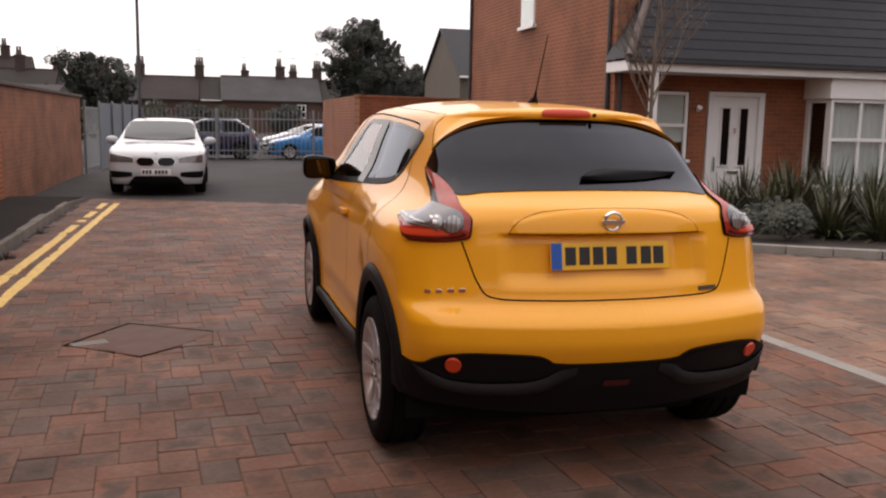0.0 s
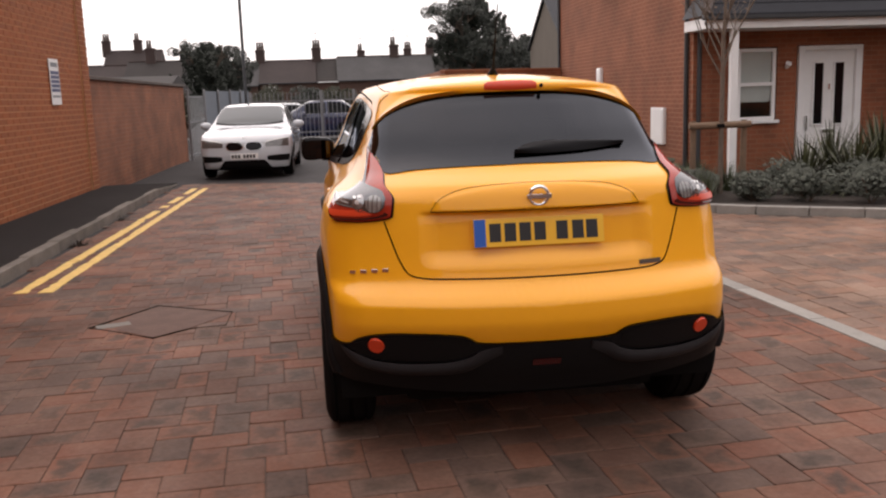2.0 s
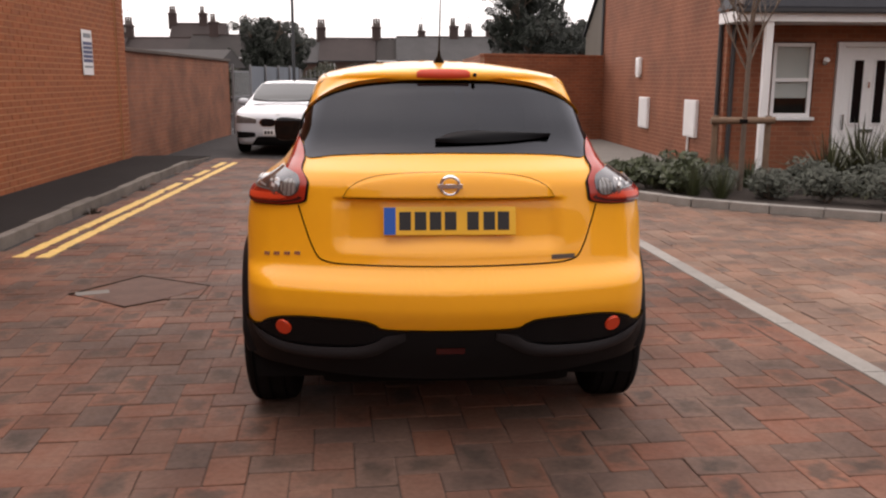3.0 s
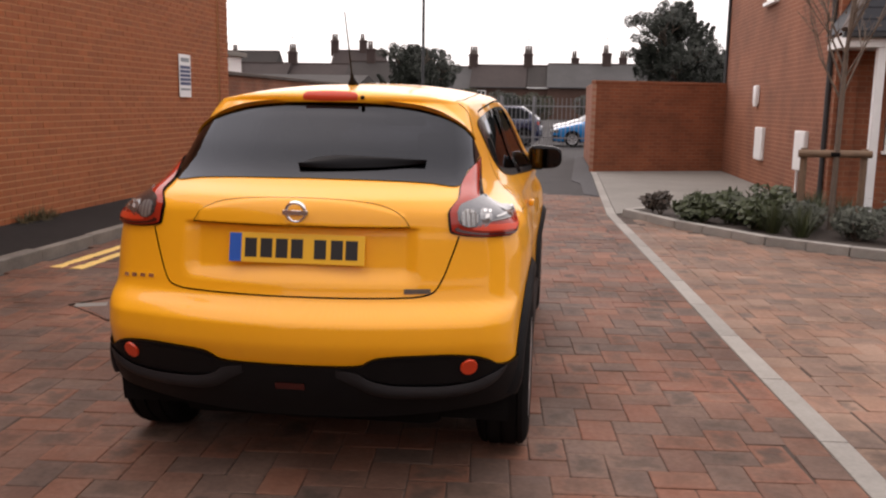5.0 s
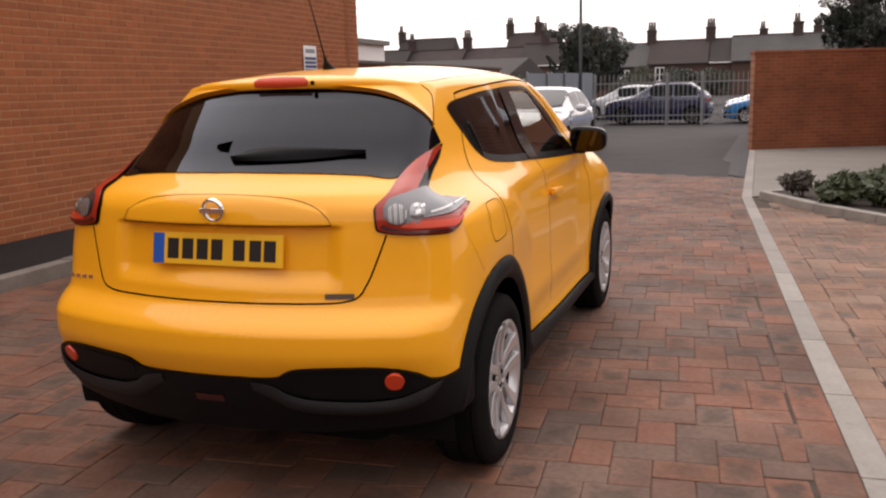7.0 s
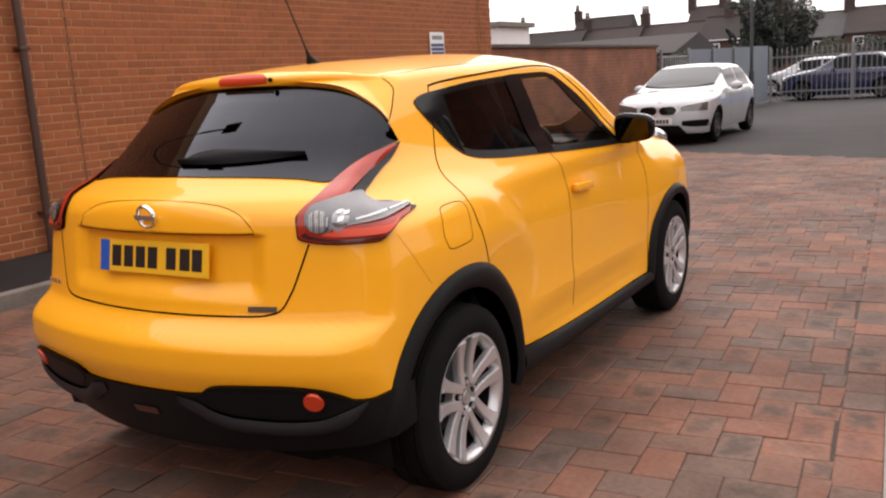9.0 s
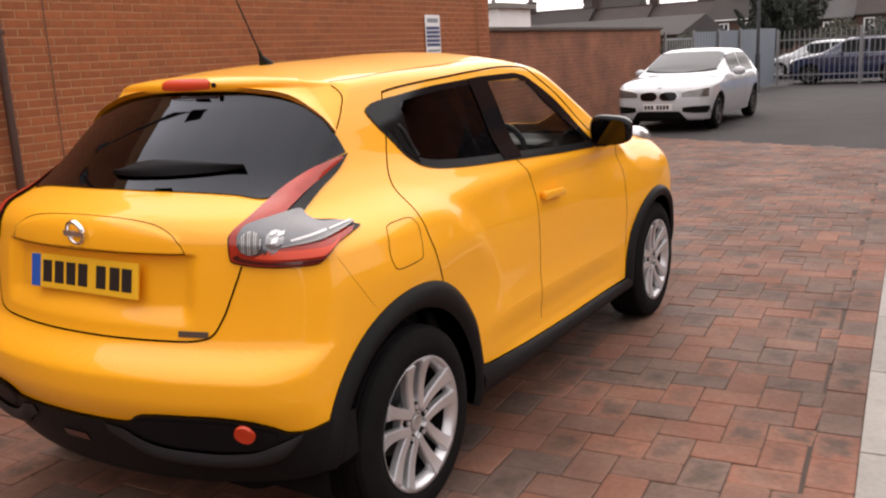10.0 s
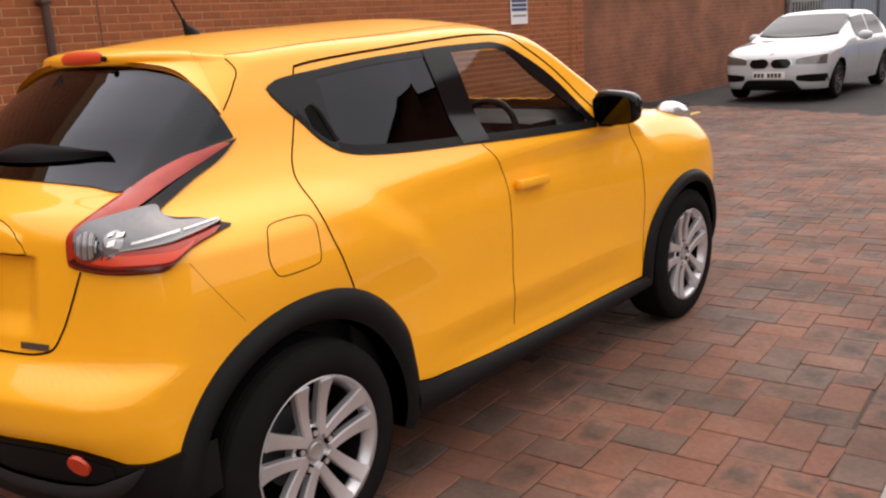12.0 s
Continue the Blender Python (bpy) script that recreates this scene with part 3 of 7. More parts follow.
# front door
door = part("front_door", boxed(8.42, 9.29, 13.53, 13.58, 0.06, 1.98, bevel=0.004), WHITE_TRIM, house, "white panelled front door with two dark glass strips")
bm = bmesh.new()
box(bm, 8.31, 8.42, 13.47, 13.60, 0.0, 2.05, bevel=0.008)
box(bm, 9.29, 9.40, 13.47, 13.60, 0.0, 2.05, bevel=0.008)
box(bm, 8.42, 9.29, 13.47, 13.60, 1.98, 2.05, bevel=0.006)
part("door_frame", bm, WHITE_TRIM, house)
for x in (8.68, 9.03):
    bm = bmesh.new()
    box(bm, x - 0.10, x - 0.075, 13.505, 13.53, 0.78, 1.80, bevel=0.004)
    box(bm, x + 0.075, x + 0.10, 13.505, 13.53, 0.78, 1.80, bevel=0.004)
    box(bm, x - 0.075, x + 0.075, 13.505, 13.53, 1.775, 1.80, bevel=0.004)
    box(bm, x - 0.075, x + 0.075, 13.505, 13.53, 0.78, 0.805, bevel=0.004)
    part("glazing_bead", bm, WHITE_TRIM, door)
    part("dark_glass", boxed(x - 0.076, x + 0.076, 13.515, 13.526, 0.80, 1.78), BLACK_GLOSS, door)
part("letter_box", boxed(8.76, 8.98, 13.50, 13.53, 0.66, 0.72, bevel=0.006), CHROME, door)
part("door_handle", boxed(8.46, 8.485, 13.47, 13.53, 0.70, 0.95, bevel=0.006), CHROME, door)
part("knocker", boxed(8.84, 8.87, 13.49, 13.53, 1.35, 1.45, bevel=0.006), CHROME, door)
part("door_step", boxed(8.2, 9.5, 13.1, 13.5, -0.05, 0.06, bevel=0.01), CONCRETE_SLAB, house)
# boxed bay window
part("bay_base", boxed(10.26, 11.86, 12.86, 13.5, -0.1, 0.40), BRICK_FAR_X, house)
bay = window_unit(house, 10.24, 11.88, 0.44, 1.96, 12.84, bars_x=(10.85, 11.35), bars_z=(1.28,), name="bay_window")
bm = bmesh.new()
box(bm, 10.24, 10.30, 12.90, 12.98, 0.44, 1.96, bevel=0.005)
box(bm, 10.24, 10.30, 13.40, 13.5, 0.44, 1.96, bevel=0.005)
box(bm, 10.24, 10.30, 12.98, 13.40, 0.44, 0.50, bevel=0.005)
box(bm, 10.24, 10.30, 12.98, 13.40, 1.90, 1.96, bevel=0.005)
part("bay_side", bm, WHITE_TRIM, house)
part("pane", boxed(10.265, 10.27, 12.98, 13.40, 0.50, 1.90), WINDOW_GLASS, house).visible_shadow = False
part("bay_head", boxed(10.18, 11.94, 12.80, 13.5, 1.965, 2.30, bevel=0.01), WHITE_TRIM, house)
for x0 in (10.36,):
    verts, faces = [], []
    for i in range(60):
        x = x0 + i * 0.022
        yy = 12.95 + 0.02 * math.sin(i * 1.1)
        verts += [(x, yy, 0.5), (x, yy, 1.95)]
    faces = [(2 * i, 2 * i + 2, 2 * i + 3, 2 * i + 1) for i in range(59)]
    part("net_curtain", mesh_of("net_curtain", verts, faces, CURTAIN, True), None, house)
# porch canopy: white fascia, post, slate roof hipped at its end
part("canopy_fascia", boxed(6.42, 12.1, 12.70, 12.74, 2.30, 2.46, bevel=0.006), WHITE_TRIM, house)
part("canopy_end_fascia", boxed(6.40, 6.44, 12.70, 13.5, 2.30, 2.46, bevel=0.006), WHITE_TRIM, house)
part("canopy_soffit", boxed(6.44, 12.1, 12.74, 13.5, 2.30, 2.34), WHITE_TRIM, house)
part("gutter", boxed(6.34, 12.1, 12.60, 12.70, 2.42, 2.50, bevel=0.02), STEEL_DARK, house)
bm = bmesh.new()
box(bm, 6.83, 6.94, 12.72, 12.82, 0.0, 2.30, bevel=0.008)
part("canopy_post", bm, WHITE_TRIM, house, "white square canopy post")
rise = (3.95 - 2.48) / (13.5 - 12.6)
rows_ = 9
for i in range(rows_):
    a, b = i / rows_, (i + 1.12) / rows_
    ya, yb = 12.60 + 0.9 * a, 12.60 + 0.9 * b
    za, zb = 2.48 + 1.47 * a, 2.48 + 1.47 * b
    xa, xb = 6.36 + 0.85 * a, 6.36 + 0.85 * b
    bm = bmesh.new()
    vs = [bm.verts.new(p) for p in ((xa, ya, za + 0.028), (12.1, ya, za + 0.028), (12.1, yb, zb + 0.006), (xb, yb, zb + 0.006), (xa, ya, za + 0.002), (12.1, ya, za + 0.002))]
    bm.faces.new((vs[0], vs[1], vs[2], vs[3]))
    bm.faces.new((vs[4], vs[5], vs[1], vs[0]))
    part("tile_course", bm, ROOF_SLATE, house)
bm = bmesh.new()
vs = [bm.verts.new(p) for p in ((6.36, 12.60, 2.49), (7.21, 13.5, 3.96), (6.36, 13.5, 2.49))]
bm.faces.new(vs)
part("hip_end", bm, ROOF_SLATE, house)
bm = bmesh.new()
rod(bm, (6.36, 12.60, 2.51), (7.21, 13.5, 3.98), 0.06, n=8)
part("hip_ridge", bm, material("grey_hip_tile", (0.15, 0.125, 0.115), rough=0.8, vary=0.3, scale=6, bump=0.2), house)
part("main_roof", mesh_of("main_roof", [(6.3, 13.2, 5.95), (12.16, 13.3, 5.98), (12.16, 17.6, 6.8), (6.3, 17.6, 6.8), (6.3, 22.0, 5.95), (12.16, 22.0, 5.98)], [(0, 1, 2, 3), (3, 2, 5, 4), (0, 3, 4), (1, 5, 2)], ROOF_SLATE), None, house)
part("end_wall", boxed(11.95, 12.15, 13.78, 21.75, -0.1, 6.0), BRICK_FAR_Y, house)
part("rear_wall", boxed(6.83, 11.95, 21.5, 21.75, -0.1, 6.0), BRICK_FAR_X, house)
# pipes, meter boxes, vent, upper window on the gable
for x, y in ((6.49, 13.62), (6.49, 21.62), (6.62, 13.41)):
    bm = bmesh.new()
    rod(bm, (x, y, 0.0), (x, y, 5.9 if y != 13.41 else 2.45), 0.036, n=12)
    part("downpipe", bm, STEEL_DARK, house, "black downpipe")
for y0, y1, z0, z1 in ((17.45, 18.05, 0.50, 1.12), (14.55, 15.15, 0.50, 1.13)):
    b_ = part("meter_box", boxed(6.47, 6.532, y0, y1, z0, z1, bevel=0.012), WHITE_TRIM, house, "white utility meter box")
    part("lid", boxed(6.462, 6.469, y0 + 0.03, y1 - 0.03, z0 + 0.03, z1 - 0.03, bevel=0.003), WHITE_TRIM, b_)
bm = bmesh.new()
rod(bm, (6.50, 14.95, 0.0), (6.50, 14.95, 0.5), 0.02)
part("service_pipe", bm, WHITE_TRIM, house)
bm = bmesh.new()
box(bm, -0.085, 0.0, -0.13, 0.13, -0.17, 0.19, bevel=0.035)
box(bm, -0.075, -0.02, -0.10, 0.10, -0.215, -0.165, bevel=0.01)
shade(part("flue_cover", bm, WHITE_TRIM, house, "white hooded flue cover", m=pose(6.532, 18.25, 1.73)))
up = part("upper_window", boxed(6.49, 6.56, 17.2, 17.95, 3.45, 4.6, bevel=0.006), WHITE_TRIM, house)
part("pane", boxed(6.482, 6.489, 17.27, 17.88, 3.52, 4.53), WINDOW_GLASS, up)
part("sill", boxed(6.44, 6.56, 17.12, 18.02, 3.38, 3.45, bevel=0.008), WHITE_TRIM, up)
bm = bmesh.new()
rod(bm, (8.10, 13.47, 1.72), (8.10, 13.40, 1.78), 0.03, 0.05)
part("porch_lamp", bm, WHITE_TRIM, house)

# screen wall with a return behind it
bin_wall = tagged(new("screen_wall"), "red brick screen wall joined to the house", "wall", kind="structure")
ang = math.degrees(math.atan2(21.55 - 20.35, 6.53 - 3.48))
L_ = math.hypot(6.53 - 3.48, 21.55 - 20.35)
part("brick_face", boxed(0, L_, 0, 0.215, -0.1, 1.98), BRICK_FAR_X, bin_wall, m=pose(3.48, 20.35, 0, 0, 0, ang))
part("brick_coping", boxed(-0.02, L_, -0.012, 0.227, 1.98, 2.045, bevel=0.01), BRICK_FAR_X, bin_wall, m=pose(3.48, 20.35, 0, 0, 0, ang))
part("brick_return", boxed(3.48, 3.70, 20.55, 27.0, -0.1, 2.04), BRICK_FAR_Y, bin_wall)


# ---- planting bed ----
bed = prism("planting_bed", BED, -0.05, 0.07, SOIL)
tagged(bed, "dark bare soil of a planting bed", "flower bed", kind="structure")
bed_kerb = tagged(new("bed_kerb"), "low pale concrete kerb round the planting bed", "kerb", kind="structure")
bme = mesh_from(boxed(0.003, 0.50, -0.06, 0.06, -0.05, 0.095, bevel=0.010), "kerb_block", CONCRETE)
front = BED[:9]
for (ax, ay), (bx, by) in list(zip(front, front[1:])) + [(BED[0], BED[-1]), (BED[-1], BED[-2]), (BED[-2], BED[-3])]:
    d = math.hypot(bx - ax, by - ay)
    k = max(1, round(d / 0.5))
    for i in range(k):
        ob = part("kerb_block", bme, None, bed_kerb, m=pose(ax + (bx - ax) * i / k, ay + (by - ay) * i / k, 0.0, 0, 0, math.degrees(math.atan2(by - ay, bx - ax))))
        ob.scale = (d / k / 0.503, 1, 1)


# ---- the yellow car ----
CAR = pose(1.657, 3.867, 0)
car = tagged(new("car"), "bright yellow compact crossover car parked on block paving", "car")
car.matrix_basis = CAR


def mirrored(p):
    return p * np.array([-1.0, 1.0, 1.0])


def body_lattice():
    """Rays from a spine inside the car, meeting the body's skin."""
    th = np.radians(np.linspace(0, 180, 200))
    heads, ways = [], []
    for ph in np.radians(np.linspace(89.5, 0, 125)):
        heads.append(np.tile([0, 0.35, 0.92], (len(th), 1)))
        ways.append(np.stack([np.sin(th) * np.cos(ph), -np.sin(ph) + 0 * th, np.cos(th) * np.cos(ph)], 1))
    for y in np.linspace(0.35, 2.5, 150)[1:]:
        heads.append(np.tile([0, y, 0.92 - 0.14 * (y - 0.35) / 2.15], (len(th), 1)))
        ways.append(np.stack([np.sin(th), 0 * th, np.cos(th)], 1))
    for ph in np.radians(np.linspace(0, 89.5, 60)[1:]):
        heads.append(np.tile([0, 2.5, 0.78], (len(th), 1)))
        ways.append(np.stack([np.sin(th) * np.cos(ph), np.sin(ph) + 0 * th, np.cos(th) * np.cos(ph)], 1))
    a, w = np.concatenate(heads), np.concatenate(ways)
    return meet(a, a + 2.6 * w), len(heads), len(th)


def path2(points, n):
    """n places along a smooth line through points of the plane."""
    q = np.array(points, float)
    d = np.concatenate([[0], np.cumsum(np.maximum(np.hypot(*(np.diff(q, axis=0) / np.ptp(q, axis=0).clip(0.02)).T), 1e-4))])
    s = np.linspace(0, d[-1], n)
    return np.stack([spline(*zip(d, q[:, 0]))(s), spline(*zip(d, q[:, 1]))(s)], 1)


def sheet(edge_a, edge_b, v0=0.0, v1=1.0, nv=12):
    """A net of places between two lines of equal length."""
    v = np.linspace(v0, v1, nv)[None, :, None]
    return edge_a[:, None, :] * (1 - v) + edge_b[:, None, :] * v


def shell_mesh(name, net, proj, off, mat, mirror=False, skirt=0.012, flat=None):
    """A curved plate lying on the body: a net of places, thrown on the body, lifted by off, its rim turned in."""
    nu, nv = net.shape[:2]
    p = proj(net[..., 0], net[..., 1])
    nrm = body_normal(p)
    if flat:
        nrm = body_normal(proj(net[..., 0], np.clip(net[..., 1], *flat[:2])))
        nrm[:, 2] += flat[2]
        nrm /= np.linalg.norm(nrm, axis=1)[:, None]
    lift = np.full(nu * nv, off) if np.isscalar(off) else np.ravel(off)
    top = p + nrm * lift[:, None]
    if not np.isscalar(off):
        q = top.reshape(nu, nv, 3)
        own = np.cross(np.gradient(q, axis=0), np.gradient(q, axis=1)).reshape(-1, 3)
        own /= np.maximum(np.linalg.norm(own, axis=1), 1e-9)[:, None]
        nrm = own * np.sign(np.sum(own * nrm))
    idx = np.arange(nu * nv).reshape(nu, nv)
    f = np.array(grid_faces(nu, nv))
    # which way round the faces look
    a, b, c = top[f[:, 0]], top[f[:, 1]], top[f[:, 3]]
    if np.sum(np.cross(b - a, c - a) * nrm[f[:, 0]]) < 0:
        f = f[:, ::-1]
        turned = True
    else:
        turned = False
    rim = np.concatenate([idx[:, 0], idx[-1, 1:], idx[::-1, -1][1:], idx[0, ::-1][1:-1]])
    inward = body_normal(p[rim])
    low = top[rim] - inward * (lift[rim] + skirt)[:, None]
    n0 = len(top)
    k = len(rim)
    sk = np.array([(rim[i], n0 + i, n0 + (i + 1) % k, rim[(i + 1) % k]) for i in range(k)])
    if not turned:
        sk = sk[:, ::-1]
    pts = np.concatenate([top, low])
    nn = np.concatenate([nrm, nrm[rim]])
    ff = np.concatenate([f, sk])
    if mirror:
        pts, nn, ff = mirrored(pts), mirrored(nn), ff[:, ::-1]
    return mesh_of(name, pts, ff, mat, normals=nn)


def shell(name, net, proj, off, mat, parent=None, label="", sides=True, skirt=0.012, flat=None):
    made = [part(name, shell_mesh(name, net, proj, off, mat, skirt=skirt, flat=flat), None, parent or car, label)]
    if sides:
        made.append(part(name, shell_mesh(name, net, proj, off, mat, mirror=True, skirt=skirt, flat=flat), None, parent or car, label))
    return made


def seam_mesh(name, points, proj, width=0.005, n=60, mirror=False, mat=None, off=0.0012):
    """A narrow dark joint line that follows the body."""
    q = path2(points, n)
    p = proj(q[:, 0], q[:, 1])
    nrm = body_normal(p)
    t = np.gradient(p, axis=0)
    side = np.cross(nrm, t)
    side /= np.maximum(np.linalg.norm(side, axis=1), 1e-9)[:, None]
    a, b = p + side * width / 2 + nrm * off, p - side * width / 2 + nrm * off
    pts, nn = np.concatenate([a, b]), np.concatenate([nrm, nrm])
    f = np.array([(i, i + 1, n + i + 1, n + i) for i in range(n - 1)])
    if mirror:
        pts, nn, f = mirrored(pts), mirrored(nn), f[:, ::-1]
    return mesh_of(name, pts, f, mat or DARK, normals=nn)


def seam(points, proj, width=0.005, parent=None, sides=True, name="panel_gap", mat=None, off=0.0012):
    for m in ((False, True) if sides else (False,)):
        part(name, seam_mesh(name, points, proj, width, mirror=m, mat=mat, off=off), None, parent or car)


# side windows: their lower and upper edges by the length of the car
WIN_LOW = spline((0.153, 1.371), (0.192, 1.318), (0.237, 1.271), (0.292, 1.205), (0.347, 1.167), (0.438, 1.146), (0.98, 1.111), (1.58, 1.083), (1.74, 1.078))
WIN_TOP = spline((0.153, 1.372), (0.202, 1.392), (0.357, 1.410), (0.58, 1.430), (0.82, 1.441), (0.97, 1.448), (1.22, 1.450), (1.30, 1.438), (1.42, 1.380), (1.616, 1.236), (1.74, 1.085))
# the rear window: by degrees round the tail
GLASS_TOP = spline((-0.1, 1.463), (15, 1.459), (24, 1.452), (32, 1.440), (38, 1.418), (44, 1.362), (46.8, 1.305), (48.6, 1.25))
GLASS_LOW = spline((-0.1, 1.172), (15, 1.168), (27, 1.158), (32.4, 1.146), (38.6, 1.204), (45.3, 1.239), (48.6, 1.249))
# the windscreen: from above, by the width of the car
SCREEN_LOW = spline((0.0, 2.20), (0.3, 2.15), (0.55, 1.94), (0.7, 1.80))
SCREEN_TOP = spline((0.0, 1.42), (0.3, 1.40), (0.5, 1.36), (0.7, 1.32))


def in_openings(x, y, z):
    """Where the body is cut away behind glass."""
    turn = np.degrees(np.arctan2(x, 0.55 - y))
    side = (x > 0.45) & (y > 0.30) & (y < 1.66) & (z > WIN_LOW(y) + 0.018) & (z < WIN_TOP(y) - 0.02) & (np.abs(y - 0.93 - (1.30 - z) * 0.12) > 0.05)
    tail = (y < 0.45) & (turn < 46.5) & (z > GLASS_LOW(turn) + 0.022) & (z < GLASS_TOP(turn) - 0.018)
    front = (z > 1.08) & (x < 0.60) & (y < SCREEN_LOW(x) - 0.03) & (y > SCREEN_TOP(x) + 0.05)
    return side | tail | front


def in_wheels(x, y, z):
    return (x > 0.45) & ((np.hypot(y, z - 0.335) < 0.43) | (np.hypot(y - 2.53, z - 0.335) < 0.40))


def panel_of(x, y, z):
    """Which panel of the body a place belongs to."""
    turn = np.degrees(np.arctan2(x, 0.55 - y))
    out = np.zeros(len(x), int)                                        # body_shell
    out[(y < -0.15) & (z > 0.752) & (z < 1.25) & (turn < 29.5)] = 1    # tailgate
    out[(y < 0.0) & (z <= 0.752) & (turn < 50)] = 2                    # bumper
    out[(x > 0.6) & (z > 0.34) & (z < WIN_LOW(y)) & (y > 0.22) & (y < 1.07)] = 3    # rear door
    out[(x > 0.6) & (z > 0.34) & (z < WIN_LOW(y)) & (y >= 1.07) & (y < 2.08)] = 4   # front door
    out[(y > 2.1) & (z > 0.97) & (x < 0.72)] = 5                       # bonnet
    out[(y > 2.95) & (z < 0.78)] = 6                                   # front bumper
    out[(z > 1.40) & (y > 0.08) & (y < 1.42) & (x < 0.54)] = 7         # roof
    return out


p_, nu_, nv_ = body_lattice()
n_ = body_normal(p_)
f_ = np.array(grid_faces(nu_, nv_, True))
c_ = p_[f_].mean(1)
ok_ = ~in_openings(*c_.T) & ~in_wheels(*c_.T) & (c_[:, 2] > 0.30) & ~((c_[:, 1] < 0.0) & (c_[:, 2] < 0.47))
f_, c_ = f_[ok_], c_[ok_]
kinds = panel_of(*c_.T)
for k, name in enumerate(("body_shell", "tailgate", "rear_bumper", "rear_door", "front_door", "bonnet", "front_bumper", "roof")):
    fk = f_[kinds == k]
    used, inv = np.unique(fk, return_inverse=True)
    fk = inv.reshape(fk.shape)
    pk, nk = p_[used], n_[used]
    if name.endswith("door"):
        part(name, mesh_of(name, pk, fk, YELLOW, normals=nk), None, car)
        part(name, mesh_of(name, mirrored(pk), fk[:, ::-1], YELLOW, normals=mirrored(nk)), None, car)
    else:
        part(name, mesh_of(name, np.concatenate([pk, mirrored(pk)]), np.concatenate([fk, fk[:, ::-1] + len(pk)]), YELLOW, normals=np.concatenate([nk, mirrored(nk)])), None, car)

# underside and inner wheel housings
part("underbody", boxed(-0.54, 0.54, -0.44, 3.05, 0.19, 0.40, bevel=0.07), DARK, car)
# wide, near-black floor slab, added to keep light from under the car
part("floor_pan", boxed(-0.70, 0.70, 0.50, 2.06, 0.195, 0.34, bevel=0.03), DARK, car)
for y in (0, 2.53):
    for s in (1, -1):
        r_ = 0.425 if y == 0 else 0.395
        v_, q_ = half_tube([(0.80, r_), (0.52, r_), (0.50, 0.05)])
        part("wheel_housing", mesh_of("wheel_housing", [(s * a, b + y, c + 0.335) for a, b, c in v_], q_, DARK), None, car)

# glass
t_ = np.linspace(-48.5, 48.5, 90)
part("rear_window", shell_mesh("rear_window", np.stack([np.repeat(t_[:, None], 14, 1), GLASS_LOW(np.abs(t_))[:, None] + (GLASS_TOP(np.abs(t_)) - GLASS_LOW(np.abs(t_)))[:, None] * np.linspace(0, 1, 14)], 2), from_round, 0.0045, TINTED, skirt=0.0), None, car,
     "dark privacy glass rear window")
# its black border
t_ = np.linspace(-48.3, 48.3, 120)
for lo, hi in ((GLASS_LOW(np.abs(t_)), np.minimum(GLASS_LOW(np.abs(t_)) + 0.03, GLASS_TOP(np.abs(t_)))), (np.maximum(GLASS_TOP(np.abs(t_)) - 0.03, GLASS_LOW(np.abs(t_))), GLASS_TOP(np.abs(t_)))):
    part("window_border", shell_mesh("window_border", np.stack([np.repeat(t_[:, None], 4, 1), lo[:, None] + (hi - lo)[:, None] * np.linspace(0, 1, 4)], 2), from_round, 0.0030, BLACK_GLOSS, skirt=0.0), None, car)
for y0, y1, name, mat in ((0.153, 0.345, "quarter_panel", BLACK_GLOSS), (0.30, 0.92, "rear_side_window", TINTED), (0.97, 1.735, "front_side_window", CLEARGLASS)):
    yy = np.linspace(y0, y1, 40)
    lo, hi = WIN_LOW(yy), np.maximum(WIN_TOP(yy), WIN_LOW(yy))
    shell(name, np.stack([np.repeat(yy[:, None], 10, 1), lo[:, None] + (hi - lo)[:, None] * np.linspace(0, 1, 10)], 2), from_side, 0.004 if mat is BLACK_GLOSS else 0.001, mat, skirt=0.002, flat=(1.27, 1.34, 0.028))
zz = np.linspace(0, 1, 14)
mid_ = lambda v: 0.915 + (1.0 - v) * 0.035
pillar = np.stack([np.stack([mid_(zz) - 0.068, WIN_LOW(0.92) + (WIN_TOP(0.86) - WIN_LOW(0.92)) * zz], 1), np.stack([mid_(zz) + 0.075, WIN_LOW(1.0) + (WIN_TOP(1.0) - WIN_LOW(1.0)) * zz], 1)], 0)
shell("door_pillar", sheet(pillar[0], pillar[1], nv=6), from_side, 0.006, BLACK_GLOSS, skirt=0.006)
yy = np.linspace(0.16, 1.735, 90)
shell("window_trim", sheet(np.stack([yy, WIN_LOW(yy) - 0.006], 1), np.stack([yy, np.minimum(WIN_LOW(yy) + 0.024, WIN_TOP(yy))], 1), nv=5), from_side, 0.004, BLACK_PLASTIC, skirt=0.004)
drop_ = 0.020 + 0.05 * smooth(1.28, 1.45, yy)
shell("window_trim", sheet(np.stack([yy, np.maximum(WIN_TOP(yy) - drop_, WIN_LOW(yy))], 1), np.stack([yy, WIN_TOP(yy) + 0.004], 1), nv=5), from_side, 0.004, BLACK_GLOSS, skirt=0.004)
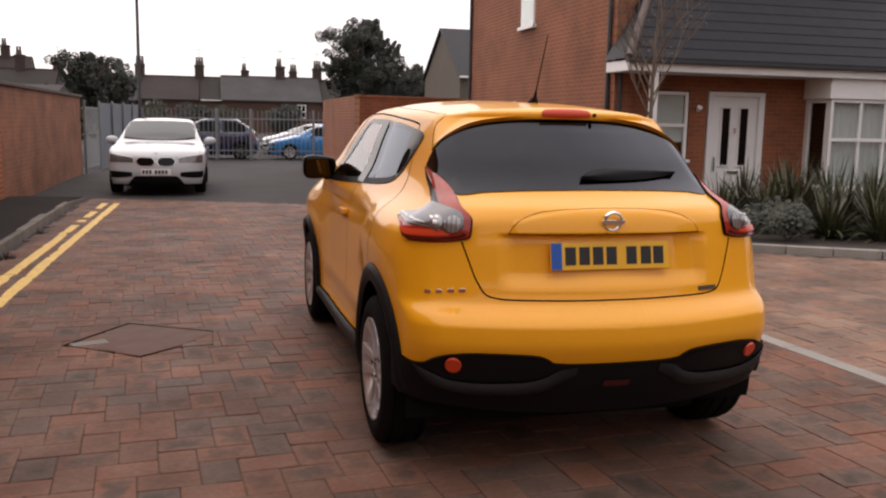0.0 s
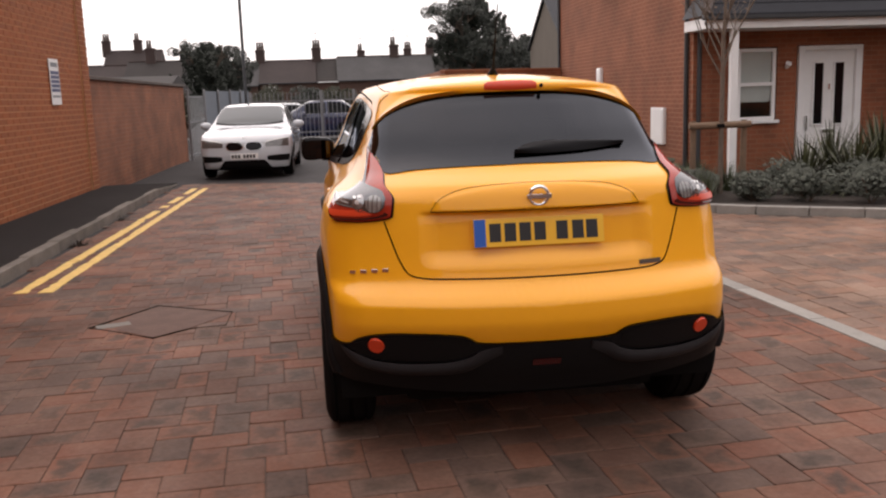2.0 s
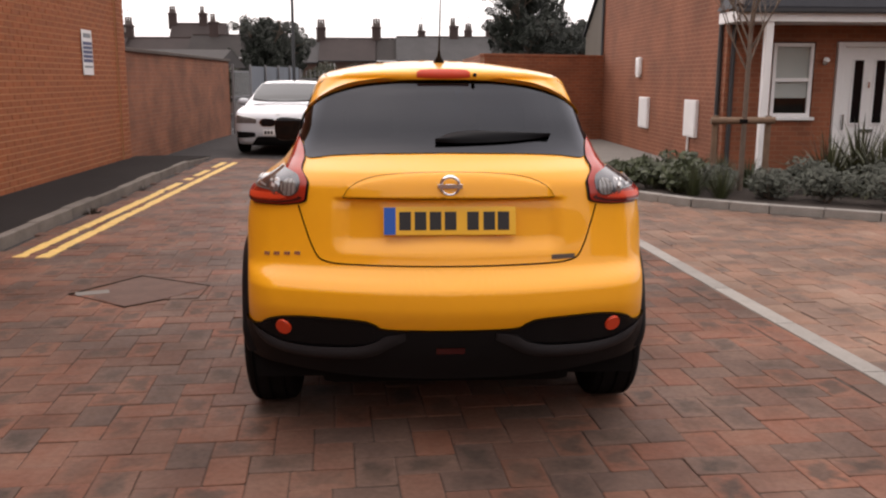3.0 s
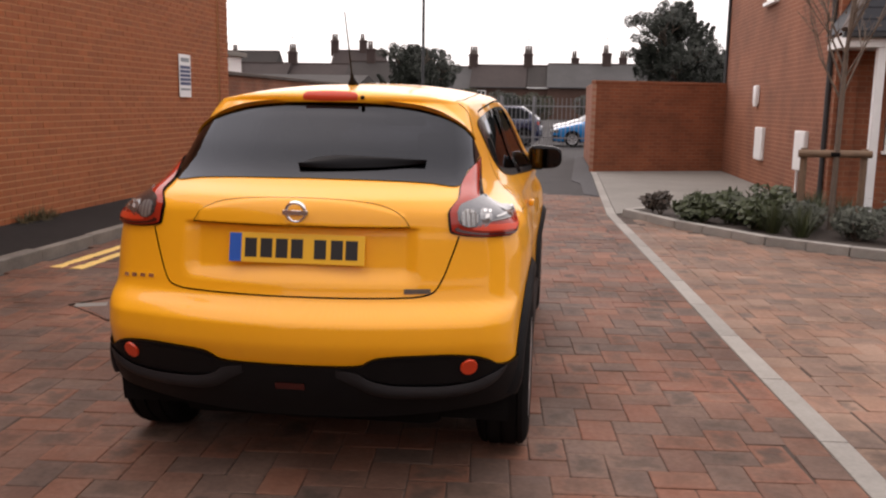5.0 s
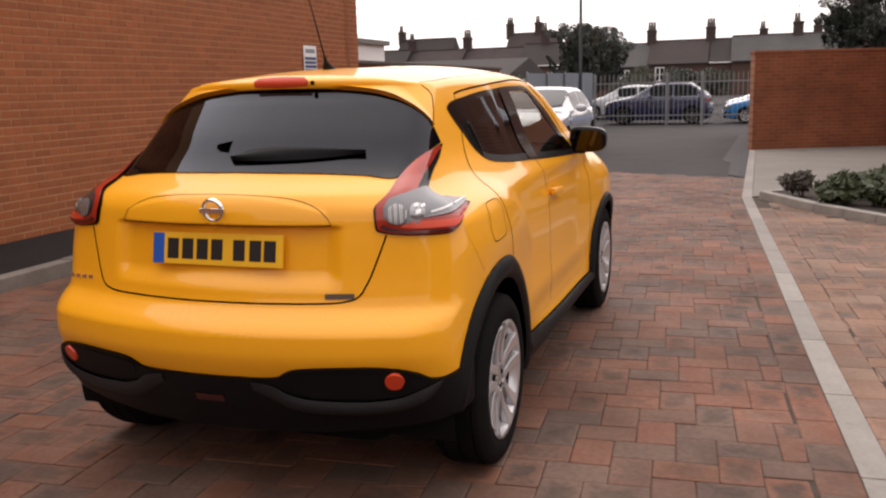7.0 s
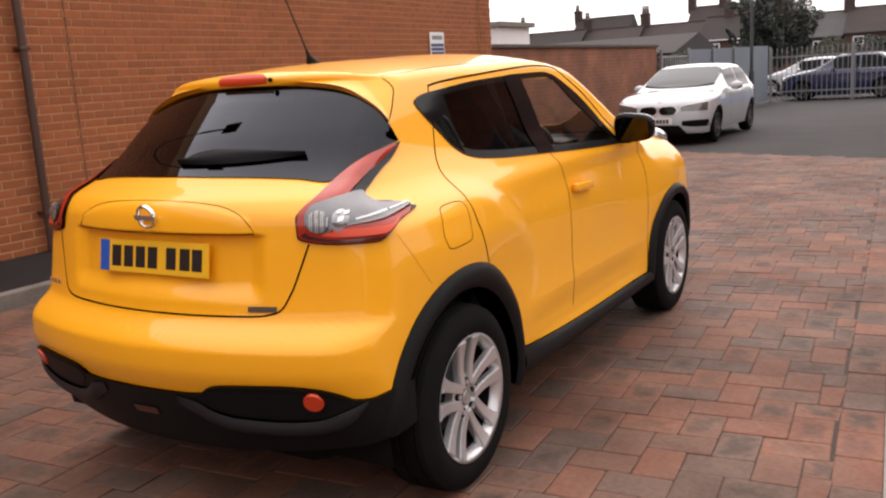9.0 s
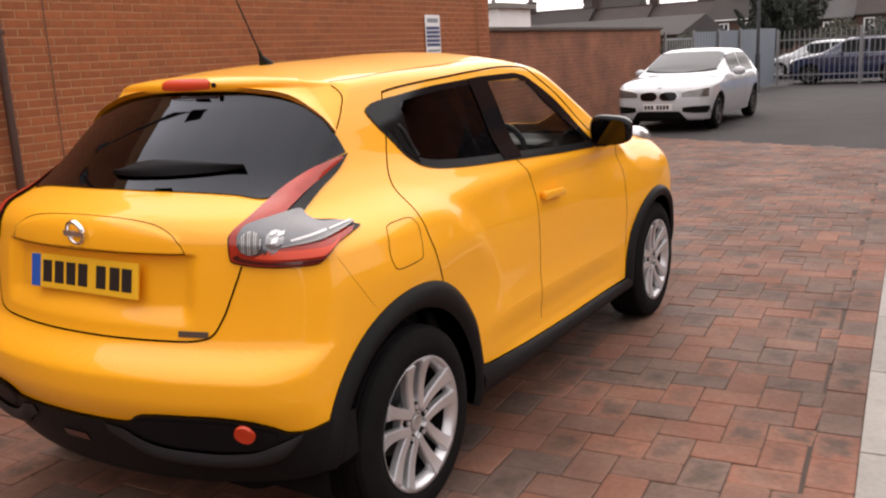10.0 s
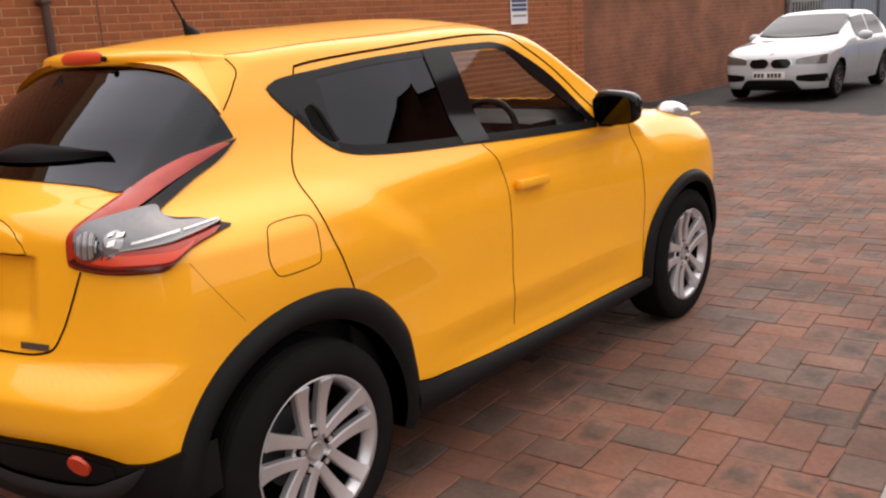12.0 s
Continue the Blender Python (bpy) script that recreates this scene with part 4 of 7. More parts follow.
# hidden handle of the rear door: a dark sheet painting its hollow's shade, a slanted grip before it
hollow_a = path2([(0.262, 1.300), (0.268, 1.262), (0.292, 1.222), (0.322, 1.196)], 20)
hollow_b = path2([(0.283, 1.312), (0.300, 1.290), (0.318, 1.240), (0.336, 1.192)], 20)
shell("handle_hollow_shade", sheet(hollow_a, hollow_b, nv=6), from_side, 0.0052, DARK, skirt=0.001)
grip_ = 0.006 + 0.008 * np.sin(np.linspace(0.2, np.pi - 0.2, 20))[:, None] * np.sin(np.linspace(0.2, np.pi - 0.2, 6))[None, :]
shell("rear_door_handle", sheet(hollow_b + np.array([0.002, 0.0]), hollow_b + np.array([0.020, 0.004]), nv=6), from_side, grip_, BLACK_PLASTIC, skirt=0.004)
xx = np.linspace(-0.62, 0.62, 40)
part("windscreen", shell_mesh("windscreen", np.stack([np.repeat(xx[:, None], 14, 1), SCREEN_TOP(np.abs(xx))[:, None] + (SCREEN_LOW(np.abs(xx)) - SCREEN_TOP(np.abs(xx)))[:, None] * np.linspace(0, 1, 14)], 2), from_top, 0.002, CLEARGLASS, skirt=0.0), None, car)

# darkened yellow for faint joints and for the painted shade of a fold
CREASE = material("shaded_yellow_line", (0.42, 0.19, 0.012), rough=0.5)
# joints between panels
seam([(29.8, 0.975), (28.3, 0.90), (26.4, 0.815), (24.4, 0.766), (21.0, 0.753), (15, 0.751), (6, 0.750), (0, 0.750)], from_round, 0.006)
seam([(0.278, 1.429), (0.250, 1.37), (0.231, 1.311), (0.19, 1.22), (0.144, 1.139), (0.131, 1.101), (0.118, 1.03), (0.127, 0.984), (0.165, 0.876), (0.205, 0.775)], from_side)
seam([(0.278, 1.429), (0.330, 1.437), (0.469, 1.449), (0.70, 1.463), (0.914, 1.475), (1.15, 1.484), (1.32, 1.478), (1.45, 1.415), (1.62, 1.29), (1.76, 1.15)], from_side, 0.008)
seam([(0.978, 1.105), (1.047, 1.011), (1.078, 0.890), (1.076, 0.741), (1.062, 0.56), (1.059, 0.40)], from_side, 0.0032)
seam([(1.97, 1.07), (2.0, 1.027), (2.077, 0.890), (2.096, 0.704), (2.085, 0.40)], from_side, 0.0032)
seam([(0.515, 0.084), (0.540, 0.279), (0.540, 0.525), (0.532, 0.80), (0.520, 1.073), (0.50, 1.34)], from_top, 0.004)
seam([(0.078, 1.467), (0.083, 1.440), (0.053, 1.393), (-0.005, 1.327)], from_side, 0.004)
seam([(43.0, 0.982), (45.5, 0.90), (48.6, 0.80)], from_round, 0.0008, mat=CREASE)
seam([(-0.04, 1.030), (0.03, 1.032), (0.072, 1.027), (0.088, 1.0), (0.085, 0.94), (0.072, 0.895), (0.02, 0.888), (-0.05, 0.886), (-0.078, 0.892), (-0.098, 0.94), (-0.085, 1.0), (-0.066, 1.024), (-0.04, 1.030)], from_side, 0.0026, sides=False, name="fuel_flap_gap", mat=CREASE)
seam([(-21, 1.009), (-10, 1.009), (0, 1.009), (10, 1.009), (21, 1.009)], from_round, 0.006, sides=False)
# no joint here: the shade along the panel's arched fold, painted as a line
seam([(-21, 1.012), (-19.6, 1.05), (-15, 1.092), (-8, 1.106), (0, 1.110), (8, 1.106), (15, 1.092), (19.6, 1.05), (21, 1.012)], from_round, 0.0022, sides=False, name="crease_shade", mat=CREASE)

# black lower bumper, its hollows, lips and reflectors
BLACK_EDGE = spline((-0.1, 0.512), (9, 0.513), (12.2, 0.518), (13.4, 0.536), (15, 0.549), (19, 0.556), (25, 0.559), (30, 0.550), (33, 0.530), (35, 0.506), (37, 0.501), (40, 0.510), (44, 0.515))
t_ = np.linspace(-43.5, 43.5, 110)
part("lower_bumper", shell_mesh("lower_bumper", sheet(np.stack([t_, 0.287 + 0.085 * (np.abs(t_) / 43.5) ** 3], 1), np.stack([t_, BLACK_EDGE(np.abs(t_))], 1), nv=14), from_round, 0.012, BLACK_PLASTIC), None, car, "black plastic lower bumper")
t_ = np.linspace(13.5, 33.5, 40)
shell("bumper_hollow", sheet(np.stack([t_, 0.445 + 0.055 * np.clip((18 - t_) / 4.5, 0, 1) ** 1.5 + 0.03 * np.clip((t_ - 30) / 3.5, 0, 1) ** 2], 1), np.stack([t_, BLACK_EDGE(t_) - 0.012], 1), nv=8), from_round, 0.014, BLACK_PLASTIC, skirt=0.004)
lip_lo = path2([(8, 0.474), (11, 0.440), (14, 0.405), (18, 0.388), (25, 0.384), (30, 0.395), (34, 0.430), (36.5, 0.490)], 60)
lip_hi = path2([(8, 0.506), (11, 0.496), (14, 0.462), (18, 0.442), (25, 0.436), (30, 0.446), (33, 0.472), (36.5, 0.502)], 60)
lift_ = 0.016 + 0.020 * np.sin(np.linspace(0, np.pi, 60))[:, None] * np.sin(np.linspace(0.3, np.pi - 0.3, 7))[None, :]
LIP = material("grey_plastic_lip", (0.020, 0.020, 0.022), rough=0.5, spec=0.2, vary=0.15, scale=10)
shell("bumper_lip", sheet(lip_lo, lip_hi, nv=7), from_round, lift_, LIP, skirt=0.02)
for s in (1, -1):
    bm = bmesh.new()
    bmesh.ops.create_cone(bm, cap_ends=True, segments=28, radius1=0.036, radius2=0.031, depth=0.022)
    c = from_round([29.6], [0.512])
    nn = body_normal(c)[0] * np.array([s, 1, 1])
    cc = c[0] * np.array([s, 1, 1]) + nn * 0.011
    part("reflector", bm, ORANGE_RED, car, "round red rear reflector", m=Matrix.Translation(cc) @ Vector(nn).to_track_quat("Z", "Y").to_matrix().to_4x4())
t_ = np.linspace(-2.6, 2.6, 12)
part("fog_lamp", shell_mesh("fog_lamp", sheet(np.stack([t_, 0.415 + 0 * t_], 1), np.stack([t_, 0.442 + 0 * t_], 1), nv=4), from_round, 0.016, FOG_RED), None, car)

# tail lamps: a boomerang over the shoulder
LA = path2([(49.0, 1.244), (46.1, 1.200), (42.0, 1.156), (39.5, 1.119), (38.6, 1.100), (39.2, 1.087), (40.4, 1.079), (43.5, 1.069), (45.5, 1.058), (47.8, 1.046)], 70)
LB = path2([(49.0, 1.246), (42.5, 1.226), (36.5, 1.182), (31.0, 1.108), (28.0, 1.052), (28.2, 0.992), (33.5, 0.971), (39.8, 0.969), (43.6, 1.016), (47.8, 1.044)], 70)
CL_TOP = path2([(29.6, 1.058), (30.6, 1.080), (34.2, 1.098), (37.6, 1.108), (39.0, 1.086), (41.2, 1.066), (43.5, 1.061), (46.4, 1.051)], 50)
CL_LOW = path2([(29.6, 1.032), (30.4, 1.013), (32.3, 1.007), (34.5, 1.009), (35.6, 1.022), (40.7, 1.026), (43.5, 1.036), (46.4, 1.049)], 50)
LENS_SILVER = material("silvered_reflector", (0.135, 0.138, 0.145), rough=0.16, metal=0.8, vary=0.2, scale=9, coat=0.6)
LENS_DOME = material("domed_reflector", (0.30, 0.30, 0.305), rough=0.14, metal=0.7, vary=0.3, scale=40, coat=0.7)
LENS_BRIGHT = material("bright_facet", (0.80, 0.80, 0.78), rough=0.12, metal=0.5, coat=0.8)
LENS_WHITE = material("clear_prisms", (0.50, 0.50, 0.49), rough=0.12, metal=0.5, vary=0.25, scale=60, coat=0.8)
LENS_SMOKE = material("smoked_prisms", (0.22, 0.20, 0.19), rough=0.15, metal=0.4, coat=0.8)
for s in (False, True):
    def lens(name, net, off, mat, parent, skirt=0.002):
        return part(name, shell_mesh(name, net, from_round, off, mat, mirror=s, skirt=skirt), None, parent)

    lamp = part("tail_lamp", shell_mesh("tail_lamp", sheet(LA, LB, -0.01, 1.004, nv=12), from_round, 0.006, BLACK_GLOSS, mirror=s), None, car, "boomerang tail lamp with red and clear lenses")
    dome = 0.011 + 0.007 * np.sin(np.linspace(0, np.pi, 64))[:, None] * np.sin(np.linspace(0.2, np.pi - 0.2, 10))[None, :]
    part("red_lens", shell_mesh("red_lens", sheet(LA[3:67], LB[3:67], 0.34, 0.972, nv=10), from_round, dome, RED_LENS, mirror=s, skirt=0.008), None, lamp)
    lens("clear_lens", sheet(CL_TOP, CL_LOW, nv=10), 0.0185, LENS_SILVER, lamp)
    lens("bright_segment", sheet(LA[44:62], LB[44:62], 0.60, 0.80, nv=6), 0.0185, ORANGE_RED, lamp)
    lens("smoked_band", sheet(LA[40:62], LB[40:62], 0.86, 0.93, nv=4), 0.0185, FOG_RED, lamp)
    # two round reflectors behind the clear lens: a fluted one and a domed one
    for u, z, ru, rz, rise in ((31.55, 1.036, 1.75, 0.0300, 0.003), (34.75, 1.042, 1.20, 0.0225, 0.005)):
        an, rad = np.linspace(0, 2 * np.pi, 37)[:, None], np.linspace(0.06, 1.0, 7)[None, :]
        disc = np.stack([u + ru * rad * np.cos(an), z + rz * rad * np.sin(an)], 2)
        lens("round_reflector", disc, 0.0188 + rise * (1 - rad ** 2) + 0 * an, LENS_DOME if rise > 0.004 else LENS_SILVER, lamp, 0.001)
    for k in range(11):
        u, h = 30.05 + 0.285 * k, 0.0285 * math.sqrt(max(0.05, 1 - ((k - 5) / 5.5) ** 2))
        q_ = np.stack([np.linspace(u, u + 0.04, 8), np.linspace(1.036 - h, 1.036 + h, 8)], 1)
        lens("flute", sheet(q_, q_ + np.array([0.17, 0.0]), nv=3), 0.0245, LENS_WHITE if k % 3 else LENS_SMOKE, lamp, 0.001)
    for u0, u1, z0, h in ((34.3, 35.1, 1.034, 0.010), (35.2, 35.9, 1.048, 0.007), (34.2, 34.8, 1.051, 0.006)):
        q_ = np.array([[u0, z0], [u0 + 0.1, z0 + h]])
        lens("facet", sheet(q_, q_ + np.array([u1 - u0, 0.002]), nv=3), 0.0258, LENS_BRIGHT, lamp, 0.001)
    for a0, a1, h0, h1, w in ((36.8, 41.6, 1.0335, 1.042, 0.0055), (42.0, 45.9, 1.043, 1.052, 0.004)):
        q_ = path2([(a0, h0), ((a0 + a1) / 2, (h0 + h1) / 2), (a1, h1)], 12)
        lens("light_guide", sheet(q_, q_ + np.array([0.0, w]), nv=3), 0.0205, LENS_WHITE, lamp, 0.001)
    q_ = path2([(35.6, 1.0235), (38, 1.0245), (41, 1.028), (44, 1.038), (46.3, 1.049)], 24)
    lens("lens_line", sheet(q_, q_ + np.array([0.0, 0.0035]), nv=3), 0.0205, LENS_SMOKE, lamp, 0.001)

# flared arches and sills
for yc, outer, inner in ((0.0, spline((-25, 0.462), (25, 0.460), (60, 0.466), (90, 0.474), (120, 0.492), (150, 0.500), (165, 0.478), (185, 0.470), (200, 0.47)), 0.395), (2.53, spline((-25, 0.462), (25, 0.440), (60, 0.432), (90, 0.430), (150, 0.430), (185, 0.428), (200, 0.43)), 0.372)):
    an = np.linspace(4 if yc == 0 else -8, 192, 100)
    ro = outer(an)
    rr = inner + (ro - inner)[:, None] * np.linspace(0, 1, 8)
    ca, sa = np.cos(np.radians(an))[:, None], np.sin(np.radians(an))[:, None]
    net = np.stack([yc - rr * ca, 0.335 + rr * sa], 2)
    lift_ = np.repeat((0.003 + 0.026 * np.sin(np.linspace(0.35, np.pi, 8)) ** 0.8)[None, :], len(an), 0)
    shell("wheel_arch_trim", net, from_side, lift_, BLACK_PLASTIC, skirt=0.07)
yy = np.linspace(0.44, 2.12, 60)
SILL_TOP = spline((0.44, 0.392), (0.55, 0.368), (0.99, 0.340), (1.5, 0.332), (2.12, 0.330))
net = sheet(np.stack([yy, 0.262 + 0 * yy], 1), np.stack([yy, SILL_TOP(yy)], 1), nv=8)
shell("sill_trim", net, from_side, np.repeat((0.010 + 0.022 * np.sin(np.linspace(0.1, np.pi - 0.2, 8)))[None, :], 60, 0), BLACK_PLASTIC, skirt=0.03)

# roof spoiler: a lip over the rear window that runs down both its sides
t_ = np.linspace(-46.5, 46.5, 180)
fin = smooth(36, 46.5, np.abs(t_))
low_ = GLASS_TOP(np.abs(t_)) + 0.003
top_ = (1.513 - 0.012 * (np.abs(t_) / 41) ** 2) * (1 - fin) + (low_ + 0.040) * fin
lift_ = (0.020 * (1 - np.linspace(0, 1, 16)) ** 1.5)[None, :] * (1 - 0.55 * fin)[:, None] + 0.003
part("roof_spoiler", shell_mesh("roof_spoiler", sheet(np.stack([t_, low_], 1), np.stack([t_, top_], 1), nv=16), from_round, lift_, YELLOW, skirt=0.012), None, car)
# roof spoiler's lamp, nozzle, aerial
xx = np.linspace(-0.115, 0.115, 16)
part("brake_lamp", shell_mesh("brake_lamp", sheet(np.stack([xx, 1.4775 + 0.03 * xx ** 2 + 0.004 * (np.abs(xx) > 0.1)], 1), np.stack([xx, 1.4975 - 0.3 * xx ** 2 - 0.004 * (np.abs(xx) > 0.1)], 1), nv=6), from_rear, 0.0175, ORANGE_RED), None, car, "red high brake lamp")
bm = bmesh.new()
bmesh.ops.create_uvsphere(bm, u_segments=12, v_segments=8, radius=0.009)
part("washer_nozzle", bm, BLACK_PLASTIC, car, m=pose(0.138, float(from_rear([0.138], [1.486])[0, 1]) - 0.018, 1.486))
bm = bmesh.new()
rod(bm, (0, 0.35, 1.540), (0, 0.325, 1.572), 0.030, 0.012, 14)
rod(bm, (0, 0.327, 1.568), (0, 0.315, 1.60), 0.010, 0.006, 10)
rod(bm, (0, 0.315, 1.598), (0, 0.18, 1.86), 0.0040, 0.0025, 8)
part("aerial", bm, BLACK_PLASTIC, car, "short black roof aerial")

# rear wiper: a curved cover with its blade
wl_ = path2([(-3.0, 1.204), (3, 1.200), (10, 1.202), (20, 1.210), (28, 1.222)], 40)
wh_ = path2([(-3.0, 1.212), (1, 1.240), (7, 1.249), (18, 1.243), (28, 1.226)], 40)
lift_ = 0.012 + 0.016 * np.sin(np.linspace(0.1, np.pi - 0.1, 8))[None, :] * np.ones((40, 1))
part("rear_wiper", shell_mesh("rear_wiper", sheet(wl_, wh_, nv=8), from_round, lift_, WIPER_BLACK, skirt=0.0), None, car)

# number plate with bars in place of its characters
pl = part("number_plate", boxed(-0.26, 0.26, -0.004, 0.004, -0.0555, 0.0555, bevel=0.0015), PLATE_YELLOW, car, "yellow rear number plate with a blue band", m=pose(0, -0.592, 0.922, -10.5))
part("blue_band", boxed(-0.258, -0.212, -0.0052, -0.0042, -0.0535, 0.0535), PLATE_BLUE, pl)
for i, x in enumerate((-0.172, -0.112, -0.053, 0.006, 0.094, 0.158, 0.214)):
    w = 0.026
    part("character_bar", boxed(x - w, x + w - 0.006, -0.0050, -0.0042, -0.036, 0.036), INK, pl)
# round chrome badge, small trim shapes
v_, q_ = lathe([(-0.006, 0.030), (0.004, 0.031), (0.007, 0.036), (0.004, 0.042), (-0.006, 0.043)], 36, "Z")
bd = part("badge_ring", mesh_of("badge_ring", v_, q_, CHROME, True), None, car, m=pose(0, -0.600, 1.060, 100))
part("badge_bar", boxed(-0.049, 0.049, -0.009, 0.009, 0.0, 0.008, bevel=0.002), CHROME, bd)
for i in range(4):
    c = from_round([-29.2 - 2.05 * i], [0.786 - 0.003 * i])
    nn = body_normal(c)[0]
    part("trim_letter_bar", boxed(-0.013, 0.013, -0.007, 0.007, 0, 0.004, bevel=0.0015), CHROME, car, m=Matrix.Translation(c[0] + nn * 0.001) @ look((0, 0, 0), tuple(-nn)))
c = from_round([22.0], [0.775])
nn = body_normal(c)[0]
part("trim_badge", boxed(-0.05, 0.05, -0.009, 0.009, 0, 0.003, bevel=0.001), material("dull_badge", (0.10, 0.075, 0.06), rough=0.4, metal=0.5), car, m=Matrix.Translation(c[0] + nn * 0.001) @ look((0, 0, 0), tuple(-nn)))

# door handles and mirrors
for s in (1, -1):
    hx = float(from_side([1.21], [0.925])[0, 0])
    bm = bmesh.new()
    box(bm, -0.012, 0.018, -0.105, 0.105, -0.018, 0.018, bevel=0.013)
    shade(part("door_handle", bm, YELLOW, car, m=pose(s * (hx + 0.018), 1.215, 0.928, -2.5, 0, 0)))
    cup = shell_mesh("handle_cup", sheet(path2([(1.125, 0.925), (1.15, 0.958), (1.20, 0.962), (1.225, 0.94)], 16), path2([(1.125, 0.915), (1.15, 0.888), (1.20, 0.885), (1.225, 0.91)], 16), nv=6), from_side, 0.0006, YELLOW, mirror=s < 0, skirt=0.0)
    part("handle_cup", cup, None, car)
    bm = bmesh.new()
    bmesh.ops.create_uvsphere(bm, u_segments=28, v_segments=16, radius=1.0)
    for v in bm.verts:
        q = v.co
        q.x, q.y, q.z = [math.copysign(abs(k) ** 0.55, k) for k in q]
        q.x, q.y, q.z = q.x * 0.105, q.y * 0.062 * (1.0 if q.y > 0 else 0.45), q.z * 0.072 * (1 - 0.12 * q.x)
        q.y += -0.25 * q.x * 0.12
    mirror_ = part("door_mirror", bm, BLACK_GLOSS, car, "gloss black door mirror", m=pose(s * 0.885, 1.765, 1.150, 0, 0, -2 * s))
    shade(mirror_, 50)
    a_ = np.linspace(0, 2 * np.pi, 41)[:-1]
    gx, gz = 0.088 * np.sign(np.cos(a_)) * np.abs(np.cos(a_)) ** 0.4, 0.060 * np.sign(np.sin(a_)) * np.abs(np.sin(a_)) ** 0.4
    part("mirror_glass", mesh_of("mirror_glass", [(u, -0.0335 + 0.004 * u * s, w) for u, w in zip(gx, gz)], [tuple(range(40))], MIRROR), None, mirror_, m=pose(0, -0.009, 0, 10, 0, 1.5 * s))
    bm = bmesh.new()
    box(bm, 0, 0.13, -0.03, 0.03, -0.018, 0.014, bevel=0.008)
    part("mirror_stalk", bm, BLACK_PLASTIC, car, m=pose(s * 0.80 - (0.06 if s > 0 else 0.06) , 1.775, 1.090))
    # round lamp pods on the front wings
    bm = bmesh.new()
    bmesh.ops.create_uvsphere(bm, u_segments=24, v_segments=12, radius=1.0)
    bmesh.ops.scale(bm, vec=(0.075, 0.190, 0.058), verts=bm.verts)
    shade(part("wing_lamp", bm, CLEAR_LENS, car, "clear lamp pod on the front wing", m=pose(s * 0.685, 2.74, 1.022, -9, s * 14, s * 7)))


# ---- wheels ----
def build_wheel(parent, m, pairs=5, radius=0.334, width=0.215, rim_r=0.232, alloy=ALLOY, spokes=True):
    """A wheel with its axle along x, outer face to +x."""
    w, r = width / 2, radius
    v, q = lathe([(w - 0.035, rim_r - 0.012), (w - 0.006, rim_r - 0.004), (w - 0.002, rim_r), (w - 0.010, rim_r - 0.012), (w - 0.05, rim_r - 0.03), (-w * 0.8, rim_r - 0.03)], 56)
    rim = part("wheel", mesh_of("wheel", v, q, alloy, True), None, parent, m=m)
    k = r - rim_r
    tyre = [(w - 0.012, rim_r - 0.006), (w - 0.002, rim_r + 0.008), (w + 0.002, rim_r + 0.45 * k), (w - 0.008, r - 0.024), (w - 0.022, r - 0.007), (w - 0.04, r - 0.002), (w - 0.042, r - 0.010), (w - 0.050, r - 0.010), (w - 0.052, r), (0.008, r), (0.006, r - 0.009)]
    tyre = tyre + [(-a, b) for a, b in reversed(tyre)]
    v, q = lathe(tyre, 64)
    shade(part("tyre", mesh_of("tyre", v, q, RUBBER), None, rim), 30)
    v, q = lathe([(w - 0.115, 0.13), (w - 0.115, 0.02)], 32)
    part("brake_disc", mesh_of("brake_disc", v, q, STEEL_DARK, True), None, rim)
    v, q = lathe([(-w * 0.7, rim_r - 0.03), (-w * 0.7, 0.01)], 32)
    part("wheel_back", mesh_of("wheel_back", v, q, DARK), None, rim)
    v, q = lathe([(w - 0.070, 0.084), (w - 0.042, 0.080), (w - 0.034, 0.070), (w - 0.033, 0.036), (w - 0.036, 0.033), (w - 0.036, 0.030)], 32)
    shade(part("hub", mesh_of("hub", v, q, alloy, True), None, rim), 40)
    v, q = lathe([(w - 0.036, 0.031), (w - 0.027, 0.029), (w - 0.025, 0.024), (w - 0.027, 0.018), (w - 0.026, 0.0)], 32)
    shade(part("centre_cap", mesh_of("centre_cap", v, q, HEAD_GREY, True), None, rim), 30)
    # near-black sleeve over the alloy paints the shade behind the spokes
    v, q = lathe([(w - 0.040, rim_r - 0.034), (-w * 0.75, rim_r - 0.036)], 40)
    part("barrel_shade", mesh_of("barrel_shade", v, q, DARK, True), None, rim)
    if not spokes:
        return rim
    for i in range(pairs):
        for s in (1, -1):
            bm = bmesh.new()
            made = bmesh.ops.create_cube(bm, size=1.0)["verts"]
            bmesh.ops.subdivide_edges(bm, edges=[e for e in bm.edges if abs((e.verts[0].co - e.verts[1].co).y) > 0.5], cuts=8)
            for vv in bm.verts:
                f = vv.co.y + 0.5
                wide = 0.032 + 0.014 * f + 0.016 * f ** 5
                lane = s * (0.026 + 0.020 * f + 0.004 * f ** 4)
                vv.co = Vector((w - 0.036 + 0.020 * f - 0.010 * math.sin(f * math.pi) + vv.co.x * 0.030, 0.042 + (rim_r - 0.056) * f, lane + vv.co.z * wide))
            bmesh.ops.bevel(bm, geom=[e for e in bm.edges if e.calc_face_angle(0) > 0.6], offset=0.004, segments=2, affect="EDGES")
            part("spoke", bm, alloy, rim, m=pose(0, 0, 0, 90 + 360 / pairs * i))
        a = radians(90 + 360 / pairs * i)
        # a solid dark plug, its colour standing for shade in the nut's recess
        bm = bmesh.new()
        c, d = 0.057 * math.cos(a), 0.057 * math.sin(a)
        rod(bm, (w - 0.06, c, d), (w - 0.0265, c, d), 0.017, 0.017, 14)
        seat_ = part("nut_recess_shade", bm, DARK, rim)
        bm = bmesh.new()
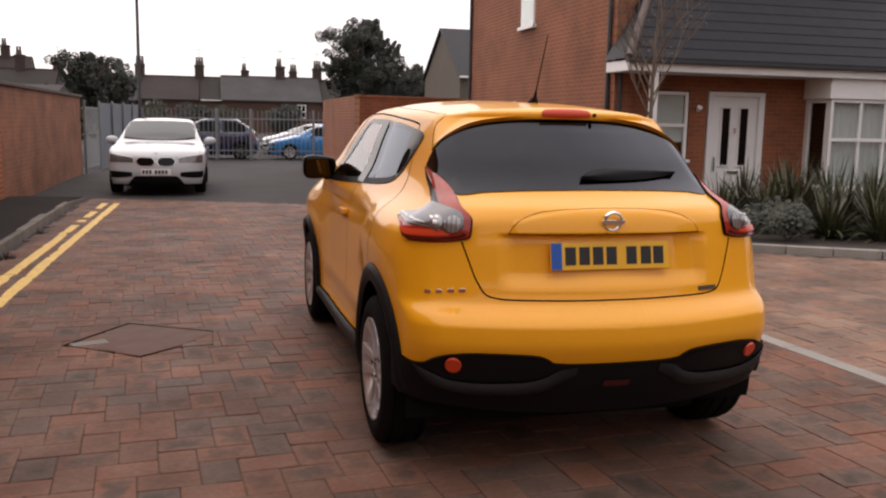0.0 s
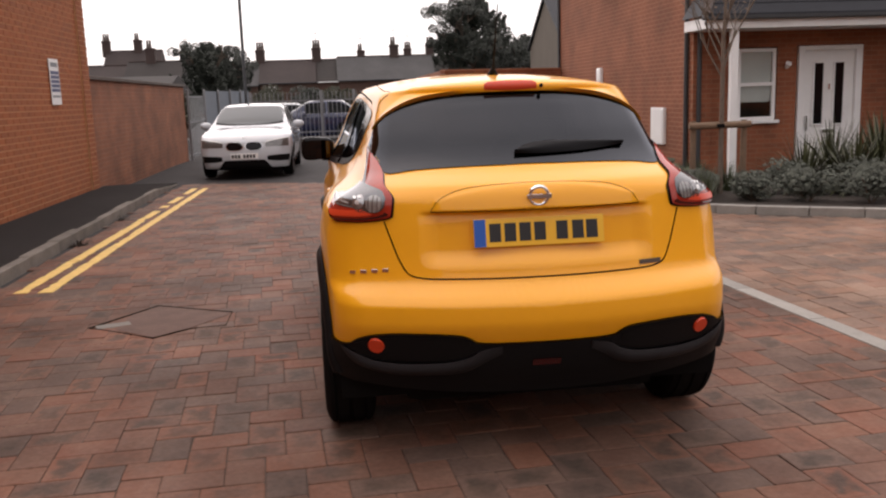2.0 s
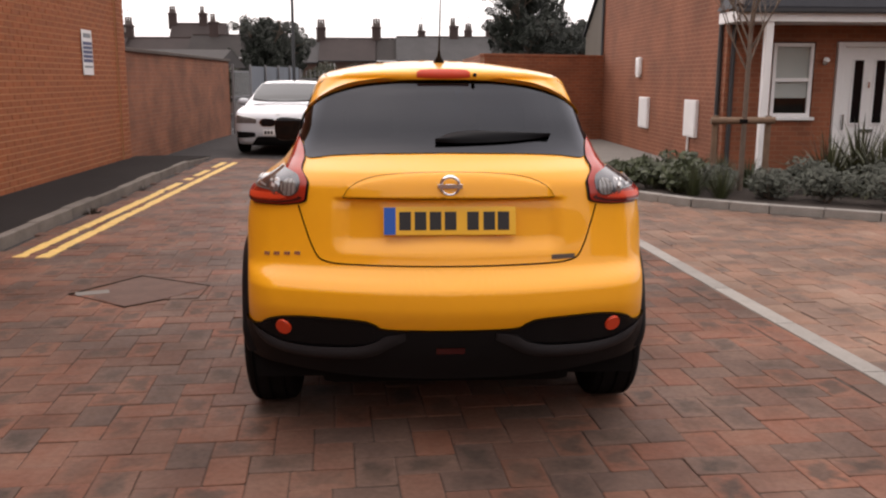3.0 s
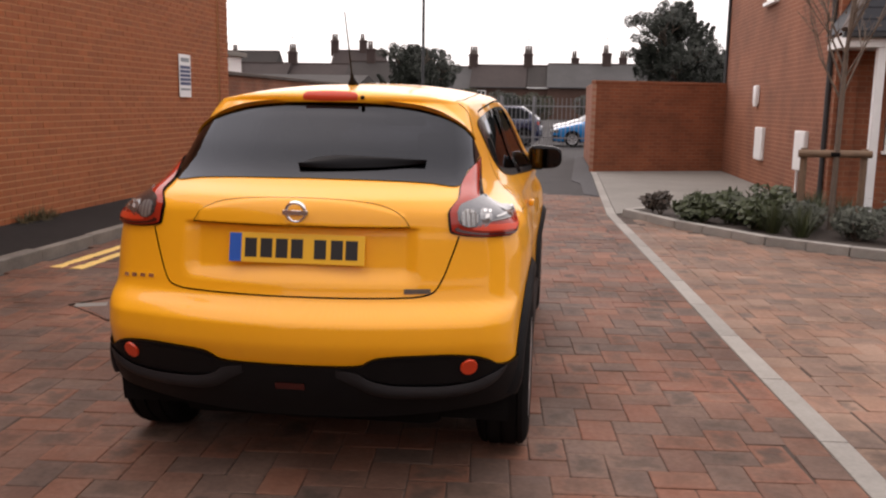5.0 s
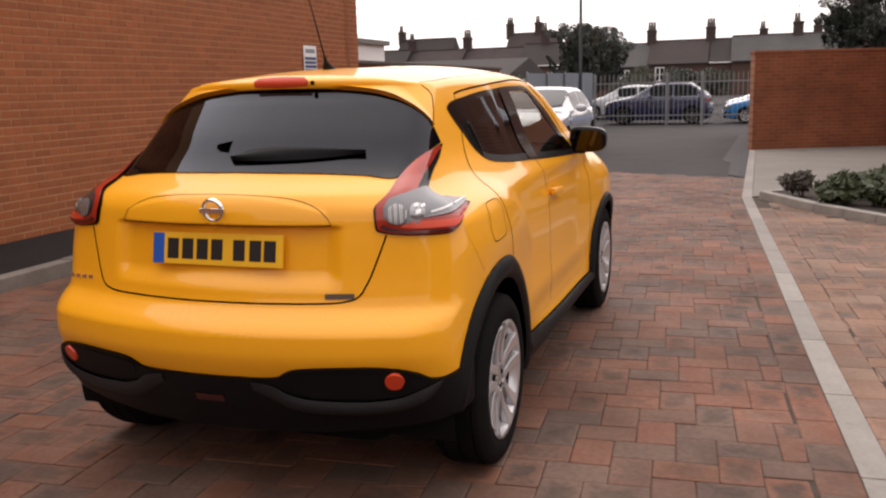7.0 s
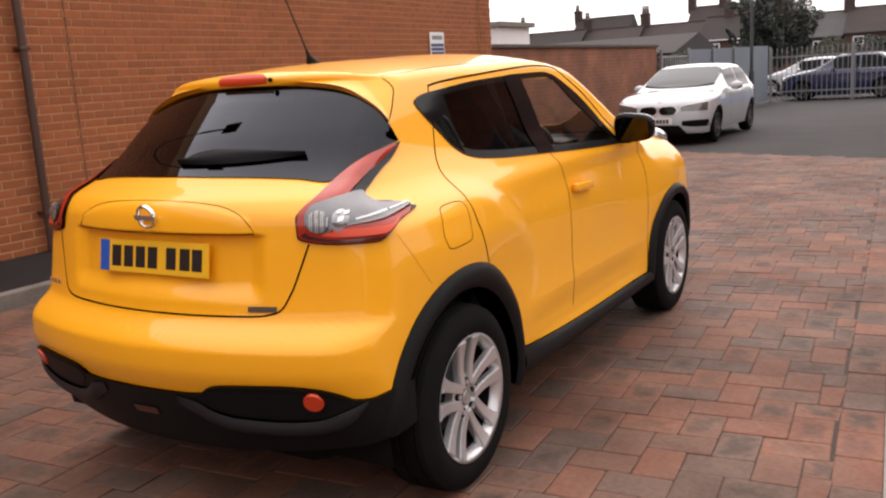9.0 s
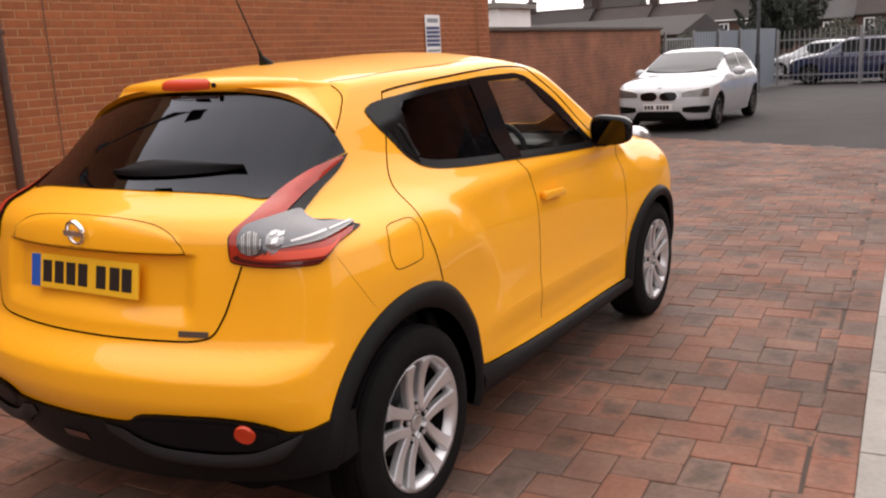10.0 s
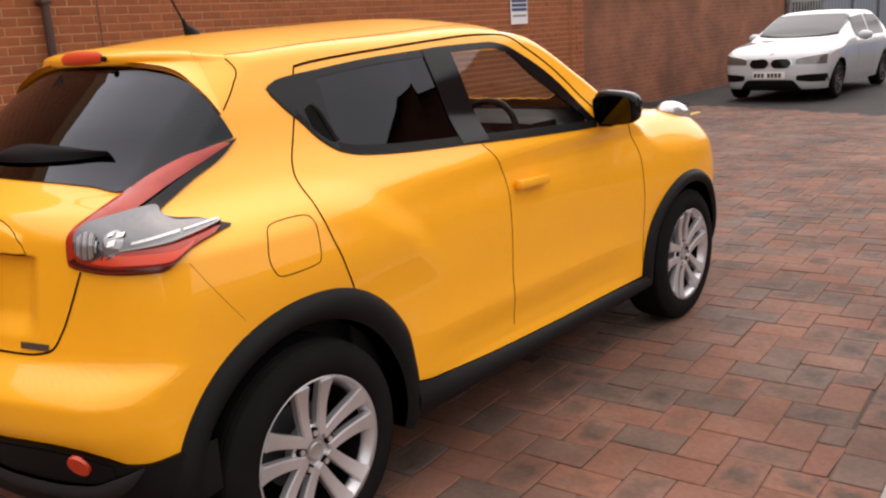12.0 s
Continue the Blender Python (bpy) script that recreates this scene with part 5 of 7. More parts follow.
        rod(bm, (w - 0.06, c, d), (w - 0.0215, c, d), 0.0105, 0.009, 6)
        part("wheel_nut", bm, ALLOY, seat_)
    return rim


for y in (0.0, 2.53):
    build_wheel(car, pose(0.764, y, 0.334, 8 if y else 0, 0, 0))
    build_wheel(car, pose(-0.764, y, 0.334, 20, 0, 180))


# ---- inside the car ----
part("cabin_floor", boxed(-0.62, 0.62, -0.25, 2.1, 0.36, 0.42), DARK, car)
part("parcel_shelf", boxed(-0.60, 0.60, -0.40, 0.05, 0.98, 1.0, bevel=0.005), SEAT, car)
bm = bmesh.new()
box(bm, -0.68, 0.68, 1.60, 2.11, 0.78, 1.045, bevel=0.05)
for v in bm.verts:
    if v.co.z > 0.9:
        v.co.z += 0.070 * (v.co.y - 1.60) / 0.51
box(bm, 0.16, 0.58, 1.58, 1.80, 1.00, 1.105, bevel=0.03)
shade(part("dashboard", bm, BLACK_PLASTIC, car))
part("bulkhead", boxed(-0.66, 0.66, 2.12, 2.15, 0.40, 1.11), DARK, car)
for s in (1, -1):
    part("door_card", boxed(-0.012, 0.012, 0.30, 2.0, 0.42, 1.035, bevel=0.01), SEAT, car, m=pose(s * 0.715, 0, 0))


def seat(parent, x, y, wide=0.50, headrest=True):
    bm = bmesh.new()
    box(bm, -wide / 2, wide / 2, 0.0, 0.50, 0.50, 0.64, bevel=0.05)
    s = part("car_seat", bm, SEAT, parent, m=pose(x, y, 0))
    bm = bmesh.new()
    box(bm, -wide / 2 + 0.01, wide / 2 - 0.01, -0.07, 0.07, 0, 0.56, bevel=0.05)
    shade(part("seat_back", bm, SEAT, s, m=pose(0, 0.02, 0.58, 14)))
    if headrest:
        bm = bmesh.new()
        box(bm, -0.13, 0.13, -0.045, 0.045, 0, 0.17, bevel=0.04)
        shade(part("headrest", bm, SEAT, s, m=pose(0, -0.13, 1.15, 10)))
    return shade(s)


for x in (-0.36, 0.36):
    seat(car, x, 0.98)
    seat(car, x * 0.95, 0.10, 0.62, False)
v_, q_ = [], []
for i in range(40):
    a = 2 * math.pi * i / 40
    for j in range(8):
        b = 2 * math.pi * j / 8
        v_.append(((0.18 + 0.015 * math.cos(b)) * math.cos(a), 0.015 * math.sin(b), (0.18 + 0.015 * math.cos(b)) * math.sin(a)))
for i in range(40):
    for j in range(8):
        q_.append((i * 8 + j, (i + 1) % 40 * 8 + j, (i + 1) % 40 * 8 + (j + 1) % 8, i * 8 + (j + 1) % 8))
wheel_ = part("steering_wheel", mesh_of("steering_wheel", v_, q_, BLACK_PLASTIC, True), None, car, m=pose(0.37, 1.50, 1.03, -24))
bm = bmesh.new()
box(bm, -0.17, 0.17, -0.01, 0.02, -0.02, 0.02, bevel=0.006)
box(bm, -0.05, 0.05, -0.02, 0.05, -0.17, 0.05, bevel=0.012)
part("wheel_spokes", bm, BLACK_PLASTIC, wheel_)
bm = bmesh.new()
box(bm, -0.125, 0.125, -0.018, 0.022, -0.038, 0.038, bevel=0.012)
rod(bm, (0, 0.0, 0.02), (0, 0.03, 0.06), 0.010)
part("interior_mirror", bm, BLACK_PLASTIC, car, m=pose(0.04, 1.58, 1.370, 0, 0, -14))


# ---- plants ----
def blades(name, m, n, length, width, spread, mat, label, category, seed, droop=0.5, group=""):
    """A clump of strap leaves arching from one root."""
    rnd = random.Random(seed)
    verts, faces = [], []
    for i in range(n):
        a = rnd.uniform(0, 2 * math.pi)
        lean = rnd.uniform(0.05, 1.0) * spread
        L = length * rnd.uniform(0.6, 1.1)
        w = width * rnd.uniform(0.6, 1.2)
        bend = droop * rnd.uniform(0.4, 1.3)
        r0 = rnd.uniform(0, 0.08)
        base = len(verts)
        k = 6
        for j in range(k + 1):
            s = j / k
            out = r0 + L * s * math.sin(lean * (1 + bend * s))
            up = L * s * math.cos(lean * (1 + bend * s))
            ww = w * (1 - s ** 2.2) * 0.5 + 0.0008
            cx, cy = out * math.cos(a), out * math.sin(a)
            verts += [(cx - ww * math.sin(a), cy + ww * math.cos(a), up), (cx, cy, up - ww * 0.5), (cx + ww * math.sin(a), cy - ww * math.cos(a), up)]
        for j in range(k):
            b = base + 3 * j
            faces += [(b, b + 1, b + 4, b + 3), (b + 1, b + 2, b + 5, b + 4)]
    ob = part(name, mesh_of(name, verts, faces, mat, True), None, None, m=m)
    return tagged(ob, label, category, group)


def leaf_mass(name, m, centre_list, n, leaf, mat, seed, squash=1.0):
    """Many small leaves through a set of balls (x, y, z, r)."""
    rnd = random.Random(seed)
    verts, faces = [], []
    for _ in range(n):
        x, y, z, r = rnd.choice(centre_list)
        d = Vector((rnd.gauss(0, 1), rnd.gauss(0, 1), rnd.gauss(0, 1))).normalized() * r * rnd.uniform(0.45, 1.0) ** 0.5
        c = Vector((x, y, z)) + Vector((d.x, d.y, d.z * squash))
        u = Vector((rnd.gauss(0, 1), rnd.gauss(0, 1), rnd.gauss(0, 1))).normalized()
        w = u.orthogonal().normalized()
        L, W = leaf * rnd.uniform(0.6, 1.3), leaf * rnd.uniform(0.25, 0.5)
        b = len(verts)
        verts += [c - u * L, c + w * W, c + u * L, c - w * W]
        faces.append((b, b + 1, b + 2, b + 3))
    return mesh_of(name, verts, faces, mat)


def shrub(x, y, r, h, mat, label, seed, leaf=0.022, n=1400, z=0.07):
    rnd = random.Random(seed)
    balls = []
    for _ in range(9):
        a, d = rnd.uniform(0, 6.28), rnd.uniform(0, r * 0.65)
        balls.append((d * math.cos(a), d * math.sin(a), h * rnd.uniform(0.35, 0.72), r * rnd.uniform(0.32, 0.5)))
    top = tagged(new("shrub"), label, "shrub", "bed plants")
    top.matrix_basis = pose(x, y, z)
    part("foliage", leaf_mass("foliage", None, balls, n, leaf, mat, seed, 0.8), None, top)
    bm = bmesh.new()
    for i in range(6):
        a = rnd.uniform(0, 6.28)
        rod(bm, (0, 0, -0.03), (r * 0.5 * math.cos(a), r * 0.5 * math.sin(a), h * 0.6), 0.008, 0.003, 5)
    part("stems", bm, BARK, top)
    return top


for i, (x, y, s) in enumerate(((7.0, 10.85, 0.66), (7.5, 10.5, 0.74), (8.0, 10.65, 0.80), (8.5, 10.2, 0.74), (9.1, 10.4, 0.82), (9.6, 9.9, 0.76), (8.3, 11.2, 0.86), (9.0, 11.1, 0.84), (10.2, 10.2, 0.8), (10.9, 9.9, 0.8), (9.9, 10.9, 0.84), (7.6, 11.2, 0.78), (11.5, 10.2, 0.8), (7.75, 9.55, 0.60), (8.3, 9.25, 0.62), (8.9, 9.0, 0.66), (9.5, 8.75, 0.66), (10.2, 8.6, 0.7), (8.6, 9.8, 0.70), (9.4, 9.4, 0.72), (10.9, 8.6, 0.7))):
    blades("flax_clump", pose(x, y, 0.05), int(230 * s), 1.22 * s, 0.040, 1.0, FLAX, "dark green strap-leaved flax clump in the bed", "plant", 40 + i, droop=0.85, group="flax clumps")
for i, (x, y, r, h) in enumerate(((5.9, 10.05, 0.34, 0.36), (6.45, 9.75, 0.38, 0.40), (7.0, 9.35, 0.40, 0.42), (6.6, 10.5, 0.40, 0.42), (7.3, 10.1, 0.42, 0.46), (5.55, 10.6, 0.30, 0.32))):
    shrub(x, y, r * 1.12, h * (1.0 + 0.1 * (i % 3)), LEAF_GREY, "low grey-green rounded shrub in the bed", 60 + i, leaf=0.036, n=1500)
for i, (x, y, r, h) in enumerate(((4.45, 11.75, 0.28, 0.32), (4.45, 11.2, 0.25, 0.28), (4.95, 11.2, 0.30, 0.34), (4.95, 10.75, 0.26, 0.28), (5.4, 11.3, 0.32, 0.36), (4.9, 12.0, 0.30, 0.34), (5.5, 12.1, 0.34, 0.38))):
    shrub(x, y, r * 1.2, h * 1.0, LEAF_GREEN, "low leafy green ground-cover plant in the bed", 90 + i, leaf=0.065, n=620)
shrub(4.02, 11.95, 0.24, 0.32, LEAF_BROWN, "dark brown-leaved low clump at the tip of the bed", 99, leaf=0.06, n=420)
for i, (x, y) in enumerate(((5.35, 10.2), (5.1, 10.45), (5.65, 10.9), (5.75, 11.5), (6.1, 11.2), (6.0, 12.0))):
    blades("lavender_clump", pose(x, y, 0.05), 150, 0.42, 0.008, 0.7, LEAF_GREEN, "fine-leaved grassy green clump in the bed", "plant", 120 + i, droop=0.2, group="fine clumps")
# weeds at the foot of the wall and in the gutter
DRY_GRASS = material("dry_grass", (0.135, 0.105, 0.050), rough=0.8, spread=0.5, vary=0.3, island=True)
for i, (x, y, z, L, n) in enumerate(((-2.90, 8.62, 0.165, 0.13, 60), (-2.91, 8.80, 0.165, 0.17, 90), (-2.90, 9.0, 0.165, 0.15, 80), (-2.91, 9.2, 0.165, 0.10, 50))):
    blades("grass_tuft", pose(x, y, z), n, L, 0.010, 1.1, DRY_GRASS, "tuft of dry grass at the foot of the brick wall", "weed", 150 + i, droop=0.9, group="weeds")
for i, (x, y) in enumerate(((-1.905, 9.62), (-1.90, 11.68), (-1.91, 9.70))):
    blades("weed_tuft", pose(x, y, -0.008), 34, 0.085, 0.016, 1.25, LEAF_BROWN, "dark withered weed in the gutter by the kerb", "weed", 160 + i, droop=0.7, group="weeds")


def branches(bm, a, way, length, radius, depth, rnd, tips, spread=0.55):
    b = a + way * length
    rod(bm, a, b, radius, radius * 0.72, 7 if depth > 2 else 5, caps=False)
    if depth == 0:
        tips.append(b)
        return
    for _ in range(rnd.choice((2, 3, 3))):
        w = (way + Vector((rnd.gauss(0, spread), rnd.gauss(0, spread), rnd.gauss(0.12, spread * 0.6)))).normalized()
        branches(bm, a.lerp(b, rnd.uniform(0.6, 1.0)), w, length * rnd.uniform(0.55, 0.8), radius * 0.6, depth - 1, rnd, tips, spread)


# young bare tree tied to a timber stake frame
tree = tagged(new("young_tree"), "slender bare young tree tied to stakes", "tree")
tree.matrix_basis = pose(5.86, 10.9, 0.05)
bm, tips = bmesh.new(), []
rnd = random.Random(11)
rod(bm, (0, 0, 0), (0.02, 0.03, 2.05), 0.036, 0.026, 10, caps=False)
for k in range(9):
    a = rnd.uniform(0, 6.28)
    branches(bm, Vector((0.02, 0.03, 1.5 + 0.09 * k)), Vector((0.45 * math.cos(a), 0.45 * math.sin(a), 0.85)).normalized(), 0.62, 0.013, 3, rnd, tips, 0.35)
branches(bm, Vector((0.02, 0.03, 2.05)), Vector((0.05, 0, 1)).normalized(), 1.0, 0.022, 4, rnd, tips, 0.32)
part("trunk", bm, BARK, tree)
part("dead_leaves", leaf_mass("dead_leaves", None, [(p.x, p.y, p.z, 0.06) for p in tips[::6]], 60, 0.03, TIMBER, 3), None, tree)
stake = tagged(new("tree_stake"), "weathered timber tree stake frame with a crossbar", "tree stake")
stake.matrix_basis = pose(5.86, 10.98, 0.0, 0, 0, -7)
for x in (-0.33, 0.33):
    bm = bmesh.new()
    rod(bm, (x, 0, -0.02), (x, 0, 1.02), 0.042, 0.040, 12)
    part("post", bm, TIMBER, stake)
bm = bmesh.new()
rod(bm, (-0.40, -0.055, 0.955), (0.40, -0.055, 0.965), 0.045, 0.043, 12)
part("crossbar", bm, TIMBER, stake)
part("tie", boxed(-0.05, 0.05, -0.11, 0.02, 0.93, 0.98, bevel=0.008), RUBBER, stake)


def big_tree(x, y, h, r, seed, mat, label, n=9000, leaf=0.16, base=0.0, trunk=0.22):
    """A tree with a tapered trunk, limbs and a ragged crown of leaves."""
    rnd = random.Random(seed)
    top = tagged(new("tree"), label, "tree")
    top.matrix_basis = pose(x, y, base)
    bm, tips = bmesh.new(), []
    rod(bm, (0, 0, 0), (0, 0, h * 0.45), trunk, trunk * 0.7, 10, caps=False)
    for k in range(12):
        a, z = rnd.uniform(0, 6.28), h * rnd.uniform(0.28, 0.62)
        branches(bm, Vector((0, 0, z)), Vector((math.cos(a), math.sin(a), 0.75)).normalized(), r * 0.55, trunk * 0.3, 2, rnd, tips, 0.45)
    branches(bm, Vector((0, 0, h * 0.45)), Vector((0, 0, 1)), h * 0.25, trunk * 0.6, 3, rnd, tips, 0.4)
    part("trunk", bm, BARK, top)
    balls = [(p.x, p.y, p.z, r * rnd.uniform(0.06, 0.13)) for p in tips if p.z < h]
    for _ in range(230):
        a, d, z = rnd.uniform(0, 6.28), rnd.uniform(0.1, 1.0) ** 0.6, rnd.uniform(0.20, 0.90)
        k = (min(1.0, (z - 0.08) / 0.24) if z < 0.38 else max(0.05, 1 - ((z - 0.38) / 0.60) ** 1.7)) * rnd.uniform(0.66, 1.0)
        q = r * rnd.uniform(0.055, 0.13)
        x, y, zz = r * d * k * math.cos(a), r * d * k * math.sin(a), h * z
        balls.append((x, y, zz, q))
        # a shoot that tapers upwards and outwards from the tuft
        for up in range(rnd.choice((1, 2, 3, 4))):
            x, y, zz, q = x * 1.05, y * 1.05, zz + q * 1.0, q * 0.68
            balls.append((x, y, zz, q))
    part("crown", leaf_mass("crown", None, balls, n, leaf, mat, seed + 1), None, top)
    return top


big_tree(9.7, 54.0, 7.5, 3.3, 5, LEAF_DARK, "dark evergreen tree with a ragged crown", n=110000, leaf=0.085)
big_tree(13.0, 56.0, 4.9, 2.4, 9, LEAF_DARK, "smaller dark evergreen tree beside a wall", n=40000, leaf=0.095)
big_tree(-7.2, 62.0, 5.4, 3.0, 7, LEAF_DARK, "broad dark bushy tree before terraced houses", n=80000, leaf=0.095)
HEDGE = material("brown_green_leaf", (0.040, 0.042, 0.024), rough=0.7, spread=0.4, vary=0.2, island=True)
for i, (x, y, r, h) in enumerate(((-3.5, 58, 2.2, 2.8), (-12.5, 60, 2.6, 3.0), (1.0, 60, 2.0, 2.6), (5.0, 61, 1.8, 2.9), (-18, 60, 2.6, 3.0), (-0.5, 59, 1.6, 2.5), (-4.6, 31.5, 1.1, 2.3), (-6.6, 31.8, 1.3, 2.5), (-8.8, 31.6, 1.3, 2.2), (-11.2, 31.9, 1.4, 2.5))):
    shrub(x, y, r, h, LEAF_DARK if i % 2 else HEDGE, "overgrown dark green bush beyond the fence", 200 + i, leaf=0.10, n=4200, z=0.0)


# ---- fence, gates, lamp post ----
def palisade(x0, y0, x1, y1, name, label, post_every=2.75, height=1.94, z=-0.17):
    """A steel palisade fence: posts, two rails, pales with split tips."""
    top = tagged(new(name), label, "fence")
    d = math.hypot(x1 - x0, y1 - y0)
    top.matrix_basis = pose(x0, y0, z, 0, 0, math.degrees(math.atan2(y1 - y0, x1 - x0)))
    for h in (0.35, height - 0.35):
        part("rail", boxed(0, d, 0.01, 0.05, h, h + 0.05), GALVANISED, top)
    pale = bmesh.new()
    box(pale, -0.012, 0.012, -0.012, 0.012, 0.06, height, bevel=0.004)
    me = mesh_from(pale, "pale", GALVANISED)
    k = int(d / 0.17)
    for i in range(k):
        part("pale", me, None, top, m=pose(0.08 + 0.17 * i, 0, 0))
    n = max(1, round(d / post_every))
    for i in range(n + 1):
        part("post", boxed(-0.035, 0.035, 0.03, 0.10, 0, height + 0.06, bevel=0.006), GALVANISED, top, m=pose(d * i / n, 0, 0))
    return top


palisade(-2.35, 35.7, 0.40, 35.65, "palisade_fence", "grey galvanised steel palisade fence across the yard")
palisade(0.44, 35.65, 1.70, 35.6, "palisade_gate", "grey galvanised steel palisade gate", post_every=1.26)
palisade(1.74, 35.6, 9.0, 35.5, "palisade_fence", "grey galvanised steel palisade fence across the yard")
LIGHT_STEEL = material("pale_painted_steel", (0.300, 0.315, 0.323), rough=0.5, vary=0.2, scale=3)
sheet_fence = tagged(new("sheet_metal_fence"), "blue-grey corrugated sheet metal fence beside the yard", "fence")
fa, fb = (-2.98, 24.3), (-2.38, 35.5)
dl = math.hypot(fb[0] - fa[0], fb[1] - fa[1])
sheet_fence.matrix_basis = pose(*fa, -0.06, 0, 0, math.degrees(math.atan2(fb[1] - fa[1], fb[0] - fa[0])))
for i in range(5):
    verts, faces = [], []
    w = dl / 5
    n = 36
    for j in range(n + 1):
        o = 0.018 if (j // 2) % 2 else 0.0
        verts += [(w * (i + j / n) + 0.01, o, -0.02), (w * (i + j / n) + 0.01, o, 1.86 + 0.02 * i)]
    faces = [(2 * j, 2 * j + 2, 2 * j + 3, 2 * j + 1) for j in range(n)]
    if i:
        part("sheet_panel", mesh_of("sheet_panel", verts, faces, GATE_BLUE), None, sheet_fence)
    else:
        for j in range(12):
            part("bar", boxed(w * j / 12 + 0.05, w * j / 12 + 0.07, -0.01, 0.01, 0.1, 1.74), LIGHT_STEEL, sheet_fence)
        for h in (0.12, 1.0, 1.68):
            part("rail", boxed(0, w, 0.012, 0.04, h, h + 0.05), LIGHT_STEEL, sheet_fence)
    part("post", boxed(w * i - 0.04, w * i + 0.04, -0.06, -0.005, -0.12, 1.90 + 0.02 * i, bevel=0.005), GALVANISED, sheet_fence)
lamp_post = tagged(new("street_lamp"), "tall thin dark steel street lamp post", "street lamp")
lamp_post.matrix_basis = pose(-2.08, 31.2, -0.13)
bm = bmesh.new()
rod(bm, (0, 0, 0), (0, 0, 1.2), 0.085, 0.08, 12)
rod(bm, (0, 0, 1.2), (0, 0, 7.4), 0.055, 0.045, 12)
part("post", bm, STEEL_DARK, lamp_post)
bm = bmesh.new()
rod(bm, (0, 0, 7.4), (0.5, 0, 7.5), 0.03)
box(bm, 0.45, 1.0, -0.1, 0.1, 7.45, 7.56, bevel=0.03)
part("lantern", bm, STEEL_DARK, lamp_post)
# bracket lamp high on the brick wall
wall_lamp = tagged(new("wall_lamp"), "dark steel bracket lamp high on the brick wall", "lamp")
wall_lamp.matrix_basis = pose(-2.95, 4.55, 3.35)
part("wall_plate", boxed(0, 0.03, -0.09, 0.09, -0.15, 0.15, bevel=0.006), STEEL_DARK, wall_lamp)
bm = bmesh.new()
arm = [(0.02, 0, 0), (0.30, -0.08, 0.75), (0.62, -0.22, 1.35), (1.10, -0.42, 1.85)]
for p, q in zip(arm, arm[1:]):
    rod(bm, p, q, 0.024, 0.020, 8)
part("bracket", bm, STEEL_DARK, wall_lamp)
part("lantern", boxed(-0.03, 0.40, -0.10, 0.10, -0.03, 0.04, bevel=0.02), STEEL_DARK, wall_lamp, m=pose(1.08, -0.42, 1.86, 0, -22, -14))

# ---- distant houses ----
SLATE_FAR = material("old_slate", (0.024, 0.019, 0.017), rough=0.85, vary=0.45, scale=0.35, bump=0.4, bump_scale=5)
SLATES = (SLATE_FAR, material("brown_slate", (0.035, 0.024, 0.022), rough=0.85, vary=0.4, scale=0.4, bump=0.4, bump_scale=5), material("grey_slate", (0.059, 0.057, 0.057), rough=0.85, vary=0.35, scale=0.5, bump=0.4, bump_scale=5))
BRICK_OLD = material("old_brick", (0.087, 0.048, 0.035), rough=0.9, vary=0.3, scale=0.6, bump=0.2, bump_scale=10)
CHIM = material("chimney_brick", (0.053, 0.034, 0.030), rough=0.9, vary=0.35, scale=1.5)
POT = material("clay_pot", (0.13, 0.105, 0.095), rough=0.85, vary=0.3, scale=4)


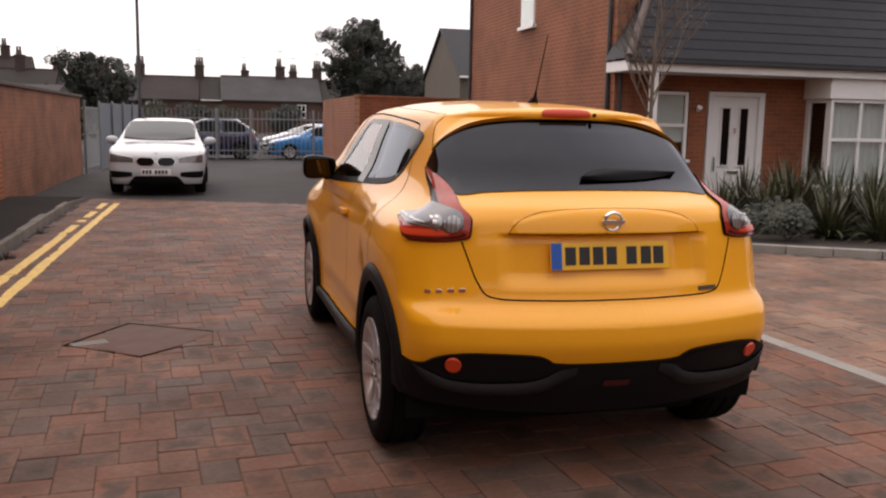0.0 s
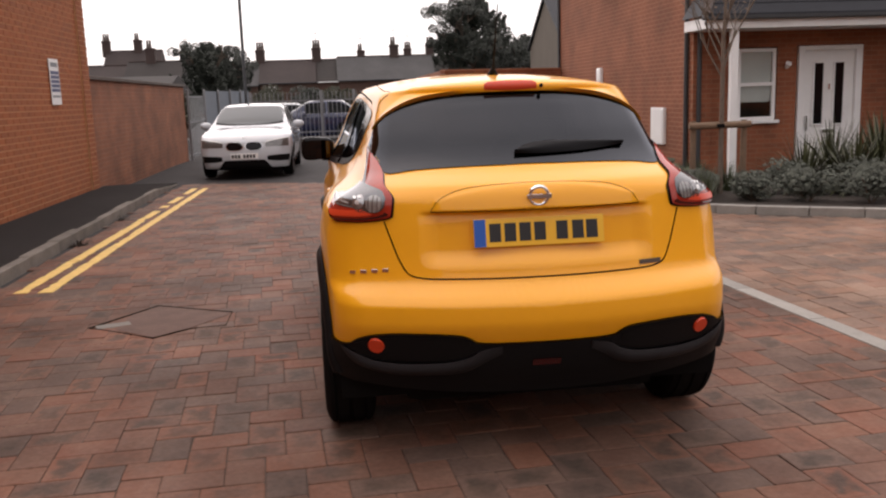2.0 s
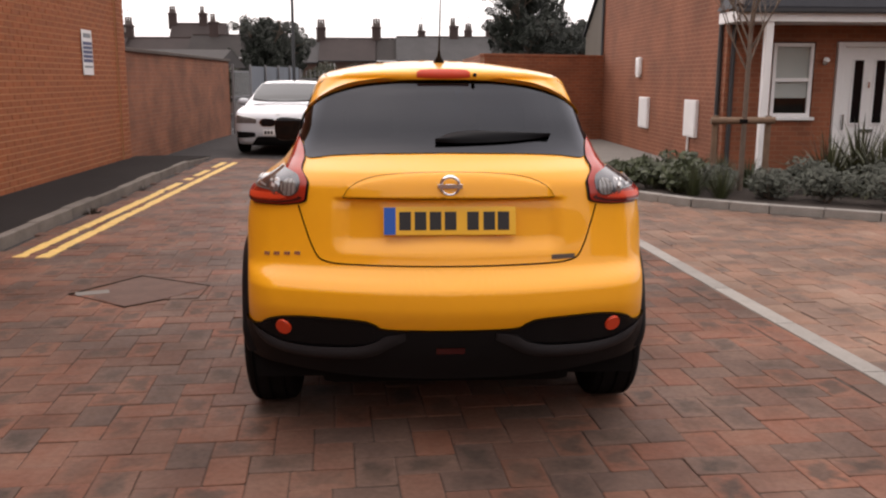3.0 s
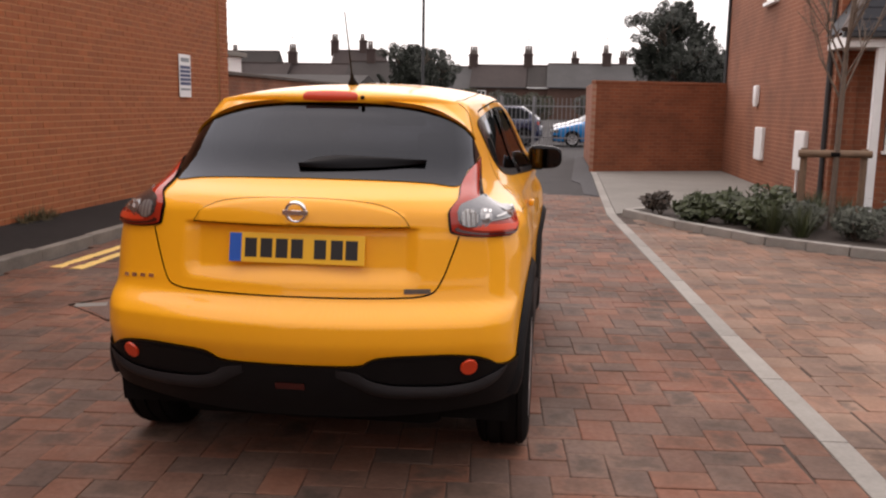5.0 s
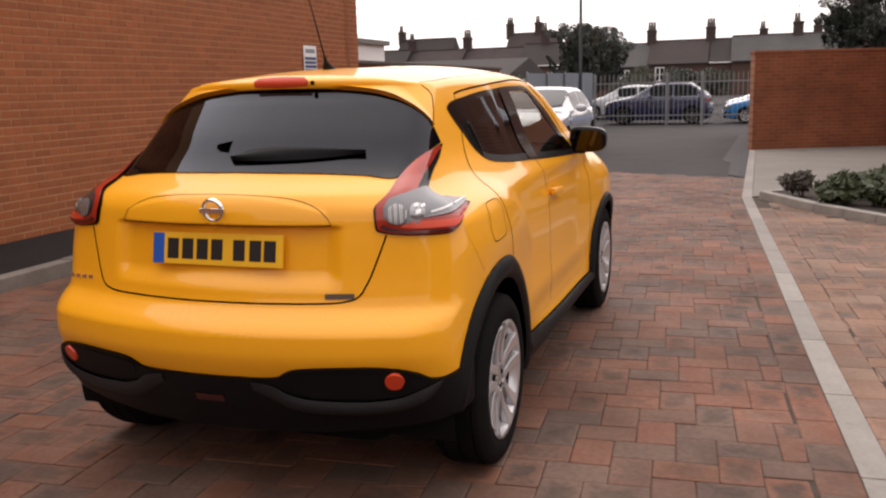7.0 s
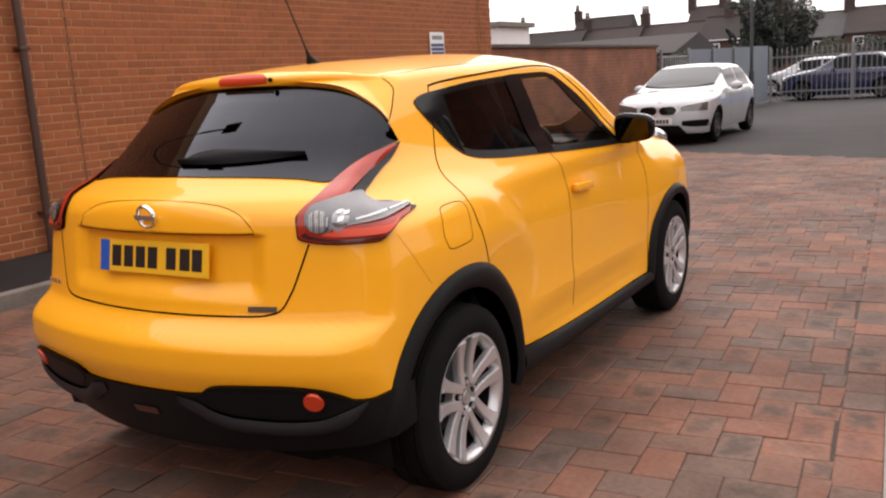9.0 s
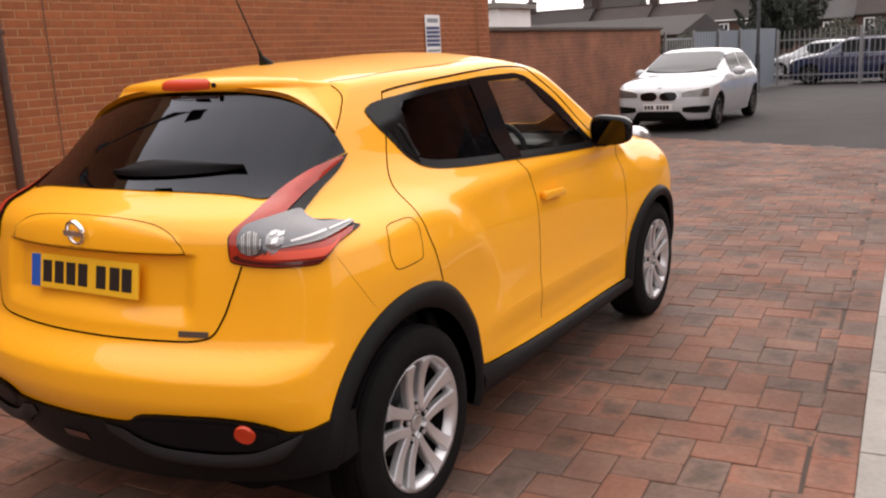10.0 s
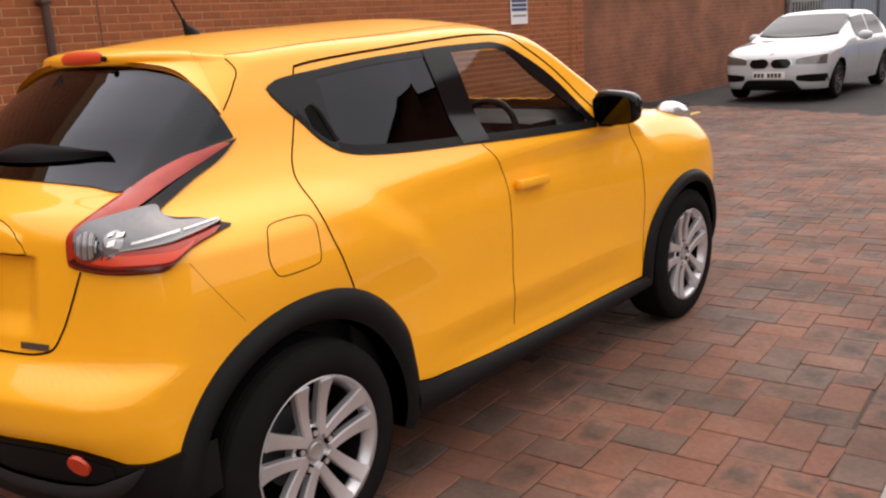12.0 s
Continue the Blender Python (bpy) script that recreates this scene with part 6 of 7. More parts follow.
def terrace_house(x0, x1, y, eaves, ridge, seed, slate=None, stacks=(0.0,), windows=(0.28, 0.72)):
    rnd = random.Random(seed)
    h = tagged(new("terraced_house"), "old terraced brick house with slate roof and chimney", "house", "terraced houses")
    h.matrix_basis = pose(x0, y, 0)
    w = x1 - x0
    part("wall", boxed(0, w, 0, 7.0, 0, eaves), BRICK_OLD, h)
    part("roof", mesh_of("roof", [(-0.1, -0.3, eaves - 0.1), (w + 0.1, -0.3, eaves - 0.1), (w + 0.1, 3.5, ridge), (-0.1, 3.5, ridge), (-0.1, 7.3, eaves - 0.1), (w + 0.1, 7.3, eaves - 0.1)], [(0, 1, 2, 3), (3, 2, 5, 4), (0, 3, 4), (1, 5, 2)], SLATES[(1, 0, 2, 0, 1)[seed % 5] if slate is None else slate]), None, h)
    part("ridge_tiles", boxed(0, w, 3.38, 3.62, ridge - 0.06, ridge + 0.06, bevel=0.02), CHIM, h)
    part("gutter", boxed(-0.1, w + 0.1, -0.42, -0.3, eaves - 0.2, eaves - 0.1), WHITE_TRIM if seed % 3 == 0 else STEEL_DARK, h)
    for k in windows:
        wx = w * k
        win = part("window", boxed(wx - 0.5, wx + 0.5, -0.06, 0.02, eaves - 1.95, eaves - 0.45, bevel=0.01), WHITE_TRIM, h)
        for q in (-1, 1):
            for a, b in ((eaves - 1.83, eaves - 1.28), (eaves - 1.18, eaves - 0.57)):
                part("pane", boxed(wx + q * 0.22 - 0.16, wx + q * 0.22 + 0.16, -0.072, -0.062, a, b), BLACK_GLOSS, win)
    for cx in stacks:
        hh = rnd.uniform(1.1, 1.5)
        st = part("chimney", boxed(cx - 0.5, cx + 0.5, 3.1, 3.8, ridge - 0.8, ridge + hh, bevel=0.03), CHIM, h)
        part("chimney_cap", boxed(cx - 0.57, cx + 0.57, 3.03, 3.87, ridge + hh - 0.22, ridge + hh - 0.08), CHIM, st)
        for q in range(rnd.choice((2, 3))):
            v, f = lathe([(0, 0.15), (0.12, 0.16), (0.7, 0.11), (0.86, 0.14), (0.86, 0.1)], 12, "Z")
            part("chimney_pot", mesh_of("chimney_pot", [(a + cx - 0.26 + 0.28 * q, b + 3.45, c + ridge + hh - 0.02) for a, b, c in v], f, POT, True), None, st)
        if seed % 2:
            bm = bmesh.new()
            rod(bm, (cx, 3.45, ridge + hh), (cx, 3.45, ridge + hh + 1.7), 0.025, n=5)
            rod(bm, (cx - 0.6, 3.2, ridge + hh + 1.6), (cx + 0.6, 3.7, ridge + hh + 1.65), 0.02, n=5)
            for q in range(5):
                rod(bm, (cx - 0.5 + 0.25 * q, 3.0 + 0.11 * q, ridge + hh + 1.62), (cx - 0.5 + 0.25 * q, 3.6 + 0.11 * q, ridge + hh + 1.62), 0.014, n=4)
            part("aerial", bm, STEEL_DARK, st)
    return h


tx = -63.07
for i in range(8):
    w = (6.6, 7.4, 5.9, 8.0)[i % 4]
    dz = (0.0, 0.25, -0.2, 0.1, 0.0)[i % 5]
    terrace_house(tx, tx + w, 98.0 + (i % 3) * 0.8, 3.5 + dz, 5.95 + dz, i, stacks=(2.4,) if i == 6 else (0.0,))
    tx += w + 0.02
terrace_house(-6.93, -0.72, 98.8, 3.5, 5.95, 8, slate=1, windows=(0.2,))
terrace_house(-0.70, 1.58, 98.8, 3.5, 5.95, 9, slate=0, windows=())
terrace_house(1.60, 12.2, 98.4, 3.55, 6.15, 13, slate=2, stacks=(6.45,), windows=(0.80,))
terrace_house(12.22, 19.6, 98.8, 3.5, 6.0, 11)
terrace_house(19.62, 26.2, 98.0, 3.6, 6.1, 12)
for i, (x, w, y, e, r, st) in enumerate(((-28, 7, 118, 5.0, 8.6, (0.0, 4.0)), (-44, 8, 118, 5.0, 8.4, (0.0,)), (20, 7, 112, 4.6, 7.4, (0.0,)), (2.5, 11, 116, 4.2, 6.4, (2.4, 8.6)))):
    terrace_house(x, x + w, y, e, r, 30 + i, stacks=st)
# low old sheds and roofs behind the garden wall
for x0, x1, y0, y1, e, r in ((-16.0, -5.4, 33.5, 40.0, 1.9, 2.6), (-30, -16.2, 34, 41, 2.3, 3.25)):
    sh = tagged(new("outbuilding"), "long low brick outbuilding with grey slate roof", "building")
    sh.matrix_basis = pose(x0, y0, 0)
    part("wall", boxed(0, x1 - x0, 0, y1 - y0, 0, e), BRICK_OLD, sh)
    part("roof", mesh_of("roof", [(-0.2, -0.2, e - 0.05), (x1 - x0 + 0.2, -0.2, e - 0.05), (x1 - x0 + 0.2, (y1 - y0) / 2, r), (-0.2, (y1 - y0) / 2, r), (-0.2, y1 - y0 + 0.2, e), (x1 - x0 + 0.2, y1 - y0 + 0.2, e)], [(0, 1, 2, 3), (3, 2, 5, 4), (0, 3, 4), (1, 5, 2)], SLATE_FAR), None, sh)
shed = tagged(new("white_shed"), "white painted flat-roofed shed behind the garden wall", "shed")
part("wall", boxed(-6.8, -4.4, 17.9, 19.4, 0, 2.42), WHITE_TRIM, shed)
part("roof", boxed(-6.9, -4.3, 17.8, 19.5, 2.42, 2.52), CONCRETE_SLAB, shed)
far = tagged(new("house"), "cream rendered gable house with dark tiled roof", "house")
far.matrix_basis = pose(11.47, 40.0, 0)
part("wall", boxed(0, 6, 0, 6.9, 0, 3.75), RENDER_CREAM, far)
part("gable", mesh_of("gable", [(0, 0, 3.75), (0, 6.9, 3.75), (0, 3.4, 6.0), (0.2, 0, 3.75), (0.2, 6.9, 3.75), (0.2, 3.4, 6.0)], [(0, 2, 1), (3, 4, 5)], RENDER_CREAM), None, far)
part("roof", mesh_of("roof", [(-0.12, -0.3, 3.62), (6, -0.3, 3.62), (6, 3.4, 6.1), (-0.12, 3.4, 6.1), (-0.12, 7.1, 3.66), (6, 7.1, 3.66)], [(0, 1, 2, 3), (3, 2, 5, 4)], ROOF_SLATE), None, far)
for y0, z0 in ((-0.3, 3.55), (7.1, 3.58)):
    bm = bmesh.new()
    vs = [bm.verts.new(p) for p in ((-0.13, y0, z0), (-0.13, 3.4, 6.02), (-0.13, 3.4, 6.16), (-0.13, y0, z0 + 0.16))]
    bm.faces.new(vs)
    part("verge_board", bm, STEEL_DARK, far)
part("gutter", boxed(-0.1, 6, -0.42, -0.3, 3.5, 3.6, bevel=0.02), WHITE_TRIM, far)

# ---- unseen houses added behind and beside the camera, for reflections in the car ----
def plain_house(x0, x1, y0, y1, eaves, ridge, along, label):
    h = tagged(new("house"), label, "house")
    h.matrix_basis = pose(x0, y0, 0)
    w, d = x1 - x0, y1 - y0
    part("wall", boxed(0, w, 0, d, -0.1, eaves), BRICK_FAR_X if along == "x" else BRICK_FAR_Y, h)
    if along == "x":
        part("roof", mesh_of("roof", [(-0.3, -0.3, eaves), (w + 0.3, -0.3, eaves), (w + 0.3, d / 2, ridge), (-0.3, d / 2, ridge), (-0.3, d + 0.3, eaves), (w + 0.3, d + 0.3, eaves)], [(0, 1, 2, 3), (3, 2, 5, 4), (0, 3, 4), (1, 5, 2)], ROOF_SLATE), None, h)
    else:
        part("roof", mesh_of("roof", [(-0.3, -0.3, eaves), (-0.3, d + 0.3, eaves), (w / 2, d + 0.3, ridge), (w / 2, -0.3, ridge), (w + 0.3, d + 0.3, eaves), (w + 0.3, -0.3, eaves)], [(0, 3, 2, 1), (3, 5, 4, 2), (0, 5, 3), (1, 2, 4)], ROOF_SLATE), None, h)
    return h


plain_house(20.5, 28.0, -12.0, 3.0, 5.0, 8.0, "y", "unseen red brick house added for the car to mirror")
plain_house(-14.0, 36.0, -34.0, -26.0, 5.2, 8.4, "x", "unseen long red brick terrace added for the car to mirror")


# ---- other parked cars ----
def parked_car(m, label, paint, length=4.33, width=1.765, height=1.43, belt=0.93, wheelbase=2.69, front=0.80, wheel_r=0.315, nose=0.72, hatch=0.75, kidney=False, plate=True, rims=ALLOY):
    """A smaller-detailed car: y forward from its rear axle. Its skin is thrown from a solid like the other's."""
    back = length - wheelbase - front
    hw = width / 2
    rear_y = spline((0.15, -back + 0.12), (0.45, -back), (0.65, -back + 0.01), (belt, -back + 0.10), (belt + 0.12, -back + 0.2), (height - 0.08, -back + hatch), (height + 0.1, -back + hatch + 0.15))
    side_x = spline((0.15, hw - 0.08), (0.35, hw - 0.03), (0.6, hw), (belt - 0.12, hw - 0.01), (belt, hw - 0.05), (belt + 0.06, hw - 0.09), (height - 0.06, hw - 0.27), (height + 0.1, hw - 0.40))
    fl = wheelbase + front
    base = fl - 1.17
    top_z = spline((-1.2, height - 0.22), (0.0, height - 0.03), (0.9, height), (base - 0.95, height - 0.035), (base - 0.78, height - 0.095), (base - 0.30, belt + 0.215), (base - 0.02, belt + 0.085), (base + 0.10, belt + 0.06), (base + 0.5, nose + 0.135), (fl - 0.30, nose + 0.06), (fl - 0.10, nose - 0.01), (fl + 0.02, nose - 0.09), (fl + 0.3, nose - 0.5))
    front_y = spline((0.15, fl - 0.10), (0.27, fl - 0.02), (0.42, fl), (nose - 0.25, fl - 0.01), (nose - 0.1, fl - 0.035), (nose, fl - 0.10), (nose + 0.1, fl - 0.28), (height + 0.1, fl - 0.30))

    def field(x, y, z):
        ax = np.abs(x)
        s = side_x(z) - 0.10 * np.clip((y - wheelbase) / front, 0, 2) ** 2 - 0.10 * np.clip(-y / back, 0, 2) ** 2
        s = s + 0.02 * (np.exp(-(y / 0.4) ** 2) + np.exp(-((y - wheelbase) / 0.4) ** 2)) * (z < belt)
        f = fillet(y - rear_y(z) - 0.18 * ax ** 2, s - ax, 0.12)
        f = fillet(f, front_y(z) - 0.30 * ax ** 2 - y, 0.14)
        return fillet(f, top_z(y) - 0.08 * ax ** 2 - z, 0.07)

    nt = 130
    th = np.radians(np.linspace(0, 180, nt))
    heads, ways = [], []
    for ph in np.radians(np.linspace(89.5, 0, 50)):
        heads.append(np.tile([0, 0.2, 0.75], (nt, 1)))
        ways.append(np.stack([np.sin(th) * np.cos(ph), -np.sin(ph) + 0 * th, np.cos(th) * np.cos(ph)], 1))
    for y in np.linspace(0.2, wheelbase - 0.1, 120)[1:]:
        heads.append(np.tile([0, y, 0.75 - 0.15 * y / wheelbase], (nt, 1)))
        ways.append(np.stack([np.sin(th), 0 * th, np.cos(th)], 1))
    for ph in np.radians(np.linspace(0, 89.5, 64)[1:]):
        heads.append(np.tile([0, wheelbase - 0.1, 0.60], (nt, 1)))
        ways.append(np.stack([np.sin(th) * np.cos(ph), np.sin(ph) + 0 * th, np.cos(th) * np.cos(ph)], 1))
    a, w = np.concatenate(heads), np.concatenate(ways)
    p = meet(a, a + 3.0 * w, field)
    f = np.array(grid_faces(len(heads), nt, True))
    arch = wheel_r + 0.045
    for y in (0.0, wheelbase):
        d = np.hypot(p[:, 1] - y, p[:, 2] - wheel_r)
        k = np.where((p[:, 0] > 0.4) & (np.abs(d - arch) < 0.02), arch / np.maximum(d, 0.01), 1.0)
        p[:, 1], p[:, 2] = y + (p[:, 1] - y) * k, wheel_r + (p[:, 2] - wheel_r) * k
    p[:, 2] = np.where(np.abs(p[:, 2] - 0.21) < 0.022, 0.21, p[:, 2])
    c = p[f].mean(1)

    def normal(q):
        e = 0.004
        g = np.stack([field(q[:, 0] + e * i, q[:, 1] + e * j, q[:, 2] + e * k) - field(q[:, 0] - e * i, q[:, 1] - e * j, q[:, 2] - e * k) for i, j, k in ((1, 0, 0), (0, 1, 0), (0, 0, 1))], 1)
        return -g / np.maximum(np.linalg.norm(g, axis=1), 1e-9)[:, None]

    wheels = (c[:, 0] > 0.4) & ((np.hypot(c[:, 1], c[:, 2] - wheel_r) < arch) | (np.hypot(c[:, 1] - wheelbase, c[:, 2] - wheel_r) < arch))
    f = f[~wheels & (c[:, 2] > 0.205)]
    used, inv = np.unique(f, return_inverse=True)
    f, p = inv.reshape(f.shape), p[used]
    n = normal(p)
    top = tagged(new("car"), label, "car")
    top.matrix_basis = m
    part("body", mesh_of("body", np.concatenate([p, mirrored(p)]), np.concatenate([f, f[:, ::-1] + len(p)]), paint, normals=np.concatenate([n, mirrored(n)])), None, top)
    part("underbody", boxed(-hw + 0.2, hw - 0.2, -back + 0.25, fl - 0.3, 0.17, 0.30), DARK, top)

    def throw(net, kind, off, mat, name, mirror=False):
        nu, nv = net.shape[:2]
        u, v = net[..., 0].ravel(), net[..., 1].ravel()
        o = np.zeros(len(u))
        if kind == "side":
            q = meet(np.stack([o + 0.05, u, v], 1), np.stack([o + 1.4, u, v], 1), field)
        elif kind == "front":
            q = meet(np.stack([u, o + wheelbase - 0.2, v], 1), np.stack([u, o + fl + 0.5, v], 1), field)
        elif kind == "back":
            q = meet(np.stack([u, o + 0.3, v], 1), np.stack([u, o - 2.0, v], 1), field)
        else:
            q = meet(np.stack([u, v, o + 0.6], 1), np.stack([u, v, o + 2.2], 1), field)
        nn = normal(q)
        q = q + nn * off
        ff = np.array(grid_faces(nu, nv))
        if np.sum(np.cross(q[ff[:, 1]] - q[ff[:, 0]], q[ff[:, 3]] - q[ff[:, 0]]) * nn[ff[:, 0]]) < 0:
            ff = ff[:, ::-1]
        if mirror:
            q, nn, ff = mirrored(q), mirrored(nn), ff[:, ::-1]
        return part(name, mesh_of(name, q, ff, mat, normals=nn), None, top)

    dark_glass = SIDE_GLASS
    # windscreen, side windows, rear window
    xs = np.linspace(-hw + 0.21, hw - 0.21, 28)
    throw(np.stack([np.repeat(xs[:, None], 4, 1), (base - 0.035 - 0.38 * xs ** 2)[:, None] + 0.05 * np.linspace(0, 1, 4)], 2), "top", 0.006, DARK, "cowl")
    throw(np.stack([np.repeat(xs[:, None], 12, 1), (base - 0.86 - 0.10 * xs ** 2)[:, None] + (0.84 - 0.28 * xs[:, None] ** 2) * np.linspace(0, 1, 12)], 2), "top", 0.004, SCREEN_GLASS, "windscreen")
    for mi in (False, True):
        for y0, y1 in ((-0.18, 0.70), (0.78, 1.62)):
            ys = np.linspace(y0, y1, 20)
            lo = belt + 0.03 + 0 * ys
            hi = np.minimum(height - 0.10 - 0.05 * np.abs(ys - 0.7), belt + 0.05 + np.clip((base - 0.22 - ys) * 0.7, 0, 1))
            hi = np.minimum(hi, belt + 0.05 + np.clip((ys + 0.45) * 0.9, 0, 1))
            throw(np.stack([np.repeat(ys[:, None], 8, 1), lo[:, None] + (hi - lo)[:, None] * np.linspace(0, 1, 8)], 2), "side", 0.004, dark_glass, "side_window", mi)
        # head lamp under its hooded top, and a black intake below it
        xs = np.linspace(hw - 0.48, hw - 0.06, 18)
        k = ((xs - hw + 0.48) / 0.42)[:, None]
        throw(np.stack([np.repeat(xs[:, None], 6, 1), nose - 0.190 - 0.005 * k + (0.085 + 0.080 * k ** 0.7) * np.linspace(0, 1, 6)], 2), "front", 0.004, HEADLAMP, "head_lamp", mi)
        throw(np.stack([np.repeat(xs[:, None], 3, 1), nose - 0.112 + 0.072 * k ** 0.7 + 0.014 * np.linspace(0, 1, 3)], 2), "front", 0.006, PLATE_WHITE, "lamp_strip", mi)
        xs = np.linspace(hw - 0.46, hw - 0.05, 16)
        k = ((xs - hw + 0.46) / 0.41)[:, None]
        throw(np.stack([np.repeat(xs[:, None], 5, 1), 0.325 + 0.03 * (1 - k) ** 3 + (0.125 - 0.05 * (1 - k) ** 3) * np.linspace(0, 1, 5)], 2), "front", 0.003, DARK, "air_intake", mi)
        xs = np.linspace(hw - 0.30, hw - 0.08, 10)
        throw(np.stack([np.repeat(xs[:, None], 6, 1), belt - 0.20 + np.linspace(0, 0.14, 6)[None, :] + 0 * xs[:, None]], 2), "back", 0.004, RED_LENS, "tail_lamp", mi)
        s = -1 if mi else 1
        bm = bmesh.new()
        bmesh.ops.create_uvsphere(bm, u_segments=14, v_segments=8, radius=1.0)
        bmesh.ops.scale(bm, vec=(0.125, 0.07, 0.08), verts=bm.verts)
        shade(part("door_mirror", bm, paint, top, m=pose(s * (hw + 0.07), 1.62, belt + 0.06)))
        for yy in (0.74, 1.70):
            throw(np.stack([np.full((14, 2), yy) + np.array([[-0.003, 0.003]]), np.repeat(np.linspace(0.32, belt, 14)[:, None], 2, 1)], 2), "side", 0.002, DARK, "panel_gap", mi)
        bm = bmesh.new()
        box(bm, -0.01, 0.012, -0.09, 0.09, -0.012, 0.012, bevel=0.005)
        part("door_handle", bm, paint, top, m=pose(s * (hw - 0.01), 0.85, belt - 0.12))
    xs = np.linspace(-hw + 0.38, hw - 0.38, 16)
    throw(np.stack([np.repeat(xs[:, None], 6, 1), belt + 0.10 + (height - belt - 0.24) * np.linspace(0, 1, 6)[None, :] + 0 * xs[:, None]], 2), "back", 0.004, dark_glass, "rear_window")
    xs = np.linspace(-0.50, 0.50, 30)
    rise = np.clip((0.50 - np.abs(xs)) / 0.12, 0, 1)[:, None]
    throw(np.stack([np.repeat(xs[:, None], 5, 1), 0.205 + (0.01 + 0.15 * rise) * np.linspace(0, 1, 5)], 2), "front", 0.014, DARK, "lower_grille")
    if kidney:
        for s in (1, -1):
            for off, mat, k, nm in ((0.006, CHROME, 1.0, "grille_rim"), (0.010, BLACK_GLOSS, 0.93, "grille")):
                t = np.linspace(-1, 1, 14)
                xs = s * (0.180 + 0.165 * k * t)
                hh = 0.064 * k * (1 - np.abs(t) ** 5) + 0.014
                throw(np.stack([np.repeat(xs[:, None], 6, 1), nose - 0.172 + hh[:, None] * np.linspace(-1, 1, 6)], 2), "front", off, mat, nm)
    else:
        xs = np.linspace(-0.36, 0.36, 14)
        throw(np.stack([np.repeat(xs[:, None], 5, 1), nose - 0.17 + np.linspace(0, 0.11, 5)[None, :] + 0 * xs[:, None]], 2), "front", 0.004, BLACK_GLOSS, "grille")
    if plate:
        pm = part("number_plate", boxed(-0.26, 0.26, -0.006, 0.006, -0.055, 0.055, bevel=0.002), PLATE_WHITE, top, m=pose(0, fl + 0.010, 0.440))
        for x in (-0.18, -0.12, -0.06, 0.0, 0.10, 0.16, 0.22):
            part("character_bar", boxed(x - 0.022, x + 0.022, 0.0062, 0.0075, -0.035, 0.035), INK, pm)
    v, q = lathe([(-0.006, 0.0), (0.004, 0.036), (0.008, 0.030), (0.008, 0.0)], 20, "Z")
    part("badge", mesh_of("badge", v, q, ALLOY, True), None, top, m=pose(0, fl - 0.115, nose - 0.005, -50))
    for y in (0.0, wheelbase):
        for s in (1, -1):
            v, q = half_tube([(hw - 0.04, arch - 0.004), (hw - 0.28, arch - 0.004), (hw - 0.30, 0.05)])
            part("wheel_housing", mesh_of("wheel_housing", [(s * a_, b_ + y, c_ + wheel_r) for a_, b_, c_ in v], q, DARK), None, top)
            build_wheel(top, pose(s * (hw - 0.115), y, wheel_r, 0, 0, 0 if s > 0 else 180), radius=wheel_r, width=0.205, rim_r=wheel_r - 0.095, alloy=rims)
    return top


HEADLAMP = material("head_lamp_lens", (0.17, 0.165, 0.16), rough=0.15, metal=0.4, coat=0.7, vary=0.5, scale=14)
# grey-blue base colour paints the sky mirrored in the windscreen
SCREEN_GLASS = material("sky_grey_windscreen", (0.045, 0.054, 0.058), rough=0.15, spec=0.25)
SIDE_GLASS = material("dark_side_glass", (0.010, 0.011, 0.012), rough=0.12, spec=0.08)
DARK_ALLOY = material("dark_alloy", (0.10, 0.10, 0.105), rough=0.35, metal=0.8)
parked_car(pose(-0.80, 20.55, 0, 0, 0, 179.3), "white compact hatchback parked beside the brick wall", WHITE_PAINT, nose=0.80, belt=0.92, height=1.425, kidney=True, rims=DARK_ALLOY)
parked_car(pose(1.34, 37.1, -0.17, 0, 0, 90.5), "dark blue sport utility car behind the fence", BLUE_DARK, length=4.25, width=1.82, height=1.63, belt=1.05, wheelbase=2.65, front=0.85, wheel_r=0.35, nose=0.90, rims=DARK_ALLOY)
parked_car(pose(5.82, 37.15, -0.17, 0, 0, 89), "bright blue small hatchback behind the fence", BLUE_BRIGHT, length=4.0, width=1.7, height=1.44, belt=0.92, wheelbase=2.5, front=0.86, wheel_r=0.30, nose=0.74)
parked_car(pose(-0.6, 41.6, -0.11, 0, 0, 97), "silver hatchback in the yard behind the fence", SILVER_PAINT, length=4.2, height=1.48)
parked_car(pose(5.9, 41.4, -0.115, 0, 0, 92), "pale silver car in the yard beyond", SILVER_PAINT, length=4.2, height=1.40)


